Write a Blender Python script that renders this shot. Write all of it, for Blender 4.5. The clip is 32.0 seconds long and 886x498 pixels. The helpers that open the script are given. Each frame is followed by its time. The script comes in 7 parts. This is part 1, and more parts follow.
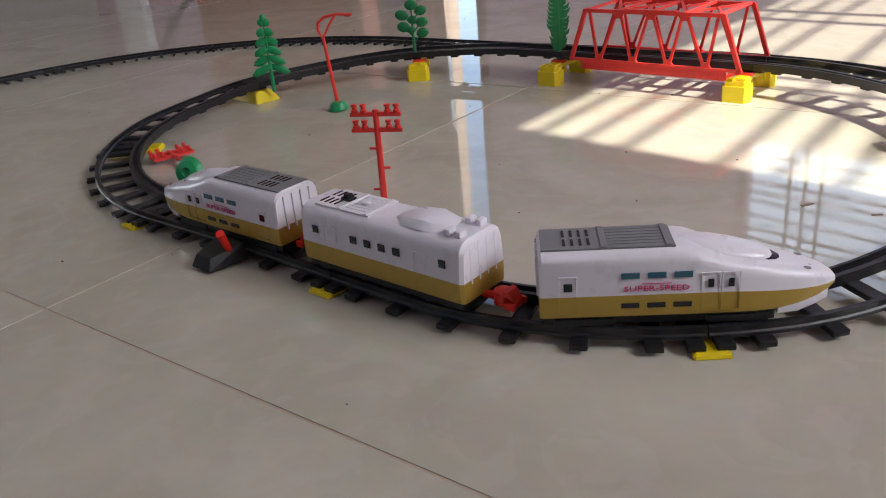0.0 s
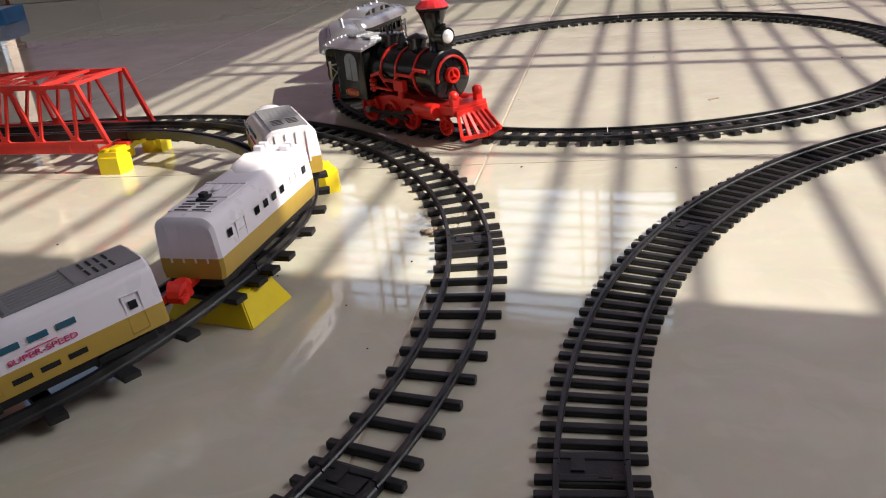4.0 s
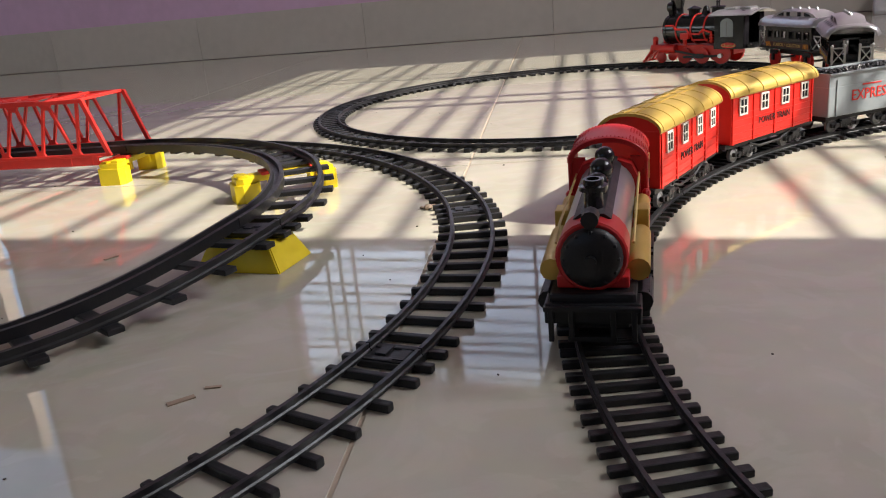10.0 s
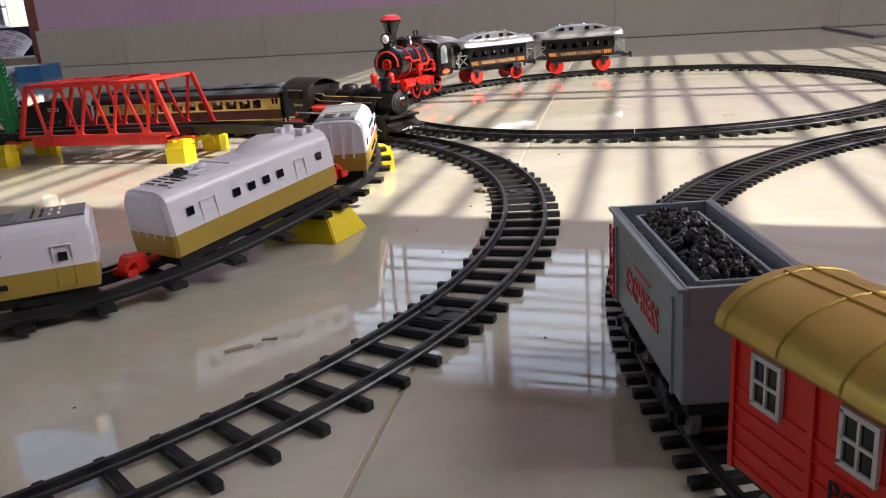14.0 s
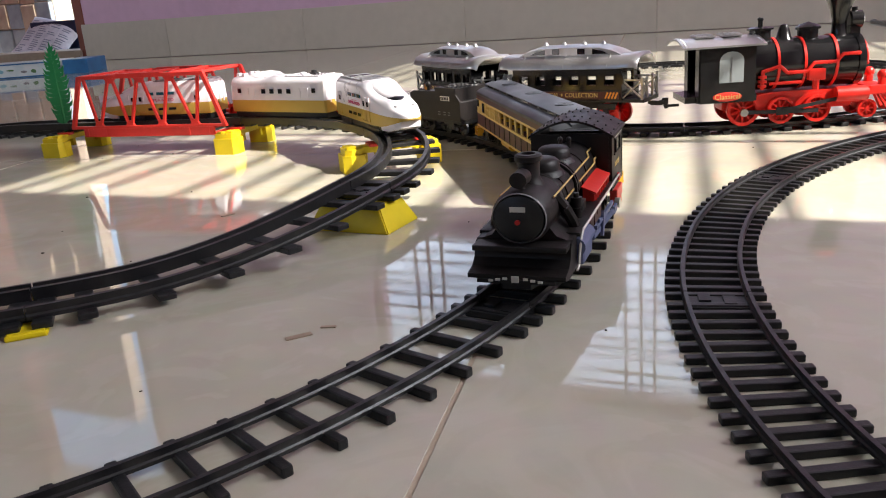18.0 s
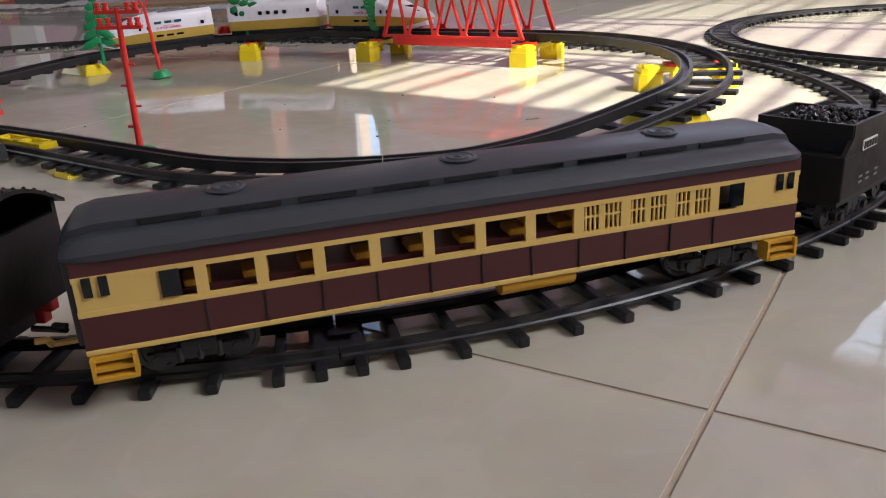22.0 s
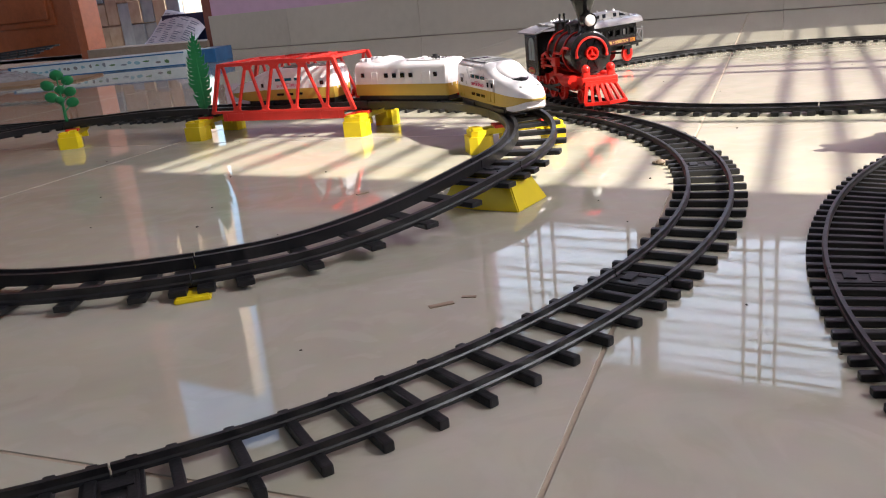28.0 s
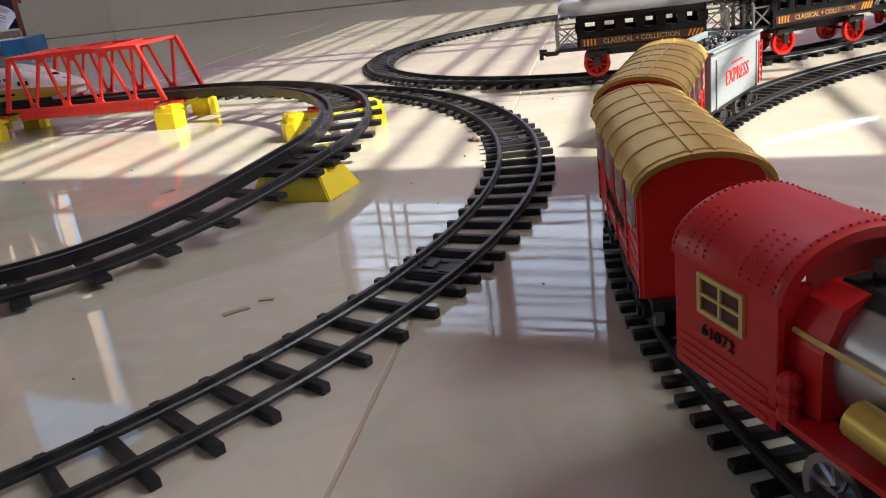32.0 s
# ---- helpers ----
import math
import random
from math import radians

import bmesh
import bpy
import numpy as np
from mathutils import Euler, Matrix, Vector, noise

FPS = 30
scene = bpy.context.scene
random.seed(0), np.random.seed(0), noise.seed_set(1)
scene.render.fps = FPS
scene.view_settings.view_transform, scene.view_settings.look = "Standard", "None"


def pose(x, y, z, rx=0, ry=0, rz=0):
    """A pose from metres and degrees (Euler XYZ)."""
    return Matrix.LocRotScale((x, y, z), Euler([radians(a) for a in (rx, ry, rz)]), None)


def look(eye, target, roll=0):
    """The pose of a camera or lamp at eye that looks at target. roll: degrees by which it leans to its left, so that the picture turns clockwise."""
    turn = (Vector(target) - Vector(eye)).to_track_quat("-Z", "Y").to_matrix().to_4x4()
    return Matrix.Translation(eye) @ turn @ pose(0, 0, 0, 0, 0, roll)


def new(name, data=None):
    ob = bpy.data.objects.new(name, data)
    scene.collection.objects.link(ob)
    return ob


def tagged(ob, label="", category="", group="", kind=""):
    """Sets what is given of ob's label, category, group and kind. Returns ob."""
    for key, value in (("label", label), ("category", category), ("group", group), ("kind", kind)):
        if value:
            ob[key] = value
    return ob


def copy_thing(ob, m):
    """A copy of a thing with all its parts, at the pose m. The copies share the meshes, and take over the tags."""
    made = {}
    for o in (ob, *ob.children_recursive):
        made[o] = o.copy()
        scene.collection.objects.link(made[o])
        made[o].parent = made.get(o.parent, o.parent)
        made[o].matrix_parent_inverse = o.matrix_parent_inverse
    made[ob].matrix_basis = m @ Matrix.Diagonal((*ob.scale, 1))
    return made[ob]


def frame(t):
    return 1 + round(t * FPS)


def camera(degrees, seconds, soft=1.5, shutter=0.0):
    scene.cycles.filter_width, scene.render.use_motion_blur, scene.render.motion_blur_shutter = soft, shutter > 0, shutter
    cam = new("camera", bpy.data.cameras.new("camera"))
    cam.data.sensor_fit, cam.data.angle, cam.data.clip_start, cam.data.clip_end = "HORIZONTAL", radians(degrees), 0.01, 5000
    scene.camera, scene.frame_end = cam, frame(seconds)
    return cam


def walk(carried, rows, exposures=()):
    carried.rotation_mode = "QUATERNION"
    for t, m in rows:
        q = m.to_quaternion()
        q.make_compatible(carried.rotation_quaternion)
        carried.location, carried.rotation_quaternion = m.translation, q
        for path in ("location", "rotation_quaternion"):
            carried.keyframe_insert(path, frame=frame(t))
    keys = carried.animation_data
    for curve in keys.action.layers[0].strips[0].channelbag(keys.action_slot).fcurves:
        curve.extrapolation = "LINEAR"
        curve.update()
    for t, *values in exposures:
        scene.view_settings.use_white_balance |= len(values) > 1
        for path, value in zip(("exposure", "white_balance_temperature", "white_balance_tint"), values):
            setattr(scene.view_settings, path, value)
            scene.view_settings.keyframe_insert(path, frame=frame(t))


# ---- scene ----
# A toy railway on a tiled floor: four loops of track, four trains.
cam = camera(57.16, 32.0, soft=1.1)
PATH = [
    (0, -0.1698, 0.0534, 0.2291, 65.56, 4.66, 9.26),
    (0.5, -0.1777, 0.0577, 0.2444, 65.90, 5.92, 11.07),
    (1, -0.1686, 0.0676, 0.2460, 66.12, 7.04, 10.60),
    (1.5, -0.1450, 0.0933, 0.2532, 65.71, 7.96, 8.32),
    (2, -0.1124, 0.1060, 0.2376, 65.88, 7.21, 5.30),
    (2.5, -0.0737, 0.1229, 0.2373, 65.13, 5.37, -0.24),
    (3, 0.0193, 0.1202, 0.2076, 66.93, 4.01, -5.15),
    (3.5, 0.0735, 0.1206, 0.1931, 66.72, 4.55, -13.08),
    (5.5, 0.1273, -0.0797, 0.3170, 67.94, 6.47, -18.65),
    (6, 0.1563, -0.0815, 0.3114, 69.48, 6.12, -20.76),
    (6.5, 0.1604, -0.0371, 0.2852, 69.50, 4.67, -22.21),
    (7, 0.1207, 0.0383, 0.2176, 70.79, 1.69, -20.39),
    (7.5, 0.1079, 0.0613, 0.1878, 65.20, 0.77, -20.06),
    (8, 0.0818, 0.0799, 0.2116, 69.50, 2.06, -21.69),
    (8.5, 0.0493, 0.0692, 0.1939, 71.92, 5.43, -22.72),
    (9, 0.0333, 0.0448, 0.1705, 72.29, 5.66, -22.79),
    (9.5, 0.0250, 0.0280, 0.1622, 72.47, 5.44, -20.42),
    (10, 0.0295, 0.0291, 0.1577, 72.27, 5.10, -19.81),
    (10.5, 0.0264, 0.0237, 0.1590, 72.89, 5.20, -18.64),
    (11, 0.0269, 0.0227, 0.1581, 74.67, 5.04, -17.69),
    (11.5, 0.0261, 0.0194, 0.1560, 74.94, 4.87, -17.32),
    (12, 0.0266, 0.0210, 0.1532, 74.57, 4.60, -16.66),
    (12.5, 0.0278, 0.0201, 0.1517, 73.64, 4.55, -16.75),
    (13, 0.0272, 0.0181, 0.1535, 73.34, 5.01, -16.87),
    (13.5, 0.0248, 0.0156, 0.1468, 73.32, 4.36, -16.55),
    (14, 0.0233, 0.0157, 0.1427, 73.01, 4.01, -15.65),
    (14.5, 0.0222, 0.0129, 0.1424, 72.80, 4.00, -15.42),
    (15, 0.0217, 0.0116, 0.1401, 72.70, 4.07, -14.64),
    (15.5, 0.0097, 0.0102, 0.1401, 72.64, 3.26, -13.95),
    (17.5, 0.0066, 0.0182, 0.1412, 72.59, 4.05, -12.07),
    (18, 0.0119, 0.0189, 0.1414, 72.81, 4.05, -13.20),
    (18.5, 0.0071, 0.0125, 0.1411, 72.66, 4.12, -12.37),
    (19, 0.0038, 0.0079, 0.1417, 72.05, 4.11, -11.37),
    (19.5, 0.0023, 0.0065, 0.1426, 71.83, 3.87, -11.02),
    (20, -0.0012, 0.0037, 0.1431, 72.21, 3.62, -10.12),
    (20.5, -0.0174, -0.0091, 0.1393, 71.93, 3.58, -4.99),
    (21, -0.0309, -0.0181, 0.1349, 70.34, 2.66, 0.20),
    (21.5, -0.0372, -0.0260, 0.1346, 69.33, 2.77, 3.66),
    (22, -0.0358, -0.0236, 0.1345, 69.36, 2.90, 4.32),
    (22.5, -0.0347, -0.0244, 0.1394, 71.63, 2.94, 4.10),
    (23, -0.0360, -0.0281, 0.1416, 73.11, 2.92, 3.91),
    (23.5, -0.0360, -0.0269, 0.1387, 73.64, 2.82, 3.95),
    (24, -0.0366, -0.0258, 0.1381, 73.92, 2.80, 3.83),
    (24.5, -0.0372, -0.0261, 0.1383, 74.19, 2.97, 3.95),
    (26.5, -0.0375, -0.0272, 0.1376, 73.63, 3.35, 5.09),
    (27, -0.0383, -0.0250, 0.1407, 73.33, 3.78, 4.07),
    (27.5, -0.0284, -0.0088, 0.1382, 72.68, 4.14, -0.60),
    (28, -0.0060, 0.0063, 0.1411, 72.46, 5.58, -5.80),
    (28.5, 0.0094, 0.0142, 0.1400, 72.49, 6.89, -8.62),
    (29, 0.0073, 0.0113, 0.1422, 72.33, 6.88, -9.76),
    (29.5, 0.0051, 0.0085, 0.1435, 72.17, 6.89, -10.08),
    (30, 0.0160, 0.0122, 0.1425, 71.86, 6.87, -11.52),
    (30.5, 0.0329, 0.0247, 0.1349, 71.20, 7.08, -13.48),
    (31, 0.0280, 0.0166, 0.1384, 70.60, 6.91, -15.97),
    (31.5, 0.0329, 0.0195, 0.1386, 70.35, 7.11, -16.86),
    (32, 0.0279, 0.0190, 0.1395, 69.68, 6.99, -16.47),
]
walk(cam, [(r[0], pose(*r[1:])) for r in PATH], exposures=[(0, 1.4), (2, 1.22), (3, 0.92), (6, 0.72), (7, .72), (9, .82), (11, 1.1), (13, 1.12), (15, 1.22), (18, 1.5), (19, 1.58), (21, 1.68), (24, 1.58), (27, 1.45), (29, 1.36), (30, 1.4), (32, 1.32)])

# ---- light ----
WALL = math.radians(-35.86)                      # the back wall's heading
DU, DN = Vector((math.cos(WALL), math.sin(WALL), 0)), Vector((-math.sin(WALL), math.cos(WALL), 0))
MW = Matrix.Rotation(WALL, 4, 'Z')
SUN_EL = math.radians(42)
TO_SUN = Vector((DU.x * math.cos(SUN_EL), DU.y * math.cos(SUN_EL), math.sin(SUN_EL)))
world = bpy.data.worlds.new("world")
scene.world = world
world.use_nodes = True
wn = world.node_tree
sky = wn.nodes.new("ShaderNodeTexSky")
sky.sky_type = 'NISHITA'
sky.sun_disc = False
sky.sun_elevation = SUN_EL
sky.sun_rotation = math.atan2(TO_SUN.x, TO_SUN.y)
wn.links.new(sky.outputs[0], wn.nodes["Background"].inputs[0])
wn.nodes["Background"].inputs[1].default_value = 0.15
sun_data = bpy.data.lights.new("sun", 'SUN')
sun_data.energy, sun_data.angle, sun_data.color = 4.0, math.radians(0.32), (1.0, 0.93, 0.82)
sun = new("sun", sun_data)
sun.matrix_world = look((0, 0, 5), Vector((0, 0, 5)) - TO_SUN)


def area_light(name, u, v, z, w, h, face, power, colour):
    """An area lamp at an opening, sunny window or added; face is the way into the room."""
    d = bpy.data.lights.new(name, 'AREA')
    d.shape, d.size, d.size_y, d.energy, d.color = 'RECTANGLE', w, h, power, colour
    o = new(name, d)
    p = MW @ Vector((u, v, z))
    q = MW.to_3x3() @ Vector(face)
    o.matrix_world = look(p, p + q)
    return o


# ---- materials ----
def material(name, colour, rough=0.5, metal=0.0, grain=0.0, scale=40.0, bump=0.0, bump_scale=200.0, coat=0.0, spec=0.5,
             second=None, blotch=6.0, rand=0.0, trans=0.0, emit=None, strength=0.0, island=False, sss=0.0):
    m = bpy.data.materials.new(name)
    m.use_nodes = True
    nt = m.node_tree
    N, L = nt.nodes, nt.links
    b = N["Principled BSDF"]
    b.inputs["Base Color"].default_value = (*colour, 1)
    b.inputs["Roughness"].default_value = rough
    b.inputs["Metallic"].default_value = metal
    b.inputs["Coat Weight"].default_value = coat
    b.inputs["Specular IOR Level"].default_value = spec
    b.inputs["Transmission Weight"].default_value = trans
    if emit:
        b.inputs["Emission Color"].default_value = (*emit, 1)
        b.inputs["Emission Strength"].default_value = strength
    co = N.new("ShaderNodeTexCoord").outputs["Object"]
    col = None
    if grain > 0 or second:
        n1 = N.new("ShaderNodeTexNoise"); n1.inputs["Scale"].default_value = scale; n1.inputs["Detail"].default_value = 4
        n2 = N.new("ShaderNodeTexNoise"); n2.inputs["Scale"].default_value = blotch; n2.inputs["Detail"].default_value = 3
        L.new(co, n1.inputs["Vector"]); L.new(co, n2.inputs["Vector"])
        mix = N.new("ShaderNodeMix"); mix.data_type = 'RGBA'
        other = second or tuple(c * 0.6 for c in colour)
        mix.inputs["A"].default_value = (*colour, 1); mix.inputs["B"].default_value = (*other, 1)
        mul = N.new("ShaderNodeMath"); mul.operation = 'MULTIPLY'
        L.new(n1.outputs["Fac"], mul.inputs[0]); L.new(n2.outputs["Fac"], mul.inputs[1])
        ramp = N.new("ShaderNodeMapRange"); ramp.inputs["From Min"].default_value = 0.12; ramp.inputs["From Max"].default_value = 0.42
        ramp.inputs["To Max"].default_value = max(grain, 0.01)
        L.new(mul.outputs[0], ramp.inputs["Value"]); L.new(ramp.outputs[0], mix.inputs["Factor"])
        col = mix.outputs["Result"]
    if rand > 0:
        inf = N.new("ShaderNodeObjectInfo")
        src = inf.outputs["Random"]
        if island:
            src = N.new("ShaderNodeNewGeometry").outputs["Random Per Island"]
        hsv = N.new("ShaderNodeHueSaturation")
        mr = N.new("ShaderNodeMapRange"); mr.inputs["To Min"].default_value = 1 - rand; mr.inputs["To Max"].default_value = 1 + rand
        L.new(src, mr.inputs["Value"]); L.new(mr.outputs[0], hsv.inputs["Value"])
        if col:
            L.new(col, hsv.inputs["Color"])
        else:
            hsv.inputs["Color"].default_value = (*colour, 1)
        col = hsv.outputs["Color"]
    if col:
        L.new(col, b.inputs["Base Color"])
    if bump > 0:
        nb = N.new("ShaderNodeTexNoise"); nb.inputs["Scale"].default_value = bump_scale; nb.inputs["Detail"].default_value = 3
        bp = N.new("ShaderNodeBump"); bp.inputs["Strength"].default_value = bump; bp.inputs["Distance"].default_value = 0.001
        L.new(co, nb.inputs["Vector"]); L.new(nb.outputs["Fac"], bp.inputs["Height"]); L.new(bp.outputs[0], b.inputs["Normal"])
        # scuffs: the gloss varies
        rr = N.new("ShaderNodeMapRange"); rr.inputs["To Min"].default_value = max(rough - 0.08, 0.02); rr.inputs["To Max"].default_value = rough + 0.12
        nr = N.new("ShaderNodeTexNoise"); nr.inputs["Scale"].default_value = bump_scale * 0.2
        L.new(co, nr.inputs["Vector"]); L.new(nr.outputs["Fac"], rr.inputs["Value"]); L.new(rr.outputs[0], b.inputs["Roughness"])
    return m


def tile_material():
    m = bpy.data.materials.new("polished_tile")
    m.use_nodes = True
    nt = m.node_tree
    N, L = nt.nodes, nt.links
    b = N["Principled BSDF"]
    co = N.new("ShaderNodeTexCoord").outputs["Object"]
    inf = N.new("ShaderNodeObjectInfo")
    off = N.new("ShaderNodeVectorMath"); off.operation = 'MULTIPLY_ADD'
    cmb = N.new("ShaderNodeCombineXYZ")
    L.new(inf.outputs["Random"], cmb.inputs[0]); L.new(inf.outputs["Random"], cmb.inputs[1]); L.new(inf.outputs["Random"], cmb.inputs[2])
    off.inputs[1].default_value = (37, 53, 11)
    L.new(cmb.outputs[0], off.inputs[0]); L.new(co, off.inputs[2])
    n1 = N.new("ShaderNodeTexNoise"); n1.inputs["Scale"].default_value = 6; n1.inputs["Detail"].default_value = 6; n1.inputs["Distortion"].default_value = 1.4
    n2 = N.new("ShaderNodeTexNoise"); n2.inputs["Scale"].default_value = 60; n2.inputs["Detail"].default_value = 4
    n3 = N.new("ShaderNodeTexNoise"); n3.inputs["Scale"].default_value = 17; n3.inputs["Detail"].default_value = 5; n3.inputs["Distortion"].default_value = 2.5
    for n in (n1, n2, n3):
        L.new(off.outputs[0], n.inputs["Vector"])
    r1 = N.new("ShaderNodeValToRGB")
    r1.color_ramp.elements[0].position, r1.color_ramp.elements[0].color = 0.3, (0.485, 0.455, 0.362, 1)
    r1.color_ramp.elements[1].position, r1.color_ramp.elements[1].color = 0.72, (0.595, 0.56, 0.46, 1)
    L.new(n1.outputs["Fac"], r1.inputs[0])
    r3 = N.new("ShaderNodeValToRGB")   # pale cloudy veins
    r3.color_ramp.elements[0].position, r3.color_ramp.elements[0].color = 0.52, (0, 0, 0, 1)
    r3.color_ramp.elements[1].position, r3.color_ramp.elements[1].color = 0.60, (1, 1, 1, 1)
    L.new(n3.outputs["Fac"], r3.inputs[0])
    mx = N.new("ShaderNodeMix"); mx.data_type = 'RGBA'
    mf = N.new("ShaderNodeMath"); mf.operation = 'MULTIPLY'; mf.inputs[1].default_value = 0.22
    L.new(r3.outputs[0], mf.inputs[0]); L.new(mf.outputs[0], mx.inputs["Factor"])
    L.new(r1.outputs[0], mx.inputs["A"]); mx.inputs["B"].default_value = (0.65, 0.615, 0.525, 1)
    mg = N.new("ShaderNodeMix"); mg.data_type = 'RGBA'; mg.blend_type = 'MULTIPLY'; mg.inputs["Factor"].default_value = 0.14
    L.new(mx.outputs["Result"], mg.inputs["A"]); L.new(n2.outputs["Color"], mg.inputs["B"])
    L.new(mg.outputs["Result"], b.inputs["Base Color"])
    rr = N.new("ShaderNodeMapRange"); rr.inputs["From Min"].default_value = 0.35; rr.inputs["From Max"].default_value = 0.75
    rr.inputs["To Min"].default_value = 0.02; rr.inputs["To Max"].default_value = 0.075
    L.new(n3.outputs["Fac"], rr.inputs["Value"]); L.new(rr.outputs[0], b.inputs["Roughness"])
    b.inputs["Specular IOR Level"].default_value = 0.58
    wv = N.new("ShaderNodeTexNoise"); wv.inputs["Scale"].default_value = 14
    L.new(off.outputs[0], wv.inputs["Vector"])
    bp = N.new("ShaderNodeBump"); bp.inputs["Strength"].default_value = 0.04; bp.inputs["Distance"].default_value = 0.002
    L.new(wv.outputs["Fac"], bp.inputs["Height"]); L.new(bp.outputs[0], b.inputs["Normal"])
    return m


M_TILE = tile_material()
M_GROUT = material("grout", (0.50, 0.40, 0.31), 0.9, grain=0.5, scale=90)
M_PINK = material("pink_paint", (0.70, 0.46, 0.63), 0.65, grain=0.25, scale=30, blotch=3, bump=0.15, bump_scale=90)
M_SKIRT = material("skirting_tile", (0.56, 0.505, 0.435), 0.42, grain=0.5, scale=30, second=(0.45, 0.405, 0.345), blotch=5, bump=0.05, rand=0.06)
M_CEIL = material("ceiling_paint", (0.52, 0.50, 0.48), 0.9, grain=0.15, scale=20, bump=0.1)
M_TANWALL = material("tan_paint", (0.33, 0.28, 0.25), 0.8, grain=0.25, scale=25, bump=0.1)
M_DOORWOOD = material("varnished_wood", (0.40, 0.098, 0.028), 0.35, grain=0.6, scale=60, second=(0.22, 0.055, 0.015), blotch=12, bump=0.1, bump_scale=120)
M_FRAMEWOOD = material("frame_wood", (0.22, 0.05, 0.03), 0.5, grain=0.5, scale=70, bump=0.1)
M_BLACK = material("black_plastic", (0.010, 0.010, 0.0115), 0.42, grain=0.6, scale=300, spec=0.42, second=(0.022, 0.022, 0.024), blotch=40, bump=0.12, bump_scale=700)
M_RAIL = material("black_rail_plastic", (0.011, 0.011, 0.013), 0.36, grain=0.5, scale=300, second=(0.024, 0.024, 0.026), blotch=60, bump=0.1, bump_scale=900)
M_GLOSSBLACK = material("glossy_black", (0.010, 0.010, 0.011), 0.16, grain=0.3, scale=200, bump=0.03)
M_YELLOW = material("yellow_plastic", (0.86, 0.66, 0.012), 0.35, grain=0.25, scale=120, bump=0.06, bump_scale=500)
M_RED = material("red_plastic", (0.74, 0.022, 0.014), 0.32, grain=0.25, scale=120, bump=0.06, bump_scale=500)
M_CORAL = material("coral_red_plastic", (0.78, 0.040, 0.030), 0.34, grain=0.3, scale=150, bump=0.06, bump_scale=500)
M_GREEN = material("green_plastic", (0.010, 0.29, 0.095), 0.36, grain=0.4, scale=200, bump=0.15, bump_scale=600)
M_DARKGREEN = material("dark_green_plastic", (0.007, 0.17, 0.05), 0.4, grain=0.4, scale=200, bump=0.15, bump_scale=600)
M_WHITE = material("white_plastic", (0.80, 0.77, 0.82), 0.28, grain=0.12, scale=80, second=(0.68, 0.65, 0.70), bump=0.03, bump_scale=400)
M_GOLD = material("gold_paint", (0.50, 0.335, 0.06), 0.36, metal=0.15, grain=0.25, scale=150, bump=0.04)
M_GOLDMET = material("gold_metallic", (0.62, 0.43, 0.10), 0.40, metal=0.6, grain=0.3, scale=150, bump=0.04)
M_GREY = material("grey_plastic", (0.21, 0.21, 0.22), 0.45, grain=0.3, scale=150, bump=0.05)
M_SILVER = material("silver_paint", (0.50, 0.50, 0.51), 0.30, metal=0.82, grain=0.25, scale=150, bump=0.05)
M_STEEL = material("steel", (0.55, 0.55, 0.56), 0.28, metal=1.0, grain=0.2, scale=100)
M_WINDOW = material("dark_window", (0.006, 0.008, 0.012), 0.08)
M_BLUEGLASS = material("blue_window", (0.01, 0.10, 0.16), 0.06, spec=0.9)
M_MAROON = material("maroon_plastic", (0.075, 0.016, 0.018), 0.42, grain=0.3, scale=120, bump=0.04)
M_STEPYELLOW = material("ochre_plastic", (0.62, 0.33, 0.025), 0.42, grain=0.25, scale=120, bump=0.05)
M_WHEELGREY = material("dark_wheel", (0.035, 0.038, 0.045), 0.3, grain=0.3, scale=150, bump=0.05)
M_CREAM = material("cream_plastic", (0.74, 0.51, 0.15), 0.4, grain=0.25, scale=100, bump=0.04)
M_ROOFGREY = material("dark_roof", (0.045, 0.05, 0.06), 0.38, grain=0.4, scale=150, bump=0.05)
M_DARKBROWN = material("dark_brown_plastic", (0.010, 0.0078, 0.0078), 0.44, grain=0.4, scale=200, spec=0.38, second=(0.017, 0.013, 0.0125), bump=0.12, bump_scale=600)
M_BLUEGREY = material("blue_grey_plastic", (0.10, 0.125, 0.24), 0.45, grain=0.3, scale=150, bump=0.06)
M_LIGHTGREY = material("pale_grey_plastic", (0.28, 0.315, 0.335), 0.4, grain=0.25, scale=150, bump=0.05)
M_COAL = material("coal", (0.012, 0.012, 0.013), 0.35, grain=0.6, scale=500, bump=0.6, bump_scale=500)
M_DEEPRED = material("deep_red_plastic", (0.55, 0.012, 0.014), 0.38, grain=0.25, scale=150, bump=0.06)
M_MAGENTA = material("magenta_print", (0.62, 0.03, 0.16), 0.5)
M_ORANGE = material("orange_print", (0.80, 0.32, 0.03), 0.5)
M_PALEPRINT = material("pale_print", (0.66, 0.64, 0.58), 0.5)
M_GOLDPRINT = material("gold_print", (0.66, 0.48, 0.16), 0.45)
M_REDGLASS = material("red_clear_plastic", (0.75, 0.03, 0.04), 0.1, spec=0.8)
M_CLEAR = material("clear_lens", (0.85, 0.85, 0.85), 0.05, spec=0.9)
M_STONE = material("stone_cladding", (0.46, 0.37, 0.28), 0.6, grain=0.6, scale=25, second=(0.27, 0.17, 0.11), blotch=4, bump=0.4, bump_scale=60, rand=0.35)
M_PRINTGREEN = material("green_print", (0.10, 0.22, 0.08), 0.5, grain=0.5, scale=90)
M_PRINTTEAL = material("teal_print", (0.16, 0.38, 0.46), 0.5, grain=0.5, scale=90, second=(0.40, 0.52, 0.56))
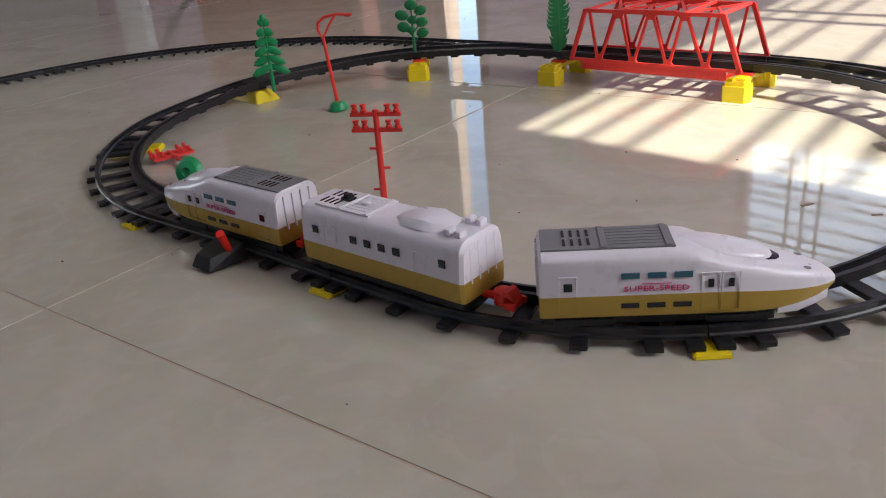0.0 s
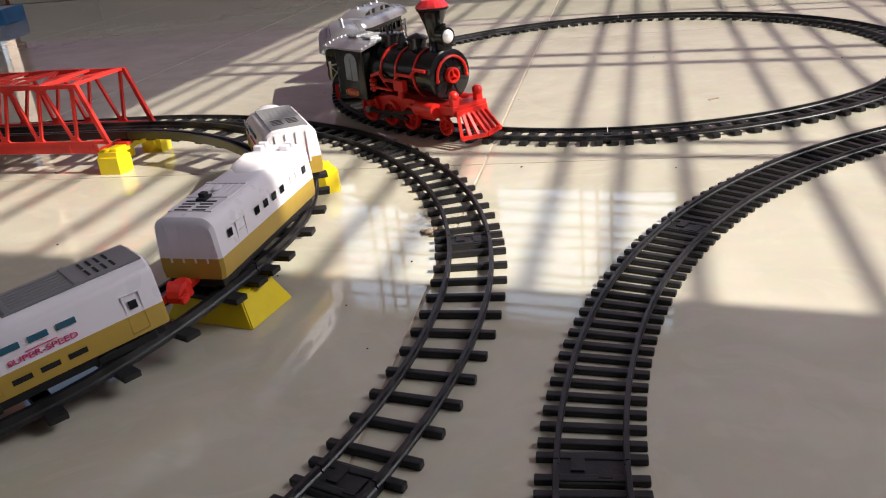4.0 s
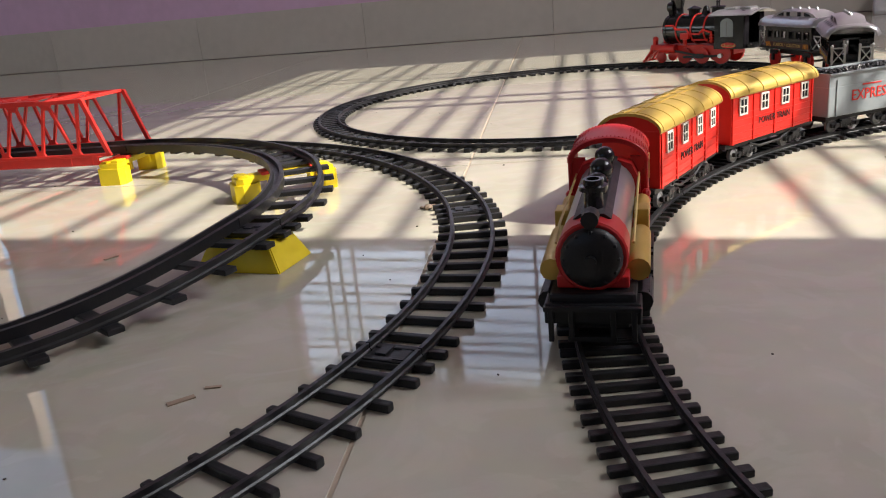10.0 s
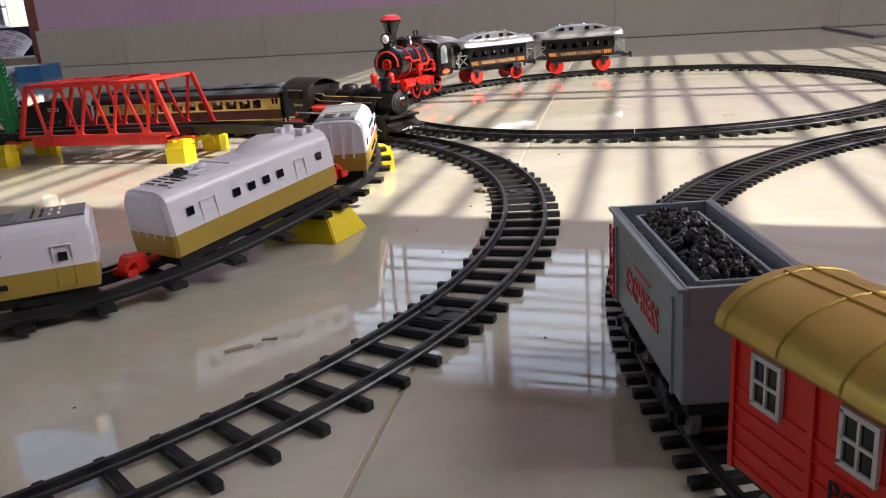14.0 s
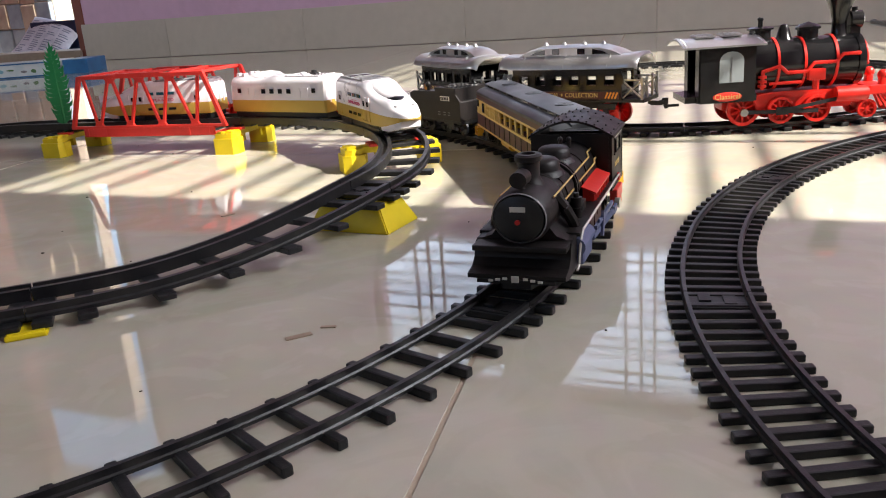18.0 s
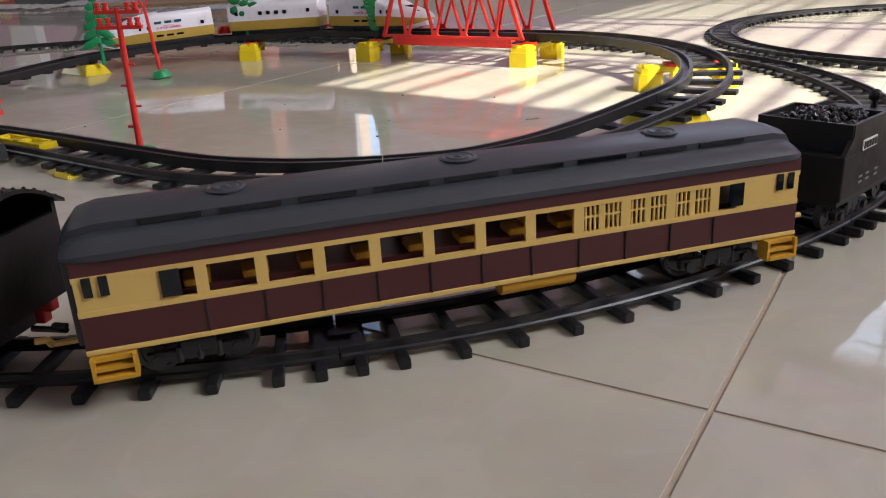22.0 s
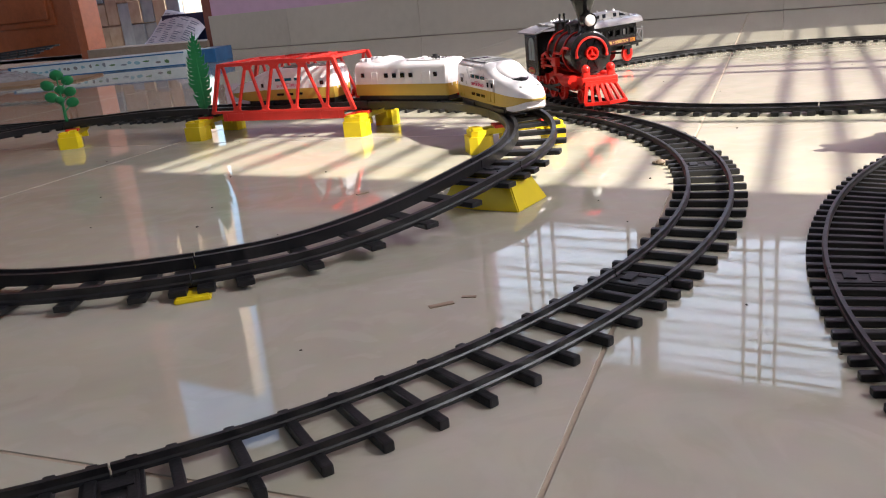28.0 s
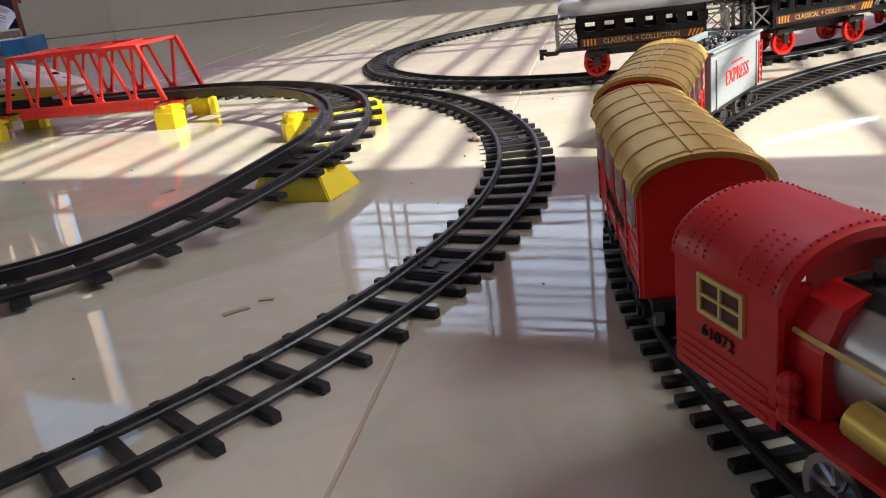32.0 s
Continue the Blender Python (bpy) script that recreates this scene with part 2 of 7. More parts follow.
M_SILL = material("tan_stone", (0.34, 0.26, 0.20), 0.7, grain=0.6, scale=40, blotch=9, bump=0.3)
M_PRINTGREY = material("printing_ink", (0.22, 0.25, 0.30), 0.8)
M_STONEGREY = material("blue_grey_stone", (0.30, 0.35, 0.40), 0.35, grain=0.7, scale=22, second=(0.16, 0.20, 0.24), blotch=5, bump=0.3, bump_scale=60, rand=0.2)
M_PAPER = material("newsprint", (0.62, 0.64, 0.66), 0.85, grain=0.5, scale=55, second=(0.30, 0.33, 0.38), blotch=20)
M_BOXBLUE = material("blue_card", (0.03, 0.16, 0.36), 0.4, grain=0.5, scale=30, second=(0.02, 0.06, 0.16), blotch=14)
M_BOXWHITE = material("printed_white_card", (0.66, 0.70, 0.70), 0.4, grain=0.5, scale=40, second=(0.35, 0.50, 0.55), blotch=30)
M_BOXNAVY = material("navy_card", (0.012, 0.022, 0.075), 0.5, grain=0.4, scale=30)
M_LAPTOP = material("maroon_lid", (0.10, 0.035, 0.045), 0.3, grain=0.3, scale=60)
M_CARD = material("brown_card", (0.30, 0.19, 0.11), 0.8, grain=0.4, scale=60)
M_BOXRED = material("red_card", (0.32, 0.015, 0.015), 0.35, grain=0.3, scale=40)
M_BOXDARK = material("black_card", (0.02, 0.02, 0.022), 0.35, grain=0.3, scale=40)
M_WRAP = material("clear_wrap", (0.80, 0.78, 0.80), 0.12, grain=0.7, scale=70, second=(0.45, 0.42, 0.44), blotch=22, bump=0.9, bump_scale=90, trans=0.55)
M_POLY = material("foam_white", (0.70, 0.68, 0.68), 0.8, grain=0.3, scale=80, bump=0.3)
M_OUTSIDE = material("outdoor_ground", (0.35, 0.33, 0.30), 0.9, grain=0.4, scale=10)
M_DIRT = material("dirt_speck", (0.06, 0.045, 0.035), 0.9)
M_STAIN = material("dried_stain", (0.34, 0.25, 0.18), 0.6, grain=0.6, scale=200)


# ---- mesh helpers ----
def bm_new():
    return bmesh.new()


def part(name, bm, mat, parent=None, label="", smooth=False, m=None):
    me = bpy.data.meshes.new(name)
    bmesh.ops.recalc_face_normals(bm, faces=bm.faces)
    bm.to_mesh(me)
    bm.free()
    if smooth:
        for p in me.polygons:
            p.use_smooth = True
        me.set_sharp_from_angle(angle=math.radians(38))
    me.materials.append(mat)
    ob = new(name, me)
    if parent:
        ob.parent = parent
    if m is not None:
        ob.matrix_local = m
    if label:
        tagged(ob, label)
    return ob


def pieces(name, bm, mat, parent=None, label="", smooth=False):
    """Each loose piece of the mesh becomes a part of its own."""
    left = set(bm.faces)
    out = []
    while left:
        todo = [next(iter(left))]
        left.discard(todo[0])
        isle = []
        while todo:
            f = todo.pop()
            isle.append(f)
            for v in f.verts:
                for g in v.link_faces:
                    if g in left:
                        left.discard(g)
                        todo.append(g)
        isle.sort(key=lambda f: f.index)
        out.append(isle)
    obs = []
    bm.verts.index_update()
    for isle in sorted(out, key=lambda q: min(v.index for f in q for v in f.verts)):
        b = bmesh.new()
        seen = {}
        for f in isle:
            vs = []
            for v in f.verts:
                if v.index not in seen:
                    seen[v.index] = b.verts.new(v.co)
                vs.append(seen[v.index])
            b.faces.new(vs)
        obs.append(part(name, b, mat, parent, label, smooth))
    bm.free()
    return obs


def thing(name, label, category, m=None, group="", kind=""):
    ob = new(name)
    ob.empty_display_size = 0.02
    tagged(ob, label, category, group, kind)
    if m is not None:
        ob.matrix_basis = m
    return ob


def box(bm, x, y, z, sx, sy, sz, rot=None, bev=0.0):
    """A box of the given size about its centre."""
    r = bmesh.ops.create_cube(bm, size=1)
    vs = r["verts"]
    m = Matrix.Translation((x, y, z)) @ (rot.to_4x4() if rot else Matrix.Identity(4)) @ Matrix.Diagonal((sx, sy, sz, 1))
    bmesh.ops.transform(bm, matrix=m, verts=vs)
    if bev > 0:
        es = list({e for v in vs for e in v.link_edges})
        bmesh.ops.bevel(bm, geom=es, offset=bev, segments=2, affect='EDGES', profile=0.6)
    return vs


def rod(bm, a, b, r, r2=None, seg=8, caps=True):
    a, b = Vector(a), Vector(b)
    d = b - a
    ret = bmesh.ops.create_cone(bm, cap_ends=caps, segments=seg, radius1=r, radius2=r if r2 is None else r2, depth=d.length)
    m = Matrix.Translation((a + b) / 2) @ d.to_track_quat('Z', 'Y').to_matrix().to_4x4()
    bmesh.ops.transform(bm, matrix=m, verts=ret["verts"])
    return ret["verts"]


def bar(bm, a, b, w, h):
    """A square bar from a to b, w wide across and h high."""
    a, b = Vector(a), Vector(b)
    d = b - a
    q = d.to_track_quat('X', 'Z')
    box(bm, *((a + b) / 2), d.length, w, h, q.to_matrix())


def pipe(bm, pts, r, seg=6):
    for a, b in zip(pts, pts[1:]):
        rod(bm, a, b, r, seg=seg)
    for p in pts[1:-1]:
        ball(bm, p, r * 1.02, 6, 4)


def ball(bm, c, r, u=12, v=8, sc=(1, 1, 1)):
    ret = bmesh.ops.create_uvsphere(bm, u_segments=u, v_segments=v, radius=r)
    bmesh.ops.transform(bm, matrix=Matrix.Translation(c) @ Matrix.Diagonal((*sc, 1)), verts=ret["verts"])


def lathe(bm, prof, seg=20, m=None):
    """Turns a profile of (radius, height) round z."""
    rings = []
    for r, z in prof:
        if r < 1e-6:
            rings.append([bm.verts.new((0, 0, z))])
        else:
            rings.append([bm.verts.new((r * math.cos(2 * math.pi * i / seg), r * math.sin(2 * math.pi * i / seg), z)) for i in range(seg)])
    for a, b in zip(rings, rings[1:]):
        for i in range(seg):
            j = (i + 1) % seg
            q = [a[i % len(a)], a[j % len(a)], b[j % len(b)], b[i % len(b)]]
            q = list(dict.fromkeys(q))
            if len(q) > 2:
                bm.faces.new(q)
    for ring in (rings[0], rings[-1]):
        if len(ring) > 2:
            bm.faces.new(ring)
    if m is not None:
        bmesh.ops.transform(bm, matrix=m, verts=[v for ring in rings for v in ring])


def prism(bm, poly, t, m=None):
    """A flat outline in x, y, t thick about z = 0."""
    lo = [bm.verts.new((x, y, -t / 2)) for x, y in poly]
    hi = [bm.verts.new((x, y, t / 2)) for x, y in poly]
    bm.faces.new(lo[::-1])
    bm.faces.new(hi)
    n = len(poly)
    for i in range(n):
        bm.faces.new((lo[i], lo[(i + 1) % n], hi[(i + 1) % n], hi[i]))
    if m is not None:
        bmesh.ops.transform(bm, matrix=m, verts=lo + hi)


def loft(bm, rings, closed=True):
    """Skins rings of equal length; ends are capped."""
    vs = [[bm.verts.new(p) for p in r] for r in rings]
    n = len(vs[0])
    for a, b in zip(vs, vs[1:]):
        for i in range(n if closed else n - 1):
            j = (i + 1) % n
            bm.faces.new((a[i], a[j], b[j], b[i]))
    if closed:
        bm.faces.new(vs[0][::-1])
        bm.faces.new(vs[-1])
    return vs


RY90 = Matrix.Rotation(math.radians(90), 4, 'Y')
RX90 = Matrix.Rotation(math.radians(90), 4, 'X')


def words(name, text, size, mat, parent, m, label="", extrude=0.0002):
    """Printed lettering as a thin mesh."""
    cu = bpy.data.curves.new(name, 'FONT')
    cu.body, cu.size, cu.extrude, cu.align_x, cu.align_y = text, size, extrude, 'CENTER', 'CENTER'
    cu.resolution_u = 2
    tmp = bpy.data.objects.new(name, cu)
    scene.collection.objects.link(tmp)
    me = bpy.data.meshes.new_from_object(tmp.evaluated_get(bpy.context.evaluated_depsgraph_get()))
    bpy.data.objects.remove(tmp)
    bpy.data.curves.remove(cu)
    me.materials.clear()
    me.materials.append(mat)
    ob = new(name, me)
    ob.parent = parent
    ob.matrix_local = m
    if label:
        tagged(ob, label)
    return ob


# ---- loops of track ----
class Oval:
    """Clockwise from above: near-right bend, front straight, left bend, back straight."""
    def __init__(self, c, r, length, heading, lift, bow=0.0):
        self.c, self.r, self.l = Vector((*c, 0)), r, length
        self.e = Vector((math.cos(heading), math.sin(heading), 0))
        self.n = Vector((self.e.y, -self.e.x, 0))
        self.tn = math.atan2(self.n.y, self.n.x)
        self.half = math.pi * r
        self.total = 2 * self.half + 2 * length
        self.lift, self.bow = lift, bow

    def height(self, s):
        s %= self.total
        k = self.lift
        for (a, ha), (b, hb) in zip(k, k[1:]):
            if a <= s <= b:
                w = (s - a) / (b - a)
                w = w * w * (3 - 2 * w)
                return ha + (hb - ha) * w
        return k[-1][1]

    def at(self, s):
        q = s % self.total
        if q < self.half:
            a = self.tn - q / self.r
            p = self.c + self.r * Vector((math.cos(a), math.sin(a), 0))
        elif q < self.half + self.l:
            p = self.c - self.r * self.n + self.e * (q - self.half)
        elif q < 2 * self.half + self.l:
            a = self.tn - math.pi - (q - self.half - self.l) / self.r
            p = self.c + self.e * self.l + self.r * Vector((math.cos(a), math.sin(a), 0))
        else:
            p = self.c + self.e * self.l + self.r * self.n - self.e * (q - 2 * self.half - self.l)
        if abs(q - .79) < .25:                            # the front is bowed out a little
            p = p + (Vector((0, 0, 0)) - self.n) * (self.bow * math.cos((q - .79) / .25 * math.pi / 2) ** 2)
        return Vector((p.x, p.y, self.height(s)))

    def out(self, s):
        t = (self.at(s + 1e-3) - self.at(s - 1e-3)).normalized()
        return Vector((-t.y, t.x, 0)).normalized()      # left of the way: outside, as it runs clockwise


class Ring:
    """Counter-clockwise circle."""
    def __init__(self, c, r, base=0.0):
        self.c, self.r, self.base = Vector((*c, 0)), r, base
        self.total = 2 * math.pi * r

    def height(self, s):
        return self.base

    def at(self, s):
        a = s / self.r
        return Vector((self.c.x + self.r * math.cos(a), self.c.y + self.r * math.sin(a), self.base))

    def out(self, s):
        a = s / self.r
        return Vector((math.cos(a), math.sin(a), 0))


LOOP_A = Oval((-0.136, 0.713), 0.265, 0.27, math.radians(151.5),
              [(0, .024), (.25, .023), (.44, .018), (.64, .0025), (1.20, .0025), (1.45, .007), (1.60, .014), (1.80, .021), (1.935, .024), (2.21, .024)], bow=.008)
LOOP_B = Oval((-0.225, 0.683), 0.467, 0.50, math.radians(153.4), [(0, 0), (9, 0)])
LOOP_C = Ring((0.640, 0.125), 0.483)
LOOP_D = Ring((0.567, 1.030), 0.335)
TRACK_TOP = {"A": 0.0095, "B": 0.0075, "C": 0.0065, "D": 0.0075}


def sweep(bm, loop, s0, s1, off, z, w, h, step, channel=False):
    """A rail: a rectangle with a narrower head, swept along the loop."""
    n = max(2, int(round((s1 - s0) / step)) + 1)
    rings = []
    for i in range(n):
        s = s0 + (s1 - s0) * i / (n - 1)
        p, o = loop.at(s), loop.out(s)
        c = p + o * off
        prof = [(-w / 2, 0), (-w / 2, h * .3), (-w * .28, h * .45), (-w * .34, h), (w * .34, h), (w * .28, h * .45), (w / 2, h * .3), (w / 2, 0)]
        if channel:
            prof = [(-w / 2, 0), (-w / 2, h), (-w * .30, h), (-w * .24, h * .45), (w * .14, h * .45), (w * .20, h * .95), (w / 2, h * .95), (w / 2, 0)]
        rings.append([c + o * a + Vector((0, 0, z + b)) for a, b in prof])
    loft(bm, rings)


def track(name, label, loop, gauge, slp, slw, slt, pitch, railw, railh, sections, rail_z, mat=M_RAIL, phase=0.0, sleeper_off=0.0, joint_len=0.02, channel=0.0):
    root = thing(name, label, "toy track", group="toy track loops")
    sec = loop.total / sections
    # one sleeper mesh for all
    bm = bm_new()
    box(bm, 0, 0, slt / 2, slw, slp, slt, bev=slt * 0.22)
    proto = part("sleeper", bm, M_BLACK, root)
    first = True
    bmj = bm_new()
    box(bmj, 0, 0, slt * .4, joint_len, slp * 0.62, slt * .8, bev=slt * .15)
    box(bmj, joint_len * .1, slp * .12, slt * .95, joint_len * .5, slp * .12, slt * .3)
    box(bmj, -joint_len * .1, -slp * .12, slt * .95, joint_len * .5, slp * .12, slt * .3)
    jproto = part("joint_plate", bmj, M_BLACK, root)
    jfirst = True
    for k in range(sections):
        s0 = phase + k * sec
        piece = new("track_section")
        piece.parent = root
        for side in (-1, 1):
            bm = bm_new()
            if channel and side < 0:
                sweep(bm, loop, s0 + .0004, s0 + sec - .0004, -gauge / 2, rail_z, channel, railh * 1.1, 0.012, True)
            else:
                sweep(bm, loop, s0 + .0004, s0 + sec - .0004, side * gauge / 2, rail_z, railw, railh, 0.012)
            part("rail", bm, mat, piece, smooth=True)
        n = max(1, int(round((sec - joint_len) / pitch)))
        for i in range(n):
            s = s0 + joint_len / 2 + (sec - joint_len) * (i + .5) / n
            o = loop.out(s)
            p = loop.at(s) + o * sleeper_off
            yaw = math.atan2(o.y, o.x) - math.pi / 2
            m = Matrix.Translation(p) @ Matrix.Rotation(yaw, 4, 'Z')
            ob = proto if first else new("sleeper", proto.data)
            first = False
            ob.parent = piece
            ob.matrix_local = m
        o = loop.out(s0)
        m = Matrix.Translation(loop.at(s0)) @ Matrix.Rotation(math.atan2(o.y, o.x) - math.pi / 2, 4, 'Z')
        ob = jproto if jfirst else new("joint_plate", jproto.data)
        jfirst = False
        ob.parent = piece
        ob.matrix_local = m
        for q in (-.006, .006):
            o = loop.out(s0 + q * 1.1)
            m = Matrix.Translation(loop.at(s0 + q * 1.1) + o * sleeper_off) @ Matrix.Rotation(math.atan2(o.y, o.x) - math.pi / 2, 4, 'Z')
            ob = new("sleeper", proto.data)
            ob.parent = piece
            ob.matrix_local = m
    return root


TRACK_A = track("toy_track", "black plastic toy track loop raised on yellow supports", LOOP_A, 0.034, 0.046, 0.0095, 0.0035, 0.034, 0.0045, 0.0065, 10, 0.003, phase=0.015, sleeper_off=0.004, joint_len=.016, channel=.0105)
TRACK_B = track("toy_track", "large black plastic toy track loop lying on the tiles", LOOP_B, 0.0265, 0.046, 0.0042, 0.004, 0.0212, 0.003, 0.0045, 16, 0.003, phase=0.14)
TRACK_C = track("toy_track", "black plastic toy track loop with fine close sleepers", LOOP_C, 0.0275, 0.0445, 0.0042, 0.003, 0.0112, 0.0026, 0.004, 12, 0.0025, phase=0.043)
TRACK_D = track("toy_track", "black plastic toy track circle standing in the sunlight", LOOP_D, 0.026, 0.042, 0.007, 0.004, 0.0175, 0.003, 0.0045, 8, 0.003, phase=0.10)


# ---- the room ----
VW = 2.546                   # the back wall's inner face
ROOM_H = 2.75
SKIRT_H = 0.138


WIN_U0, WIN_U1, WIN_Z0, WIN_Z1 = -1.435, -0.172, 0.66, 1.255     # sky window in the back wall
DOOR_U0, DOOR_U1, DOOR_H = -4.98, -2.60, 2.08
T = 0.15
wall_north = thing("wall_north", "pink painted wall with a grey tiled skirting", "wall", MW, kind="structure")
for nm, a in (("wall_panel", (DOOR_U1, WIN_U0, 0, ROOM_H)), ("wall_panel", (WIN_U0, WIN_U1, 0, WIN_Z0)), ("wall_panel", (WIN_U0, WIN_U1, WIN_Z1, ROOM_H)),
              ("wall_panel", (WIN_U1, 1.42, 0, ROOM_H)), ("wall_panel", (-6.6, DOOR_U0, 0, ROOM_H)), ("wall_panel", (DOOR_U0, DOOR_U1, DOOR_H, ROOM_H))):
    bm = bm_new()
    box(bm, (a[0] + a[1]) / 2, VW + T / 2, (a[2] + a[3]) / 2, a[1] - a[0] - .0005, T, a[3] - a[2] - .0005)
    part(nm, bm, M_PINK, wall_north)
# skirting tiles, one by one
bm = bm_new()
box(bm, 0, 0, SKIRT_H / 2, 0.5975, 0.012, SKIRT_H, bev=.0015)
joint = -2.180
spans = []
u = joint - 0.6 * 8
while u < 1.9:
    spans.append((u, u + 0.6))
    u += 0.6
first_sk = True
sk_proto = part("skirting_tile", bm, M_SKIRT, wall_north)
for a, b in spans:
    lo, hi = max(a, -6.6), min(b, 1.40)
    if a < DOOR_U0 < b:
        hi = DOOR_U0
    if a < DOOR_U1 < b:
        lo = DOOR_U1
    if a >= DOOR_U0 and b <= DOOR_U1 or hi - lo < .02:
        continue
    ob = sk_proto if first_sk else new("skirting_tile", sk_proto.data)
    first_sk = False
    ob.parent = wall_north
    ob.matrix_local = Matrix.Translation(((lo + hi) / 2, VW - .0065, 0.001)) @ Matrix.Diagonal(((hi - lo - .0008) / 0.5975, 1, 1, 1))


def plain_wall(name, p0, p1, z0, z1, thick, mat, parent=None):
    """A wall slab between two plan points (u, v); thickness to the left of the way."""
    a, b = Vector((*p0, 0)), Vector((*p1, 0))
    d = (b - a).normalized()
    n = Vector((-d.y, d.x, 0))
    bm = bm_new()
    lo = [a, b, b + n * thick, a + n * thick]
    prism(bm, [(p.x, p.y) for p in lo], z1 - z0, Matrix.Translation((0, 0, (z0 + z1) / 2)))
    return part(name, bm, mat, parent, m=MW if parent is None else None)


# the wall with the sunny window: its grille throws the bars on the floor
RW0, RW1 = (1.253, 2.70), (1.80, -1.80)
RD = (Vector((*RW0, 0)) - Vector((*RW1, 0))).normalized()     # the way along it, towards the back wall
RN = Vector((RD.y, -RD.x, 0))                                 # out of the room


def rw(v, out=0.0):
    """The plan point of the sunny wall's inner face at the place v, out outwards."""
    k = (v - RW1[1]) / (RW0[1] - RW1[1])
    return (RW1[0] + (RW0[0] - RW1[0]) * k + RN.x * out, v + RN.y * out)


TAN = math.tan(SUN_EL)
SILL, HEAD, SV0, SV1 = 0.985, 2.06, 0.525, 1.83
wall_east = thing("wall_east", "pink painted wall with a barred window", "wall", MW, kind="structure")
plain_wall("wall_panel", rw(-1.8), rw(SV0), 0, ROOM_H, -T * .6, M_PINK, wall_east)
plain_wall("wall_panel", rw(SV1), rw(2.70), 0, ROOM_H, -T * .6, M_PINK, wall_east)
plain_wall("wall_panel", rw(SV0), rw(SV1), 0, SILL, -T * .6, M_PINK, wall_east)
plain_wall("wall_panel", rw(SV0), rw(SV1), HEAD, ROOM_H, -T * .6, M_PINK, wall_east)
# unseen side wall; its opening is added to hold a fill lamp
wall_west = thing("wall_west", "plain off-white painted side wall with an added light opening", "wall", MW, kind="structure")
for q in ((-1.8, -1.6, 0, ROOM_H), (-.2, 2.7, 0, ROOM_H), (-1.6, -.2, 0, .9), (-1.6, -.2, 2.1, ROOM_H)):
    bm = bm_new()
    box(bm, -6.66, (q[0] + q[1]) / 2, (q[2] + q[3]) / 2, .12, q[1] - q[0], q[3] - q[2])
    part("wall_panel", bm, M_CEIL, wall_west)
# unseen wall; the opening is made up for the weak south fill
wall_south = thing("wall_south", "plain tan painted wall with an added opening behind the camera", "wall", MW, kind="structure")
for q in ((-6.6, -2.2, 0, ROOM_H), (-.6, 1.9, 0, ROOM_H), (-2.2, -.6, 0, .95), (-2.2, -.6, 2.05, ROOM_H)):
    bm = bm_new()
    box(bm, (q[0] + q[1]) / 2, -1.86, (q[2] + q[3]) / 2, q[1] - q[0], .12, q[3] - q[2])
    part("wall_panel", bm, M_TANWALL, wall_south)
bm = bm_new()
box(bm, -2.35, 0.45, ROOM_H + .06, 8.8, 4.7, .12)
tagged(part("ceiling", bm, M_CEIL, m=MW), "plain pale painted ceiling", "ceiling", kind="structure")

window_2 = thing("window_2", "barred window that lets in the sun", "window", MW, kind="structure")


def rw_bar(name, v0, z0, v1, z1, w, h, out=0.03, mat=M_FRAMEWOOD):
    bm = bm_new()
    a, b = rw(v0, out), rw(v1, out)
    bar(bm, (*a, z0), (*b, z1), w, h)
    return part(name, bm, mat, window_2)


# upright frame posts in pairs, then the level rods
for v in (1.585, 1.525, 1.225, 1.155, 0.825, 0.785):
    rw_bar("window_post", v, SILL, v, HEAD, .020 if v in (1.225, 1.155) else .012, .012)
for k in range(18):                                  # in threes
    z = SILL + (.075 + .1875 * (k // 3) + .0485 * (k % 3)) * TAN
    rw_bar("window_rod", SV0, z, SV1, z, .006, .007)

window_1 = thing("window_1", "steel framed window with a grille and a bright sky behind", "window", MW, kind="structure")


def win_bar(name, u0, z0, u1, z1, w, d, v=VW + .05, mat=M_FRAMEWOOD, parent=None):
    bm = bm_new()
    box(bm, (u0 + u1) / 2, v, (z0 + z1) / 2, max(abs(u1 - u0), w), d, max(abs(z1 - z0), w))
    return part(name, bm, mat, parent or window_1)


for u, w in ((WIN_U0 + .008, .016), (-0.803, .056), (WIN_U1 - .008, .016)):
    win_bar("window_post", u, WIN_Z0, u, WIN_Z1, w, .04)
for z in (WIN_Z0 + .010, WIN_Z1 - .010):
    win_bar("window_rail", WIN_U0, z, WIN_U1, z, .020, .036)
for u in (-1.256, -1.203, -1.150, -.868, -.487, -.435, -.389):
    win_bar("grille_post", u, WIN_Z0, u, WIN_Z1, .009, .010)
for z in (.700, .741, .781, .838, .874, .912, .968, 1.020, 1.057, 1.092, 1.148, 1.190):
    win_bar("grille_rod", WIN_U0, z, WIN_U1, z, .009, .010, VW + .062)
# the sky beyond the windows
M_SKYCARD = material("bright_sky", (0.8, 0.85, 0.9), 1.0, emit=(0.64, 0.80, 1.0), strength=0.72)
bm = bm_new()
box(bm, -1.2, VW + 2.6, 1.6, 6.0, .02, 3.0)
tagged(part("backdrop", bm, M_SKYCARD, m=MW), "bright hazy sky beyond the window", "sky", kind="structure")
pc = rw((SV0 + SV1) / 2, .14)
area_light("sunny_window_light", *pc, (SILL + HEAD) / 2, SV1 - SV0, HEAD - SILL, (-RN.x, -RN.y, -.25), 23, (0.95, 0.97, 1.0))
# added fill from the unseen west side, to brighten the left
area_light("west_window_light", -6.56, -.9, 1.5, 1.4, 1.2, (1, 0, -.1), 8.5, (1.0, 0.96, 0.90))
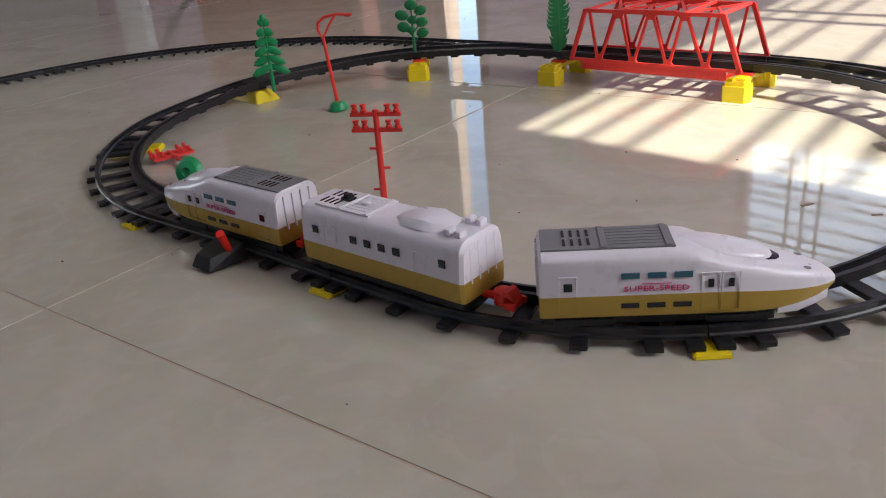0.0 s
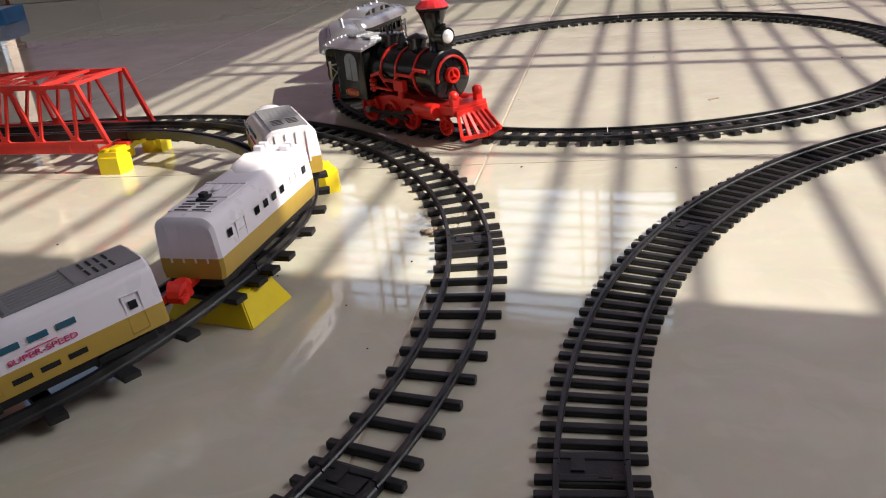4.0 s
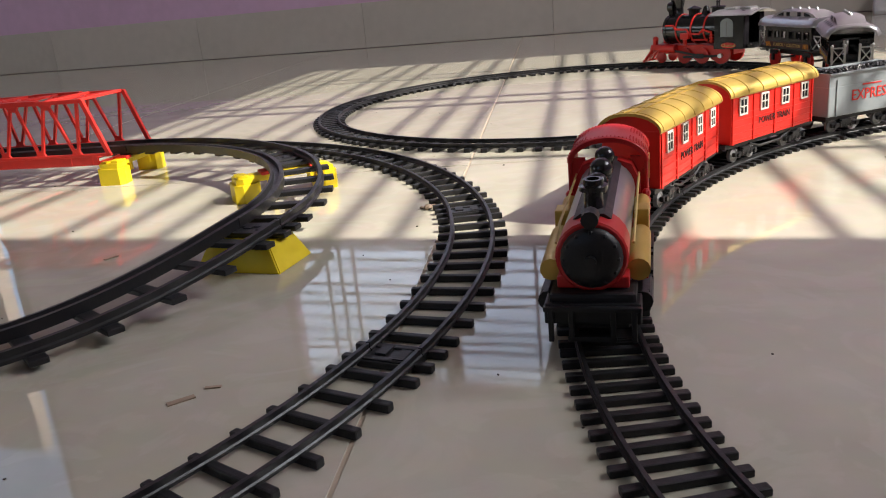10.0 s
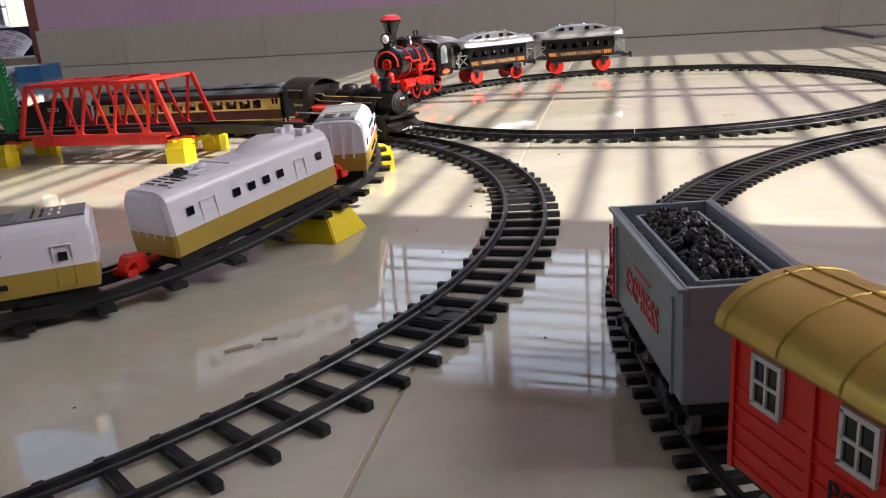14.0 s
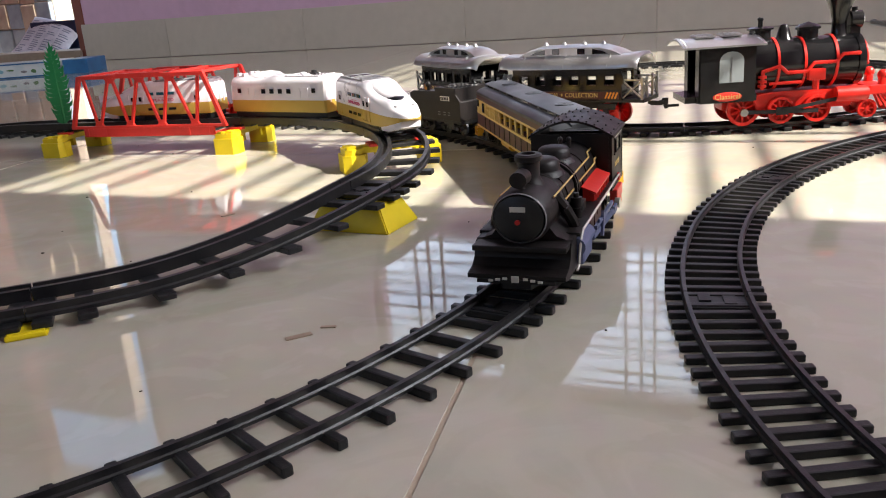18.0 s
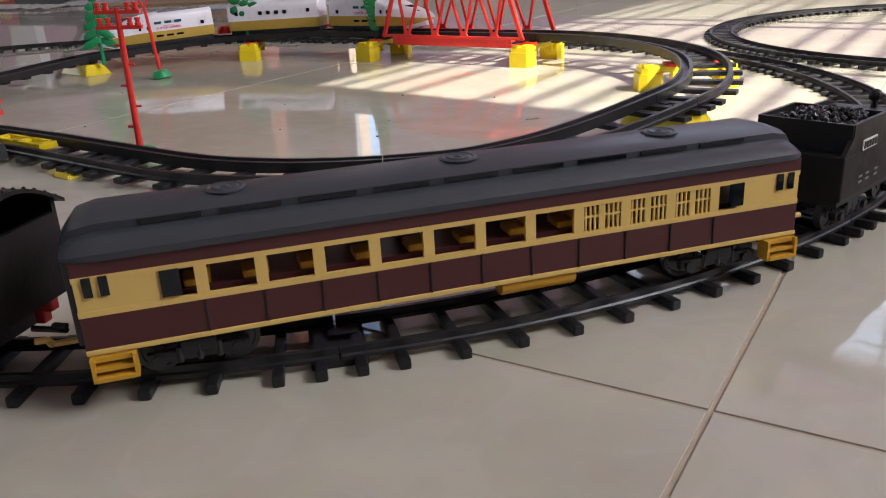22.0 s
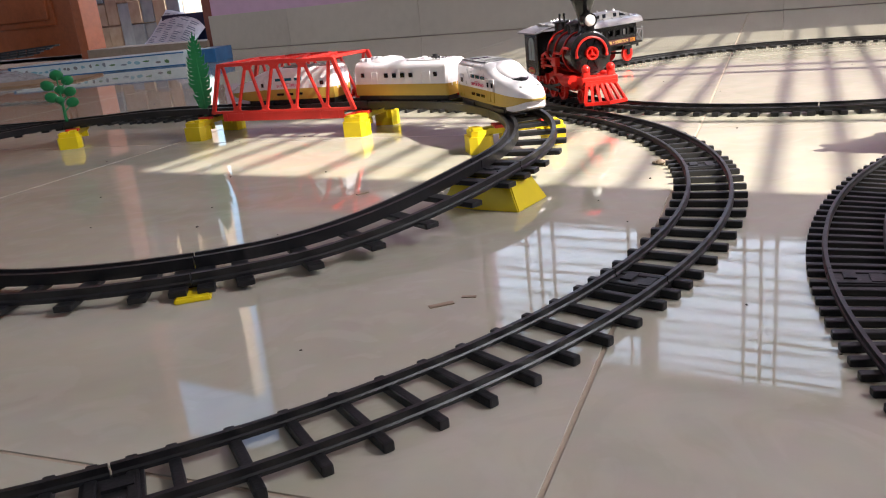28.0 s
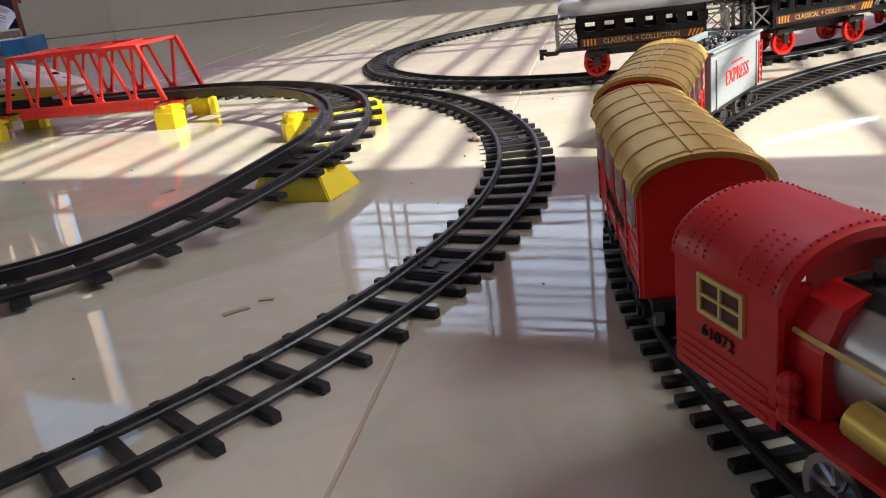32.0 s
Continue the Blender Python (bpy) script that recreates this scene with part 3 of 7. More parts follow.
# faint added fill behind the camera, not a known window
area_light("south_window_light", -1.4, -1.72, 1.5, 1.6, 1.1, (0, 1, -.2), 0.1, (0.97, 0.98, 1.0))

# the double door: one leaf shut, one swung out
door_1 = thing("door_1", "orange-brown varnished panel door leaf, shut", "door", MW, kind="structure")
SPLIT = -3.43
bm = bm_new()
box(bm, (DOOR_U0 + SPLIT) / 2, VW + .07, DOOR_H / 2 + .01, SPLIT - DOOR_U0 - .01, .035, DOOR_H - .03, bev=.002)
leaf = part("door_leaf", bm, M_DOORWOOD, door_1)
for z0, z1 in ((.17, .88), (1.02, 1.9)):
    bm = bm_new()
    a, b = DOOR_U0 + .40, SPLIT - .25
    for k, (d, y) in enumerate(((0, .0), (.03, -.012))):
        box(bm, (a + b) / 2, VW + .05 + y, (z0 + z1) / 2, b - a - 2 * d, .016, z1 - z0 - 2 * d, bev=.006)
    part("door_panel", bm, M_DOORWOOD, leaf)
for u, w in ((DOOR_U0, .05), (SPLIT + .02, .06), (DOOR_U1 + .01, .045)):
    bm = bm_new()
    box(bm, u - w / 2 if u != DOOR_U0 else u + w / 2 - .05, VW + .045, DOOR_H / 2, w, .1, DOOR_H, bev=.003)
    part("door_post", bm, M_FRAMEWOOD if u > -3 else M_DOORWOOD, door_1)
bm = bm_new()
box(bm, (SPLIT + DOOR_U1) / 2, VW + .075, .022, DOOR_U1 - SPLIT - .05, .19, .044, bev=.003)
part("threshold", bm, M_SILL, door_1, "worn tan stone threshold")
# the stone-clad wall and ground outside the doorway
stone = thing("stone_wall", "mixed brown and grey stone cladding outside the doorway", "wall", MW, kind="structure")
rs = random.Random(4)
bm = bm_new()
box(bm, 0, 0, 0, .108, .03, .138, bev=.004)
sp = part("stone", bm, M_STONE, stone)
sp_grey = bpy.data.meshes.new_from_object(sp)
sp_grey.materials.clear()
sp_grey.materials.append(M_STONEGREY)
fs = True
for c in range(10):
    z = 0.0
    while z < 1.15:
        hh = rs.choice((.138, .138, .270))
        grey = rs.random() < .3
        ob = sp if fs else new("stone", sp_grey if grey else sp.data)
        fs = False
        ob.parent = stone
        ob.matrix_local = Matrix.Translation((-3.945 - .112 * c, VW + 1.05 + rs.uniform(-.006, .006), z + hh / 2)) @ Matrix.Diagonal((rs.uniform(.94, 1.0), 1, (hh - .004) / .138, 1))
        z += hh + .002
bm = bm_new()
box(bm, -4.94, VW + 1.11, 1.2, 2.1, .09, 2.4)
part("backing", bm, M_GROUT, stone)
# unseen slab, added overhead to keep direct sun off things outside the doorway
bm = bm_new()
box(bm, -3.2, VW + .50, ROOM_H + .06, 7.6, .70, .12)
tagged(part("porch_ceiling", bm, M_CEIL, m=MW), "plain unseen slab added outside the doorway to block the sun", "ceiling", kind="structure")
bm = bm_new()
box(bm, -3.2, VW + 1.6, -.03, 6.4, 2.9, .06)
tagged(part("ground", bm, M_OUTSIDE, m=MW), "pale paved ground outside the doorway", "ground", kind="structure")


# ---- rolling stock: x ahead, y left, z up from the rail's top ----
def side_m(x, y, z, sgn):
    """The pose of print on a vehicle's side; sgn +1 is its left."""
    c = ((-1, 0, 0), (0, 0, 1), (0, 1, 0)) if sgn > 0 else ((1, 0, 0), (0, 0, 1), (0, -1, 0))
    m = Matrix((c[0], c[1], c[2])).transposed().to_4x4()
    m.translation = (x, y * sgn, z)
    return m


def side_plate(name, x, z, w, h, y, sgn, mat, parent, t=0.0008, label="", bev=0.0, arch=False):
    bm = bm_new()
    if arch:
        poly = [(-w / 2, -h / 2), (w / 2, -h / 2), (w / 2, h * .2)] + [(w / 2 * math.cos(a), h * .2 + h * .3 * math.sin(a)) for a in [math.pi * i / 8 for i in range(1, 8)]] + [(-w / 2, h * .2)]
        prism(bm, poly, t, side_m(x, y, z, sgn))
    else:
        box(bm, x, y * sgn, z, w, t, h, bev=bev)
    return part(name, bm, mat, parent, label)


def window_frame(x, z, w, h, y, sgn, mat, parent, t=.0012, e=.0012):
    bm = bm_new()
    for dx, dz, sx, sz in ((0, h / 2, w + e, e), (0, -h / 2, w + e, e), (w / 2, 0, e, h), (-w / 2, 0, e, h), (0, 0, e * .6, h), (0, 0, w, e * .6)):
        box(bm, x + dx, y * sgn, z + dz, sx, t, sz)
    return part("window_frame", bm, mat, parent)


WHEELS = {}


def wheel(x, y, z, r, w, mat, parent, spokes=0, hub=None, name="wheel"):
    key = (round(r, 5), round(w, 5), mat.name, spokes)
    at = Matrix.Translation((x, y, z))
    if key in WHEELS:
        o = new(name, WHEELS[key])
        o.parent = parent
        o.matrix_local = at
        return o
    bm = bm_new()
    if spokes:
        lathe(bm, [(r * .78, -w / 2), (r, -w / 2), (r, w / 2), (r * .78, w / 2), (r * .78, -w / 2)], 20, RX90)
        for i in range(spokes):
            a = 2 * math.pi * i / spokes
            rod(bm, (0, 0, 0), (r * .82 * math.cos(a), 0, r * .82 * math.sin(a)), r * .075, seg=5)
        lathe(bm, [(0, -w * .6), (r * .24, -w * .6), (r * .24, w * .6), (0, w * .6)], 10, RX90)
    else:
        lathe(bm, [(0, -w / 2), (r * .25, -w * .65), (r * .3, -w * .4), (r * .75, -w * .35), (r * .8, -w / 2), (r, -w / 2), (r, w / 2), (r * .8, w / 2), (r * .75, w * .35), (r * .3, w * .4), (r * .25, w * .65), (0, w / 2)], 18, RX90)
    o = part(name, bm, mat, parent, smooth=True, m=at)
    WHEELS[key] = o.data
    return o


def bogie(x, parent, r=.0065, gauge=.024, base=.026, mat=M_BLACK, wmat=M_BLACK, top=.012, width=.034):
    """A four-wheeled truck with side frames and axle boxes."""
    b = new("bogie")
    b.parent = parent
    for sgn in (-1, 1):
        bm = bm_new()
        box(bm, x, sgn * width / 2, r * 1.05, base + .008, .003, r * .55, bev=.0006)
        box(bm, x, sgn * width / 2, r * 1.45, base * .45, .004, r * .7, bev=.0006)
        for q in (-1, 1):
            rod(bm, (x + q * base / 2, sgn * (width / 2 - .001), r), (x + q * base / 2, sgn * (width / 2 + .003), r), r * .32, seg=8)
        for q in (-.5, 0, .5):
            rod(bm, (x + q * base * .5, sgn * (width / 2 + .001), r * .7), (x + q * base * .5, sgn * (width / 2 + .001), r * 1.5), .0012, seg=6)
        part("side_frame", bm, mat, b)
    for q in (-1, 1):
        for sgn in (-1, 1):
            wheel(x + q * base / 2, sgn * gauge / 2, r, r, .003, wmat, b)
    bm = bm_new()
    box(bm, x, 0, top - .003, base * .6, width * .7, .006)
    part("bolster", bm, mat, b)
    return b


def hook(x, z, sgn, parent, mat=M_BLACK):
    bm = bm_new()
    pipe(bm, [(x, 0, z), (x + sgn * .012, 0, z), (x + sgn * .012, .004, z + .004), (x + sgn * .016, .004, z + .004)], .0013)
    return part("coupling", bm, mat, parent)


# --- white and gold bullet train ---
def ring_upper(x, w, belt, top):
    r = min(.010, (top - belt) * .6, w * .8)
    pts = [(x, -w, belt)]
    for i in range(7):
        a = math.pi / 2 * i / 6
        pts.append((x, -w * (1 - .06) + r * (1 - math.cos(a)) - .0, top - r + r * math.sin(a)))
    for i in range(7):
        a = math.pi / 2 * (6 - i) / 6
        pts.append((x, w * (1 - .06) - r * (1 - math.cos(a)), top - r + r * math.sin(a)))
    pts.append((x, w, belt))
    return pts


def ring_lower(x, w, low, belt):
    return [(x, -w * .96, low), (x, -w, low + (belt - low) * .4), (x, -w, belt), (x, w, belt), (x, w, low + (belt - low) * .4), (x, w * .96, low)]


def bullet_roof(x0, x1, top, parent, vents, mat=M_GREY, label="grey ribbed roof panel"):
    bm = bm_new()
    box(bm, (x0 + x1) / 2, 0, top - .0002, x1 - x0, .029, .0014, bev=.0004)
    p = part("roof_panel", bm, mat, parent, label)
    bm = bm_new()
    for i in range(6):
        box(bm, (vents + .026 + x1) / 2, -.010 + i * .004, top + .0006, x1 - vents - .030, .0007, .0005)
    for x in (vents + .026, x1 - .003):
        box(bm, x, 0, top + .0008, .003, .0285, .0010, bev=.0003)
    pieces("roof_rib", bm, mat, p)
    bm = bm_new()
    for i in range(4):
        for j in (-1, 1):
            box(bm, vents + .007 + i * .004, j * .006, top + .0006, .0013, .0085, .0006)
    pieces("roof_vent", bm, M_WINDOW, p)
    return p


def bullet_nose_car(flip):
    root = thing("bullet_train_car", "white and gold streamlined bullet train end car with a pointed nose", "toy train", group="bullet train")
    st = [(-.070, .0205, .054), (-.0685, .0213, .0555), (-.002, .0213, .0555), (.004, .0213, .0543), (.012, .0212, .0500), (.022, .0210, .0455), (.034, .0203, .0415), (.045, .0190, .0378),
          (.055, .0168, .0342), (.064, .0135, .0305), (.0705, .0095, .0268), (.0745, .0055, .0235), (.0755, .0030, .0220)]
    belt = lambda x: .0245 if x < .02 else .0245 - (x - .02) / .0555 * .0042
    low = lambda x: .0085 if x < .040 else .0085 + ((x - .040) / .0355) ** 1.6 * .0105
    bm = bm_new()
    loft(bm, [ring_upper(x, w, belt(x), t) for x, w, t in st])
    part("upper_shell", bm, M_WHITE, root, smooth=True)
    bm = bm_new()
    loft(bm, [ring_lower(x, w * 1.004, low(x), belt(x)) for x, w, t in st])
    part("lower_shell", bm, M_GOLD, root, "dull gold lower side", smooth=True)
    bm = bm_new()
    loft(bm, [ring_lower(x, w * .96, .0045 + max(0, x - .055) * .35, low(x) + .0006) for x, w, t in st if .044 < x < .0725])
    part("nose_skirt", bm, M_WHITE, root, smooth=True)
    bm = bm_new()
    box(bm, -.012, 0, .0052, .112, .036, .0085, bev=.001)
    for q in (-.048, .026):
        box(bm, q, 0, .003, .030, .038, .006, bev=.001)
    part("chassis", bm, M_BLACK, root)
    for x in (-.058, -.040, .018, .036):
        for s in (-1, 1):
            wheel(x, s * .0165, .006, .006, .003, M_BLACK, root)
    # cab hump with the windscreen under its brow
    def bulge(rows):
        return [[(x, w * math.cos(math.pi * i / 14), z0 + (z1 - z0) * math.sin(math.pi * i / 14)) for i in range(15)] for x, w, z0, z1 in rows]
    bm = bm_new()
    loft(bm, bulge([(-.003, .0125, .045, .0556), (.006, .0138, .045, .0554), (.015, .0140, .042, .0540), (.024, .0132, .040, .0516), (.032, .0118, .0395, .0484), (.038, .0098, .0395, .0455), (.042, .0070, .0398, .0430), (.0436, .0045, .0402, .0416)]))
    part("cab_hump", bm, M_WHITE, root, smooth=True)
    bm = bm_new()
    loft(bm, bulge([(.0305, .0136, .0350, .0425), (.036, .0128, .0350, .0432), (.041, .0108, .0350, .0420), (.0455, .0074, .0345, .0398), (.0480, .0030, .0345, .0380)]))
    part("windscreen", bm, M_WINDOW, root, "black wrap-round windscreen", smooth=True)
    for s in (-1, 1):
        bm = bm_new()
        ball(bm, (.0590, s * .0085, .0318), .0022, 10, 6, (1.3, .8, .6))
        part("headlight", bm, M_GREY, root, "small grey headlight", smooth=True)
        for i in range(3):
            side_plate("window", -.026 + i * .0125, .0385, .0088, .0042, .02105, s, M_BLUEGLASS, root, bev=.0003, label="blue tinted window")
            side_plate("window", -.026 + i * .0125, .0168, .0088, .0036, .0214, s, M_WINDOW, root, bev=.0003)
        for x in (-.056, .012, .0215):
            b = bm_new()
            for dx in (-1, 1):
                box(b, x + dx * .0042, s * .0209, .0315, .0005, .0008, .0145)
            box(b, x, s * .0209, .0388, .0089, .0008, .0005)
            part("door_outline", b, M_WHITE, root)
            b = bm_new()
            for dx in (-1, 1):
                box(b, x + dx * .0042, s * .0211, .0180, .0005, .0008, .0125)
            box(b, x, s * .0211, .0118, .0089, .0008, .0005)
            part("door_outline", b, M_GOLD, root)
            side_plate("door_window", x, .0315, .0028 if x > 0 else .0042, .0058, .0213, s, M_WINDOW, root, bev=.0003)
        words("lettering", "SUPER-SPEED", .0054, M_MAGENTA, root, side_m(-.0135, .0216, .0292, s), "magenta lettering")
        bm = bm_new()
        box(bm, -.0135, s * .0215, .0328, .014, .0003, .0005)
        part("underline", bm, M_MAGENTA, root)
    bullet_roof(-.0685, -.004, .0555, root, -.064)
    # rear end wall ribs
    bm = bm_new()
    for y in (-.012, -.004, .004, .012):
        box(bm, -.0705, y, .036, .0012, .0014, .030)
    pieces("end_rib", bm, M_WHITE, root)
    return root


def bullet_middle_car():
    root = thing("bullet_train_car", "white and gold bullet train middle car with a roof hump", "toy train", group="bullet train")
    st = [(-.062, .0195, .053), (-.060, .0212, .0555), (.060, .0212, .0555), (.062, .0195, .053)]
    bm = bm_new()
    loft(bm, [ring_upper(x, w, .0245, t) for x, w, t in st])
    part("upper_shell", bm, M_WHITE, root, smooth=True)
    bm = bm_new()
    loft(bm, [ring_lower(x, w * 1.004, .0085, .0245) for x, w, t in st])
    part("lower_shell", bm, M_GOLD, root, "dull gold lower side", smooth=True)
    bm = bm_new()
    box(bm, 0, 0, .0052, .120, .036, .0085, bev=.001)
    part("chassis", bm, M_BLACK, root)
    for x in (-.048, -.030, .030, .048):
        for s in (-1, 1):
            wheel(x, s * .0165, .006, .006, .003, M_BLACK, root)
    bullet_roof(-.052, -.008, .0555, root, -.058, M_WHITE, "")
    bm = bm_new()
    loft(bm, [[(x, -w, .055), (x, -w * .7, t), (x, w * .7, t), (x, w, .055)] for x, w, t in ((.006, .006, .0555), (.016, .014, .0595), (.030, .015, .0610), (.040, .013, .0585), (.044, .010, .056))])
    part("roof_hump", bm, M_WHITE, root, smooth=True)
    for x, y in ((.048, -.010), (.048, .010), (.055, -.010), (.055, .010)):
        bm = bm_new()
        box(bm, x, y, .0575, .004, .007, .005, bev=.001)
        part("roof_block", bm, M_WHITE, root)
    bm = bm_new()
    box(bm, -.036, 0, .0590, .004, .004, .005)
    box(bm, -.036, 0, .0575, .008, .006, .002)
    part("switch", bm, M_BLACK, root, "small black switch on the roof")
    bm = bm_new()
    ball(bm, (-.022, 0, .0575), .003, 12, 8, (1.3, 1, .6))
    part("roof_dome", bm, M_WHITE, root, smooth=True)
    for s in (-1, 1):
        for x in (-.0165, -.0055, .0055, .0165):
            side_plate("window", x, .0365, .0052, .0062, .0211, s, M_WINDOW, root, bev=.0004)
        for x in (-.048, .049):
            side_plate("window", x, .0372, .0046, .0062, .0211, s, M_WINDOW, root, bev=.0004)
        for x, w in ((-.036, .010), (.033, .008)):
            b = bm_new()
            for dx in (-1, 1):
                box(b, x + dx * w / 2, s * .0209, .0325, .0005, .0007, .017)
            box(b, x, s * .0209, .041, w, .0007, .0005)
            box(b, x, s * .0209, .0335, w * .5, .0007, .0004)
            part("door_outline", b, M_WHITE, root)
    for e in (-1, 1):
        bm = bm_new()
        for y in (-.012, -.004, .004, .012):
            box(bm, e * .0615, y, .036, .0012, .0014, .030)
        pieces("end_rib", bm, M_WHITE, root)
        bm = bm_new()
        box(bm, e * .066, 0, .0075, .010, .006, .003, bev=.0006)
        rod(bm, (e * .074, 0, .004), (e * .074, 0, .0120), .0058, .0050, seg=12)
        lathe(bm, [(.0058, 0), (.0055, .0022), (.0036, .0040), (0, .0046)], 14, Matrix.Translation((e * .074, 0, .0118)))
        loft(bm, [[(x, y, z), (x, y + w, z), (x, y + w, z + .0042), (x, y, z + .0042)] for x, y, w, z in ((e * .0765, -.0055, .011, .0125), (e * .0795, -.0050, .010, .0120), (e * .0822, -.0042, .0084, .0080), (e * .0835, -.0038, .0076, .0040))])
        for y in (-.0062, .0062):
            box(bm, e * .0815, y, .0065, .0060, .0026, .0050, bev=.0006)
        part("coupling", bm, M_RED, root, "red plastic coupling")
    return root


# --- dark brown steam engine, cream and maroon coach, tender ---
def spoked_driver(x, y, r, parent, mat, name="driving_wheel"):
    return wheel(x, y, r, r, .0035, mat, parent, spokes=10, name=name)


def black_engine():
    root = thing("steam_locomotive", "dark brown-black toy steam locomotive with red and blue-grey fittings", "toy locomotive", group="black steam train")
    R = .0145
    zc = .0385
    bm = bm_new()
    lathe(bm, [(0, -.078), (R * .9, -.078), (R, -.075), (R, -.046), (R * 1.03, -.0455), (R * 1.03, -.0435), (R, -.043), (R, .028), (R * .98, .05), (0, .05)], 28, Matrix.Translation((0, 0, zc)) @ Matrix.Rotation(math.radians(-90), 4, 'Y'))
    part("boiler", bm, M_DARKBROWN, root, smooth=True)
    bm = bm_new()
    for x in (.038, .012, -.012):
        lathe(bm, [(R * 1.0, -.001), (R * 1.045, -.001), (R * 1.045, .001), (R * 1.0, .001)], 28, Matrix.Translation((x, 0, zc)) @ RY90)
    pieces("boiler_band", bm, M_DARKBROWN, root, smooth=True)
    # smokebox door with its bright rim
    bm = bm_new()
    lathe(bm, [(0, .0815), (.009, .0808), (.0120, .0795), (.0128, .078), (.0128, .076)], 28, Matrix.Translation((0, 0, zc)) @ RY90)
    door = part("smokebox_door", bm, M_BLACK, root, smooth=True)
    bm = bm_new()
    lathe(bm, [(.0126, .0783), (.0130, .0792), (.0134, .0783), (.0130, .0774), (.0126, .0783)], 32, Matrix.Translation((0, 0, zc)) @ RY90)
    part("rim", bm, M_GREY, door, "worn pale rim", smooth=True)
    bm = bm_new()
    rod(bm, (.080, 0, zc - .001), (.0825, 0, zc - .001), .0013, seg=10)
    part("door_knob", bm, M_DEEPRED, door)
    bm = bm_new()
    box(bm, .0812, 0, zc + .0055, .0006, .0075, .0026)
    part("name_plate", bm, M_PALEPRINT, door)
    # headlamp, chimney, domes
    bm = bm_new()
    rod(bm, (.073, 0, zc + R - .001), (.073, 0, zc + R + .003), .0020)
    rod(bm, (.069, 0, zc + R + .0052), (.0785, 0, zc + R + .0052), .0042, seg=14)
    part("headlamp", bm, M_DARKBROWN, root, smooth=True)
    bm = bm_new()
    lathe(bm, [(.0078, 0), (.0062, .003), (.0054, .005), (.0054, .0125), (.0068, .0132), (.0068, .0158), (.0056, .0168), (.0035, .0168), (.0035, .012), (0, .012)], 18, Matrix.Translation((.058, 0, zc + R - .0022)))
    part("chimney", bm, M_DARKBROWN, root, smooth=True)
    for x, q in ((.034, 1.0), (.004, .92)):
        bm = bm_new()
        lathe(bm, [(.0125 * q, 0), (.0112 * q, .0026), (.0100 * q, .0034), (.0094 * q, .0078), (.0078 * q, .0094), (.0040 * q, .0102), (0, .0102)], 20, Matrix.Translation((x, 0, zc + R - .0030)))
        part("dome", bm, M_DARKBROWN, root, smooth=True)
    bm = bm_new()
    for y in (-.0025, .0025):
        rod(bm, (-.024, y, zc + R - .001), (-.024, y, zc + R + .005), .0012)
        ball(bm, (-.024, y, zc + R + .005), .0017, 8, 6)
    part("whistle", bm, M_DARKBROWN, root)
    # ladder straps over the boiler, firebox and smokebox saddle
    for x in (.0155, .0195):
        bm = bm_new()
        lathe(bm, [(R * .99, -.0009), (R * 1.11, -.0009), (R * 1.11, .0009), (R * .99, .0009)], 28, Matrix.Translation((x, 0, zc)) @ RY90)
        part("ladder_strap", bm, M_BLACK, root, smooth=True)
    bm = bm_new()
    loft(bm, [[(x, -w, .0255), (x, -w, .030), (x, -w * .86, .040), (x, w * .86, .040), (x, w, .030), (x, w, .0255)] for x, w in ((-.045, .0172), (-.002, .0165))])
    part("firebox", bm, M_DARKBROWN, root)
    bm = bm_new()
    loft(bm, [[(x, -.021, .0255), (x, -.016, .0275), (x, -.0125, .0325), (x, -.0120, .040), (x, .0120, .040), (x, .0125, .0325), (x, .016, .0275), (x, .021, .0255)] for x in (.050, .072)])
    part("smokebox_saddle", bm, M_DARKBROWN, root, smooth=True)
    # running board and gold lining
    bm = bm_new()
    for s in (-1, 1):
        box(bm, -.002, s * .0205, .0255, .130, .010, .002, bev=.0004)
    box(bm, .072, 0, .0235, .022, .046, .003, bev=.0006)
    part("running_board", bm, M_DARKBROWN, root)
    bm = bm_new()
    for s in (-1, 1):
        pipe(bm, [(-.064, s * .0258, .0262), (.056, s * .0258, .0262), (.062, s * .0258, .0225), (.0665, s * .0255, .0105), (.071, s * .0255, .009)], .0007, 5)
    pieces("white_lining", bm, M_PALEPRINT, root, "thin cream lining")
    bm = bm_new()
    for s in (-1, 1):
        pipe(bm, [(.064, s * .0135, zc + .0075), (-.026, s * .0135, zc + .0075), (-.029, s * .0120, zc + .0100), (-.041, s * .0120, zc + .0100)], .00055, 5)
        pipe(bm, [(.052, s * .0128, zc + .0012), (.048, s * .0153, zc + .0012), (.026, s * .0153, zc + .0012)], .00055, 5)
        pipe(bm, [(.012, s * .0153, zc + .0018), (-.034, s * .0155, zc + .0018), (-.036, s * .0150, zc + .0040), (-.041, s * .0150, zc + .0040)], .00055, 5)
    pieces("handrail", bm, M_GOLDPRINT, root, "gold painted handrail")
    for s in (-1, 1):
        bm = bm_new()
        loft(bm, [[(x, s * .0160, .0268), (x, s * .0225, .0268), (x, s * .0225, .0312), (x, s * .0160, .0345)] for x in (-.039, .006)])
        tk = part("side_tank", bm, M_CORAL, root, "orange-red tank beside the boiler")
        bm = bm_new()
        loft(bm, [[(x, s * .0155, .0352), (x, s * .0238, .0316), (x, s * .0238, .0324), (x, s * .0155, .0360)] for x in (-.0395, .0075)])
        part("tank_lid", bm, M_CORAL, tk)
        bm = bm_new()
        for i in range(8):
            box(bm, -.037 + i * .0058, s * .0228, .0290, .0009, .0012, .0043)
        pieces("tank_rib", bm, M_CORAL, tk)
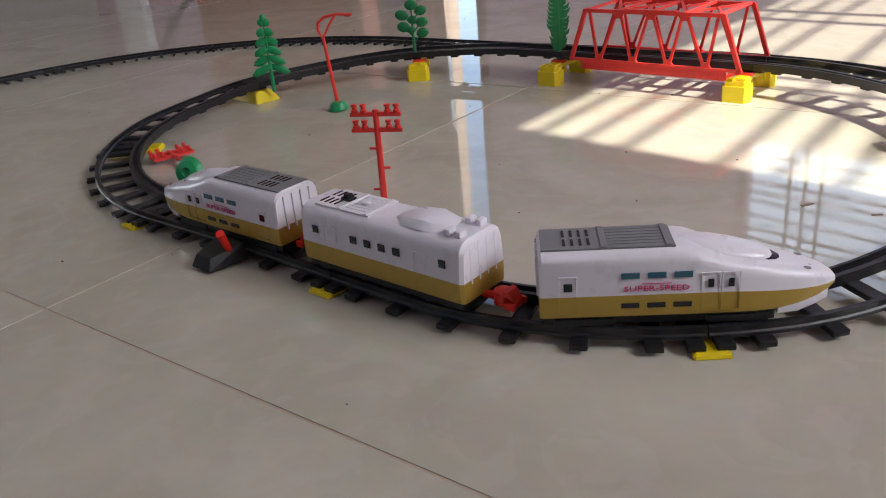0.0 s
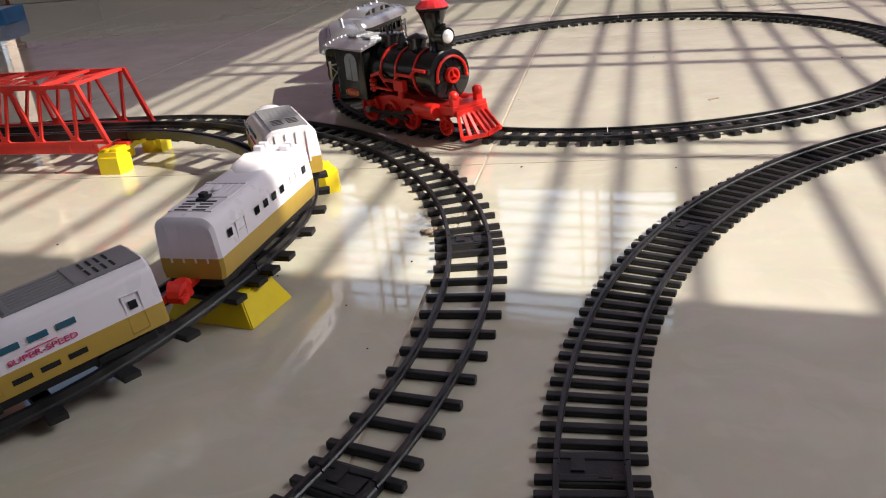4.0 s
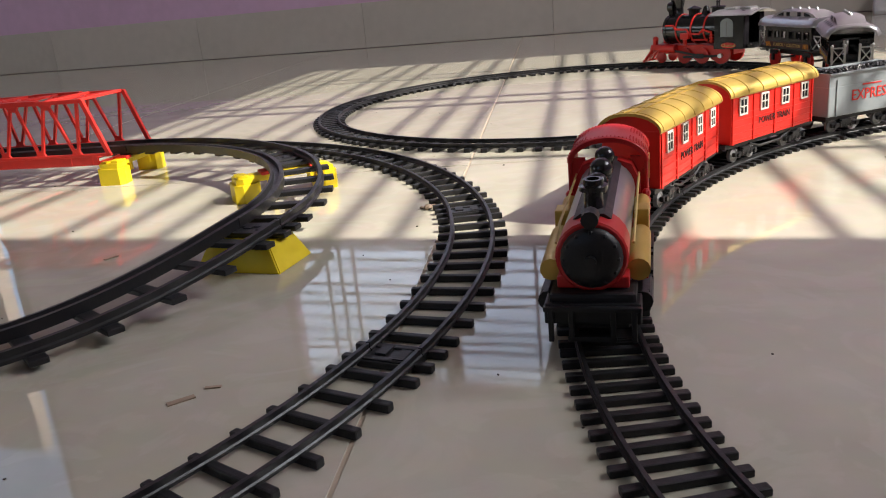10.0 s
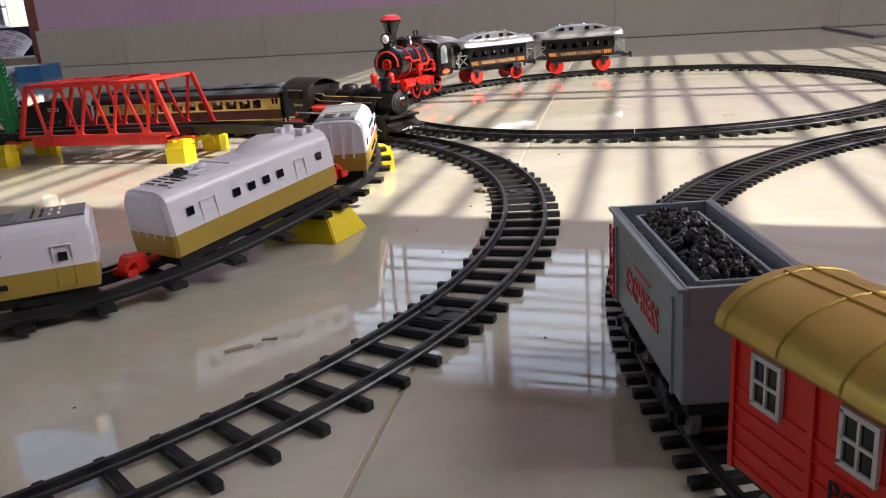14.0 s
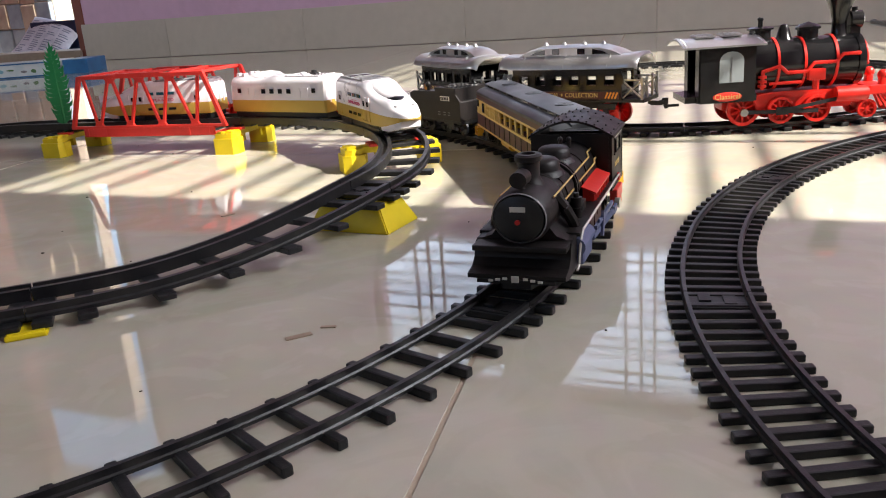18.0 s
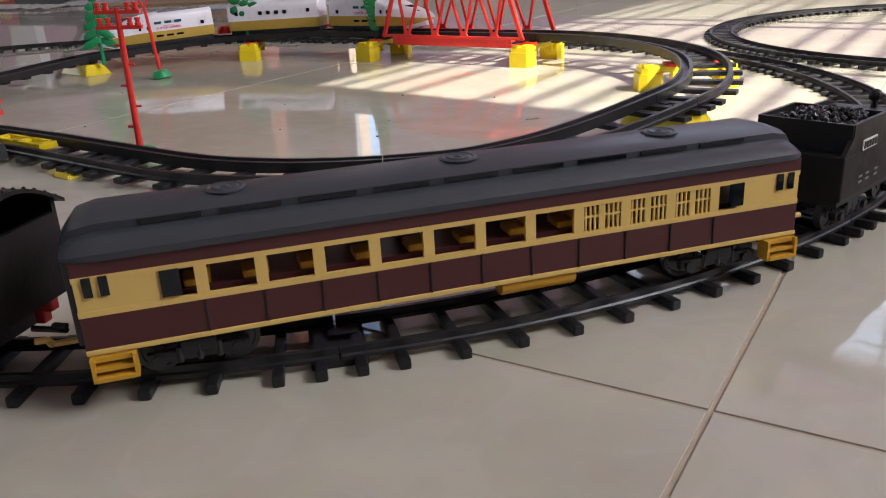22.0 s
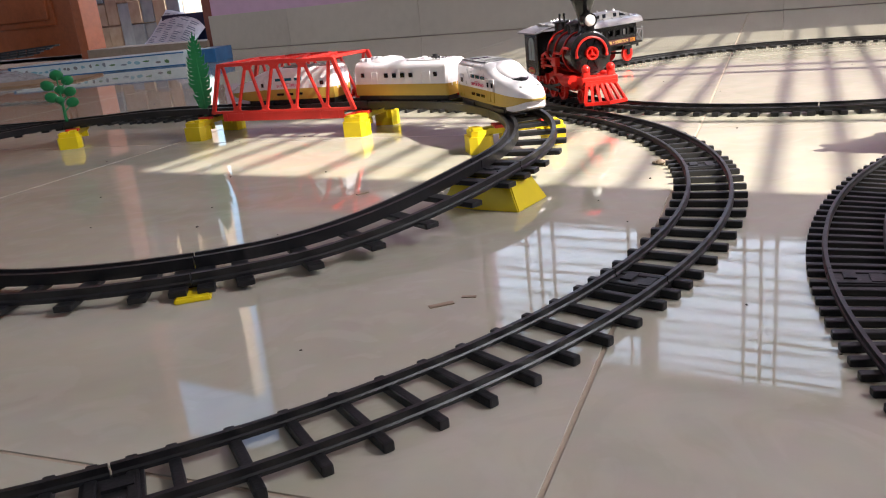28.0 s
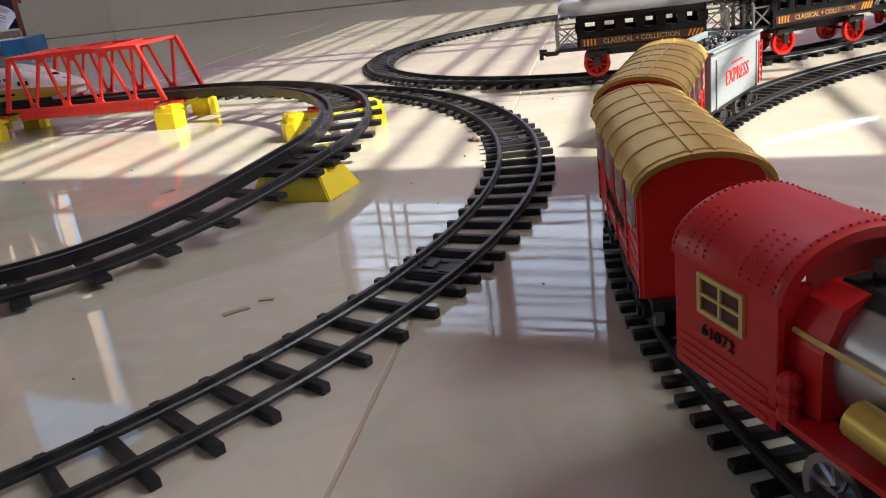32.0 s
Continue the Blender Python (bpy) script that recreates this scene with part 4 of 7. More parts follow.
        bm = bm_new()
        rod(bm, (.036, s * .0185, .026), (.036, s * .0185, .038), .0030, seg=12)
        rod(bm, (.036, s * .0185, .038), (.036, s * .0185, .0405), .0016, seg=8)
        rod(bm, (.036, s * .0185, .031), (.036, s * .0185, .0325), .0036, seg=12)
        box(bm, .024, s * .0178, .0295, .012, .005, .006, bev=.001)
        part("air_pump", bm, M_DARKBROWN, root, smooth=True)
        bm = bm_new()
        pipe(bm, [(.056, s * .0125, .044), (.055, s * .0165, .038), (.052, s * .0195, .030), (.051, s * .0205, .0262)], .0030, 8)
        part("steam_pipe", bm, M_DARKBROWN, root, smooth=True)
        # cylinder, rods, wheels
        bm = bm_new()
        box(bm, .050, s * .0225, .0150, .024, .009, .014, bev=.002)
        rod(bm, (.037, s * .023, .0185), (.063, s * .023, .0185), .0052, seg=14)
        part("cylinder", bm, M_BLUEGREY, root, "blue-grey cylinder block")
        for a, b, y, w, h in (((.040, .0165), (-.026, .0115), .0275, .0016, .003), ((.036, .0205), (-.018, .0195), .0282, .0016, .0022), ((.030, .0225), (-.020, .0125), .0288, .0012, .0018), ((.016, .0245), (.020, .0105), .0288, .0016, .004), ((-.025, .0115), (-.035, .0115), .0278, .0016, .0045)):
            bm = bm_new()
            bar(bm, (a[0], s * y, a[1]), (b[0], s * y, b[1]), w, h)
            part("coupling_rod", bm, M_BLUEGREY, root, "blue-grey coupling rod")
        for x in (.026, .002, -.022):
            spoked_driver(x, s * .0175, .0115, root, M_MAROON)
        wheel(.066, s * .0165, .006, .006, .003, M_BLACK, root)
        wheel(-.058, s * .0165, .0062, .0062, .003, M_BLACK, root)
        bm = bm_new()
        rod(bm, (-.047, s * .0255, .0105), (-.047, s * .0285, .0105), .0034, seg=14)
        part("screw_hub", bm, M_STEEL, root, "pale metal wheel hub with a screw")
        bm = bm_new()
        box(bm, -.064, s * .0235, .0135, .022, .005, .008, bev=.001)
        box(bm, -.066, s * .0235, .0080, .010, .005, .008, bev=.001)
        part("cab_step", bm, M_CORAL, root, "red step under the cab")
    # buffer beam
    bm = bm_new()
    prof = [(.058, .0255), (.0715, .0255), (.0742, .0245), (.0762, .0215), (.0775, .0170), (.0815, .0138), (.0890, .0120), (.0890, .0098), (.0820, .0080), (.0600, .0080)]
    loft(bm, [[(x, y, z) for x, z in prof] for y in (-.0238, -.0230, .0230, .0238)])
    part("front_deck", bm, M_DARKBROWN, root)
    bm = bm_new()
    prism(bm, [(.082, -.021), (.0895, -.019), (.0895, .019), (.082, .021)], .002, Matrix.Translation((0, 0, .0086)))
    prism(bm, [(.080, -.010), (.0885, -.007), (.0885, .007), (.080, .010)], .0035, Matrix.Translation((0, 0, .0062)))
    part("pilot", bm, M_BLACK, root)
    for y in (-.009, .009):
        bm = bm_new()
        prism(bm, [(.0735, .0130), (.0800, .0135), (.0748, .0215)], .0022, Matrix.Translation((0, y, 0)) @ Matrix.Rotation(math.radians(90), 4, 'X'))
        part("deck_bracket", bm, M_DARKBROWN, root)
    bm = bm_new()
    for s in (-1, 1):
        for k in range(3):
            box(bm, .0902, s * (.005 + k * .0035), .0105 - k * .0006, .0006, .0022, .0012)
    box(bm, .0902, 0, .0103, .0008, .0035, .0032)
    part("winged_badge", bm, M_PALEPRINT, root, "pale winged emblem shape")
    # cab
    bm = bm_new()
    box(bm, -.062, 0, .021, .042, .044, .003)
    part("cab_floor", bm, M_DARKBROWN, root)
    for x, z, h in ((-.0415, .045, .026), (-.0825, .036, .032)):
        bm = bm_new()
        box(bm, x, 0, z, .002, .046, h)
        part("cab_end", bm, M_DARKBROWN, root)
    bm = bm_new()
    rg = [[(x, y, .056 + .011 * math.cos(y / .027 * math.pi / 2)) for y in [-.0262 + .0524 * i / 12 for i in range(13)]] + [(x, y, .0545 + .011 * math.cos(y / .027 * math.pi / 2)) for y in [.0262 - .0524 * i / 12 for i in range(13)]] for x in (-.0862, -.0395)]
    loft(bm, rg)
    roof = part("cab_roof", bm, M_DARKBROWN, root, smooth=True)
    bm = bm_new()
    for x in (-.0845, -.073, -.0535, -.0415):
        for i in range(11):
            y = -.024 + .048 * i / 10
            ball(bm, (x, y, .0562 + .011 * math.cos(y / .027 * math.pi / 2)), .0007, 6, 4)
    part("rivet", bm, M_DARKBROWN, roof)
    for s in (-1, 1):
        bm = bm_new()
        box(bm, -.062, s * .0238, .039, .042, .002, .038)
        cab = part("cab_side", bm, M_DARKBROWN, root)
        side_plate("window", -.062, .0475, .025, .010, .0246, s, M_WINDOW, cab)
        bm = bm_new()
        for i in range(9):
            for z in (.0215, .057):
                ball(bm, (-.080 + i * .0045, s * .0249, z), .0005, 6, 4)
        part("rivet", bm, M_DARKBROWN, cab)
        bm = bm_new()
        box(bm, -.062, s * .0252, .0541, .026, .0008, .0010)
        part("rain_strip", bm, M_PALEPRINT, cab, "thin pale strip over the window")
        bm = bm_new()
        for dx in (-.008, .008):
            box(bm, -.062 + dx, s * .0252, .0475, .0012, .0008, .0100)
        pieces("window_post", bm, M_DARKBROWN, cab)
        bm = bm_new()
        for z in (.0425, .0527):
            box(bm, -.062, s * .0252, z, .027, .0008, .0010)
        pieces("window_ledge", bm, M_DARKBROWN, cab)
        bm = bm_new()
        box(bm, -.0800, s * .0249, .0400, .0005, .0004, .030)
        part("panel_seam", bm, M_DARKBROWN, cab)
        bm = bm_new()
        for i in range(5):
            box(bm, -.0655 + i * .0032, s * .0249, .0352, .0022, .0003, .0028 if i else .0036)
        part("maker_mark", bm, M_GOLDPRINT, cab, "gold printed maker mark as bars")
        bm = bm_new()
        box(bm, -.0625, s * .0252, .0245, .0035, .002, .0045)
        part("lever", bm, M_CORAL, cab)
    bm = bm_new()
    box(bm, -.010, 0, .0165, .130, .024, .014)
    part("frame", bm, M_BLACK, root)
    hook(-.083, .014, -1, root)
    return root


def brown_coach():
    root = thing("passenger_coach", "maroon and cream toy passenger coach with a dark grey roof", "toy coach", group="black steam train")
    L, Wd = .272, .0435
    # body bands
    for nm, z0, z1, w, mat in (("lower_panel", .0165, .0295, Wd, M_MAROON), ("upper_panel", .0440, .0500, Wd, M_MAROON), ("sill_strip", .0148, .0167, Wd + .0012, M_CREAM)):
        bm = bm_new()
        box(bm, 0, 0, (z0 + z1) / 2, L, w, z1 - z0, bev=.0004)
        part(nm, bm, mat, root)
    # window band: posts of cream with dark openings
    n = 12
    for s in (-1, 1):
        bm = bm_new()
        at = lambda k: .1261 - .0194 * k
        box(bm, 0, s * (Wd / 2 - .0008), .0303, L, .0016, .0022)
        box(bm, 0, s * (Wd / 2 - .0008), .0432, L, .0016, .0020)
        for k in range(1, 12):
            box(bm, at(k + .5), s * (Wd / 2 - .0009), .0368, .0040, .0015, .0112)
        for e in (-1, 1):
            box(bm, e * .1213, s * (Wd / 2 - .0009), .0368, .0288, .0015, .0112)
        part("window_band", bm, M_CREAM, root)
        for k in (9, 10, 11):
            x = at(k)
            bm = bm_new()
            box(bm, x, s * (Wd / 2 - .0010), .0375, .0155, .0012, .0008)
            box(bm, x, s * (Wd / 2 - .0010), .0367, .0018, .0012, .0120)
            for i in range(8):
                box(bm, x - .0066 + i * .0019, s * (Wd / 2 - .0010), .0367, .0007, .0010, .0118)
            pieces("window_bar", bm, M_CREAM, root, "cream barred window")
        for k in (1, 12):
            side_plate("door_window", at(k), .0375, .0062, .0100, Wd / 2 + .0001, s, M_WINDOW, root)
        for k, e in ((0, 1), (13, -1)):
            for q in (.0005, .0055):
                side_plate("end_window", at(k) + q * e, .0402, .0028, .0072, Wd / 2 + .0001, s, M_WINDOW, root)
        for k in range(11):
            bm = bm_new()
            box(bm, .1261 - .0194 * (k + 1.5), s * (Wd / 2 + .0002), .0230, .0005, .0006, .0125)
            part("panel_seam", bm, M_BLACK, root)
    bm = bm_new()
    box(bm, 0, 0, .031, L - .01, Wd - .008, .003)
    fl = part("floor", bm, M_MAROON, root)
    for k in range(9):
        bm = bm_new()
        for s in (-1, 1):
            bm = bm_new()
            box(bm, -.056 + k * .0194, s * .0115, .0338, .008, .010, .003, bev=.0008)
            box(bm, -.060 + k * .0194, s * .0115, .0358, .0022, .010, .0065, bev=.0009)
            part("seat", bm, M_STEPYELLOW, fl, "ochre plastic seat")
    # roof with clerestory
    prof = [(-.0228, .0495), (-.0228, .0520), (-.0195, .0552), (-.0160, .0565), (-.0140, .0570), (-.0140, .0598), (-.0100, .0616), (0, .0624), (.0100, .0616), (.0140, .0598), (.0140, .0570), (.0160, .0565), (.0195, .0552), (.0228, .0520), (.0228, .0495)]
    bm = bm_new()
    loft(bm, [[(x, y * k, .0495 + (z - .0495) * q) for y, z in prof] for x, k, q in ((-.1385, .80, .45), (-.1345, .96, .85), (-.128, 1, 1), (.128, 1, 1), (.1345, .96, .85), (.1385, .80, .45))])
    rf = part("roof", bm, M_ROOFGREY, root, smooth=True)
    for s in (-1, 1):
        for k in range(9):
            bm = bm_new()
            box(bm, -.104 + k * .026, s * .0141, .0586, .020, .0008, .0016)
            part("clerestory_light", bm, M_WINDOW, rf)
    for x in (-.085, 0, .085):
        bm = bm_new()
        lathe(bm, [(.0072, 0), (.0072, .0006), (.006, .001), (.005, .0006), (.004, .0012), (.002, .0008), (0, .0016)], 16, Matrix.Translation((x, 0, .0622)))
        pieces("roof_vent", bm, M_ROOFGREY, rf)
    for e in (-1, 1):
        bm = bm_new()
        box(bm, e * .1375, 0, .0335, .003, .030, .036, bev=.001)
        part("vestibule", bm, M_ROOFGREY, root)
        for s in (-1, 1):
            bm = bm_new()
            box(bm, e * .128, s * .0215, .0135, .012, .004, .0020)
            box(bm, e * .128, s * .0225, .0100, .012, .004, .0016)
            box(bm, e * .128, s * .0232, .0065, .012, .005, .0016)
            box(bm, e * .1345, s * .0222, .0100, .0012, .006, .009)
            box(bm, e * .1215, s * .0222, .0100, .0012, .006, .009)
            part("step", bm, M_STEPYELLOW, root, "yellow entrance step")
        bogie(e * .1015, root, r=.0075, gauge=.0255, base=.026, width=.037, top=.0165, wmat=M_WHEELGREY)
        hook(e * .138, .011, e, root, M_CREAM)
    for s in (-1, 1):
        bm = bm_new()
        rod(bm, (-.038, s * .017, .0125), (-.008, s * .017, .0125), .0042, seg=12)
        part("underfloor_tank", bm, M_STEPYELLOW, root, "yellow tank under the floor", smooth=True)
    bm = bm_new()
    box(bm, 0, 0, .0160, .24, .030, .003)
    part("underframe", bm, M_BLACK, root)
    return root


def coal_heap(name, x0, x1, w, z, parent, seed, n=140):
    rs2 = random.Random(seed)
    bm = bm_new()
    for i in range(n):
        x, y = rs2.uniform(x0, x1), rs2.uniform(-w / 2, w / 2)
        r = rs2.uniform(.0011, .0022)
        h = z + .003 * (1 - (2 * y / w) ** 2)
        ret = bmesh.ops.create_icosphere(bm, subdivisions=1, radius=r)
        bmesh.ops.transform(bm, matrix=Matrix.Translation((x, y, h)) @ Euler((rs2.random() * 3, rs2.random() * 3, 0)).to_matrix().to_4x4() @ Matrix.Diagonal((1.2, 1, .8, 1)), verts=ret["verts"])
    box(bm, (x0 + x1) / 2, 0, z - .002, x1 - x0, w, .004)
    return part(name, bm, M_COAL, parent, "black lumps of coal")


def black_tender():
    root = thing("coal_tender", "dark brown-black toy tender loaded with coal", "toy tender", group="black steam train")
    bm = bm_new()
    box(bm, 0, 0, .0245, .100, .043, .020, bev=.001)
    part("tank", bm, M_DARKBROWN, root)
    bm = bm_new()
    for s in (-1, 1):
        prism(bm, [(-.050, .033), (.050, .033), (.050, .0345), (.042, .0415), (.042, .0470), (.006, .0470), (.006, .0430), (-.036, .0420), (-.050, .0375)], .0018, Matrix.Translation((0, s * .0205, 0)) @ RX90 @ Matrix.Diagonal((1, 1, 1, 1)))
    box(bm, .042, 0, .040, .0018, .042, .014)
    box(bm, .006, 0, .040, .0018, .042, .014)
    box(bm, -.018, 0, .0385, .048, .040, .002)
    pieces("bunker_plate", bm, M_DARKBROWN, root)
    coal_heap("coal", .008, .041, .037, .0440, root, 3)
    bm = bm_new()
    rod(bm, (-.040, .0, .036), (-.040, .0, .0445), .0016)
    ball(bm, (-.040, 0, .0455), .0032, 10, 8)
    part("lamp", bm, M_DARKBROWN, root)
    for s in (-1, 1):
        bm = bm_new()
        box(bm, .024, s * .0217, .0365, .016, .0005, .0045)
        plate = part("plate", bm, M_PALEPRINT, root, "white printed plate with dark bars")
        bm = bm_new()
        for i in range(5):
            box(bm, .018 + i * .003, s * .0221, .0365, .0018, .0003, .003)
        part("maker_mark", bm, M_BLACK, plate)
        bm = bm_new()
        for x in (-.040, -.034, .012, .022, .030):
            for z in (.0225, .0200):
                box(bm, x, s * .0216, z, .004, .0003, .0009)
        pieces("small_print", bm, M_GREY, root)
    for e in (-1, 1):
        bogie(e * .030, root, r=.0068, gauge=.0255, base=.026, width=.036, top=.0150, wmat=M_WHEELGREY)
    hook(-.050, .012, -1, root)
    hook(.050, .012, 1, root)
    bm = bm_new()
    box(bm, 0, 0, .0135, .098, .040, .003)
    part("underframe", bm, M_BLACK, root)
    return root


# --- red engine with two wagons and a grey tender ---
def red_engine():
    root = thing("steam_locomotive", "red, silver and black toy steam locomotive with gold tanks", "toy locomotive", group="red steam train")
    R, zc = .0145, .0360
    RYn = Matrix.Rotation(math.radians(90), 4, 'Y')
    bm = bm_new()
    lathe(bm, [(0, .056), (R, .056), (R * 1.04, .0565), (R * 1.04, .0735), (R * .98, .0742), (0, .0742)], 24, Matrix.Translation((0, 0, zc)) @ RYn)
    part("smokebox", bm, M_DEEPRED, root, smooth=True)
    bm = bm_new()
    lathe(bm, [(0, -.026), (R * 1.03, -.026), (R * 1.03, .056), (0, .056)], 24, Matrix.Translation((0, 0, zc)) @ RYn)
    part("boiler", bm, M_SILVER, root, "silver painted boiler", smooth=True)
    bm = bm_new()
    loft(bm, [[(x, -.0175, .024), (x, -.0175, .0400), (x, -.0130, .0490), (x, -.0070, .0512), (x, .0070, .0512), (x, .0130, .0490), (x, .0175, .0400), (x, .0175, .024)] for x in (-.0345, -.0255)])
    part("firebox", bm, M_DEEPRED, root, "red shouldered firebox before the cab")
    bm = bm_new()
    lathe(bm, [(0, .0785), (.007, .0782), (.0112, .0772), (.0128, .0755), (.0130, .0735), (0, .0735)], 24, Matrix.Translation((0, 0, zc)) @ RYn)
    dr = part("smokebox_door", bm, M_BLACK, root, smooth=True)
    bm = bm_new()
    for i in range(12):
        a = 2 * math.pi * i / 12
        ball(bm, (.0764, .0110 * math.cos(a), zc + .0110 * math.sin(a)), .0012, 6, 5)
    rod(bm, (.0775, 0, zc), (.0805, 0, zc), .0024, seg=10)
    part("bolts", bm, M_BLACK, dr)
    bm = bm_new()
    loft(bm, [[(x, -.008, zc + R * .93), (x, -.005, zc + R * 1.09), (x, .005, zc + R * 1.09), (x, .008, zc + R * .93)] for x in (-.033, .066)])
    part("top_plate", bm, M_BLACK, root)
    bm = bm_new()
    for x, r in ((.036, .0052), (.010, .0056), (-.016, .0052)):
        ball(bm, (x, 0, zc + R + .0055), r, 14, 10)
        rod(bm, (x, 0, zc + R), (x, 0, zc + R + .004), r * .8, seg=12)
    rod(bm, (-.028, 0, zc + R), (-.028, 0, zc + R + .006), .0022)
    part("dome", bm, M_GLOSSBLACK, root, smooth=True)
    bm = bm_new()
    lathe(bm, [(.0055, 0), (.0042, .002), (.004, .009), (.0062, .0098), (.0062, .0118), (.0045, .0122), (.0042, .0145), (.0028, .0145), (.0028, .008), (0, .008)], 16, Matrix.Translation((.056, 0, zc + R - .001)))
    part("chimney", bm, M_GLOSSBLACK, root, smooth=True)
    bm = bm_new()
    rod(bm, (.071, 0, zc + R + .0025), (.0785, 0, zc + R + .0025), .0036, seg=12)
    part("headlamp", bm, M_BLACK, root, smooth=True)
    for s in (-1, 1):
        bm = bm_new()
        rod(bm, (.026, s * .0185, .0285), (.064, s * .0185, .0265), .0050, seg=14)
        rod(bm, (.024, s * .0185, .0286), (.026, s * .0185, .0285), .0042, .005, seg=14)
        part("gold_tank", bm, M_GOLDMET, root, "gold cylinder tank", smooth=True)
        bm = bm_new()
        rod(bm, (-.016, s * .0185, .0315), (.004, s * .0185, .0305), .0042, seg=14)
        part("gold_tank", bm, M_GOLDMET, root, smooth=True)
        bm = bm_new()
        box(bm, .0135, s * .0190, .0325, .011, .007, .0115, bev=.0008)
        part("gold_box", bm, M_GOLDMET, root)
        bm = bm_new()
        pipe(bm, [(-.034, s * .0168, zc + .006), (.044, s * .0168, zc + .004), (.060, s * .0165, zc + .001)], .0007, 5)
        pieces("handrail", bm, M_GOLDPRINT, root)
        bm = bm_new()
        box(bm, .012, s * .0180, .0225, .100, .009, .0018, bev=.0004)
        part("running_board", bm, M_DEEPRED, root)
        bm = bm_new()
        box(bm, .054, s * .0195, .0125, .022, .008, .010, bev=.0015)
        rod(bm, (.042, s * .020, .0135), (.067, s * .020, .0135), .0045, seg=12)
        part("cylinder", bm, M_BLACK, root)
        for a, b, h in (((.046, .0150), (-.020, .0130), .0022), ((.046, .0180), (.000, .0170), .0018), ((.046, .0115), (-.022, .0098), .0026), ((.030, .0205), (-.010, .0120), .0016), ((.020, .0205), (.020, .0095), .003)):
            bm = bm_new()
            bar(bm, (a[0], s * .0235, a[1]), (b[0], s * .0235, b[1]), .0016, h)
            part("coupling_rod", bm, M_BLACK, root)
        for x, r in ((.030, .0085), (.008, .0085), (-.020, .0100)):
            spoked_driver(x, s * .0172, r, root, M_STEEL if x < 0 else M_GREY)
        # cab
        bm = bm_new()
        box(bm, -.051, s * .0205, .0335, .035, .002, .032, bev=.0005)
        cs = part("cab_side", bm, M_DEEPRED, root)
        side_plate("window", -.051, .0415, .0145, .0095, .0212, s, M_MAROON, cs)
        window_frame(-.051, .0415, .0145, .0095, .0217, s, M_GOLDPRINT, cs)
        words("lettering", "61072", .0046, M_BLACK, cs, side_m(-.052, .0219, .0318, s))
        bm = bm_new()
        for i in range(4):
            box(bm, -.051, s * .0214, .0195 + i * .0024, .030, .0008, .0012)
        part("cab_rib", bm, M_DEEPRED, cs)
        bm = bm_new()
        box(bm, -.0355, s * .0165, .037, .0022, .009, .028)
        for z in (.0235, .0275, .0315):
            ball(bm, (-.031, s * .0205, z), .0026, 8, 6)
        part("cab_front", bm, M_DEEPRED, root)
    bm = bm_new()
    nn2 = 16
    rg = []
    for x, k in ((-.0700, .985), (-.0690, 1.02), (-.0670, 1.02), (-.0664, 1.0), (-.0366, 1.0), (-.0360, 1.02), (-.0338, 1.02), (-.0328, .985)):
        up = [(x, .0216 * k * math.cos(math.pi * i / nn2), .0485 + .0135 * k * math.sin(math.pi * i / nn2)) for i in range(nn2 + 1)]
        dn = [(x, .0188 * math.cos(math.pi * i / nn2), .0485 + .0108 * math.sin(math.pi * i / nn2)) for i in range(nn2, -1, -1)]
        rg.append(up + dn)
    loft(bm, rg)
    rf = part("cab_roof", bm, M_DEEPRED, root, smooth=True)
    bm = bm_new()
    for i in range(2, 31):
        a = math.pi * i / 32
        for x in (-.0680, -.0349):
            ball(bm, (x, .0222 * math.cos(a), .0485 + .0139 * math.sin(a)), .00042, 5, 4)
        if i < 11 or i > 21:
            for x in (-.0635, -.0605, -.0575, -.0455, -.0425, -.0395):
                ball(bm, (x, .0217 * math.cos(a), .0485 + .0136 * math.sin(a)), .00042, 5, 4)
    part("rivet", bm, M_DEEPRED, rf)
    bm = bm_new()
    box(bm, -.005, 0, .0140, .130, .022, .012)
    box(bm, -.052, 0, .0185, .038, .040, .004)
    part("frame", bm, M_BLACK, root)
    bm = bm_new()
    box(bm, .057, 0, .0245, .032, .030, .0050, bev=.0008)
    part("smokebox_saddle", bm, M_DEEPRED, root)
    # front beam with coupling guard
    bm = bm_new()
    box(bm, .070, 0, .0185, .016, .036, .006, bev=.0015)
    box(bm, .074, 0, .0135, .012, .040, .009, bev=.001)
    box(bm, .070, 0, .0085, .012, .030, .006, bev=.001)
    guard = part("front_guard", bm, M_BLACK, root)
    for y in (-.017, -.0085, .0085, .017):
        bm = bm_new()
        box(bm, .0815, y, .0096, .0022, .0022, .0148, bev=.0004)
        part("guard_post", bm, M_BLACK, guard)
    for z, w in ((.0165, .040), (.0036, .020)):
        bm = bm_new()
        box(bm, .0815, 0, z, .0022, w, .0021, bev=.0004)
        part("guard_rail", bm, M_BLACK, guard)
    hook(-.068, .0125, -1, root)
    return root


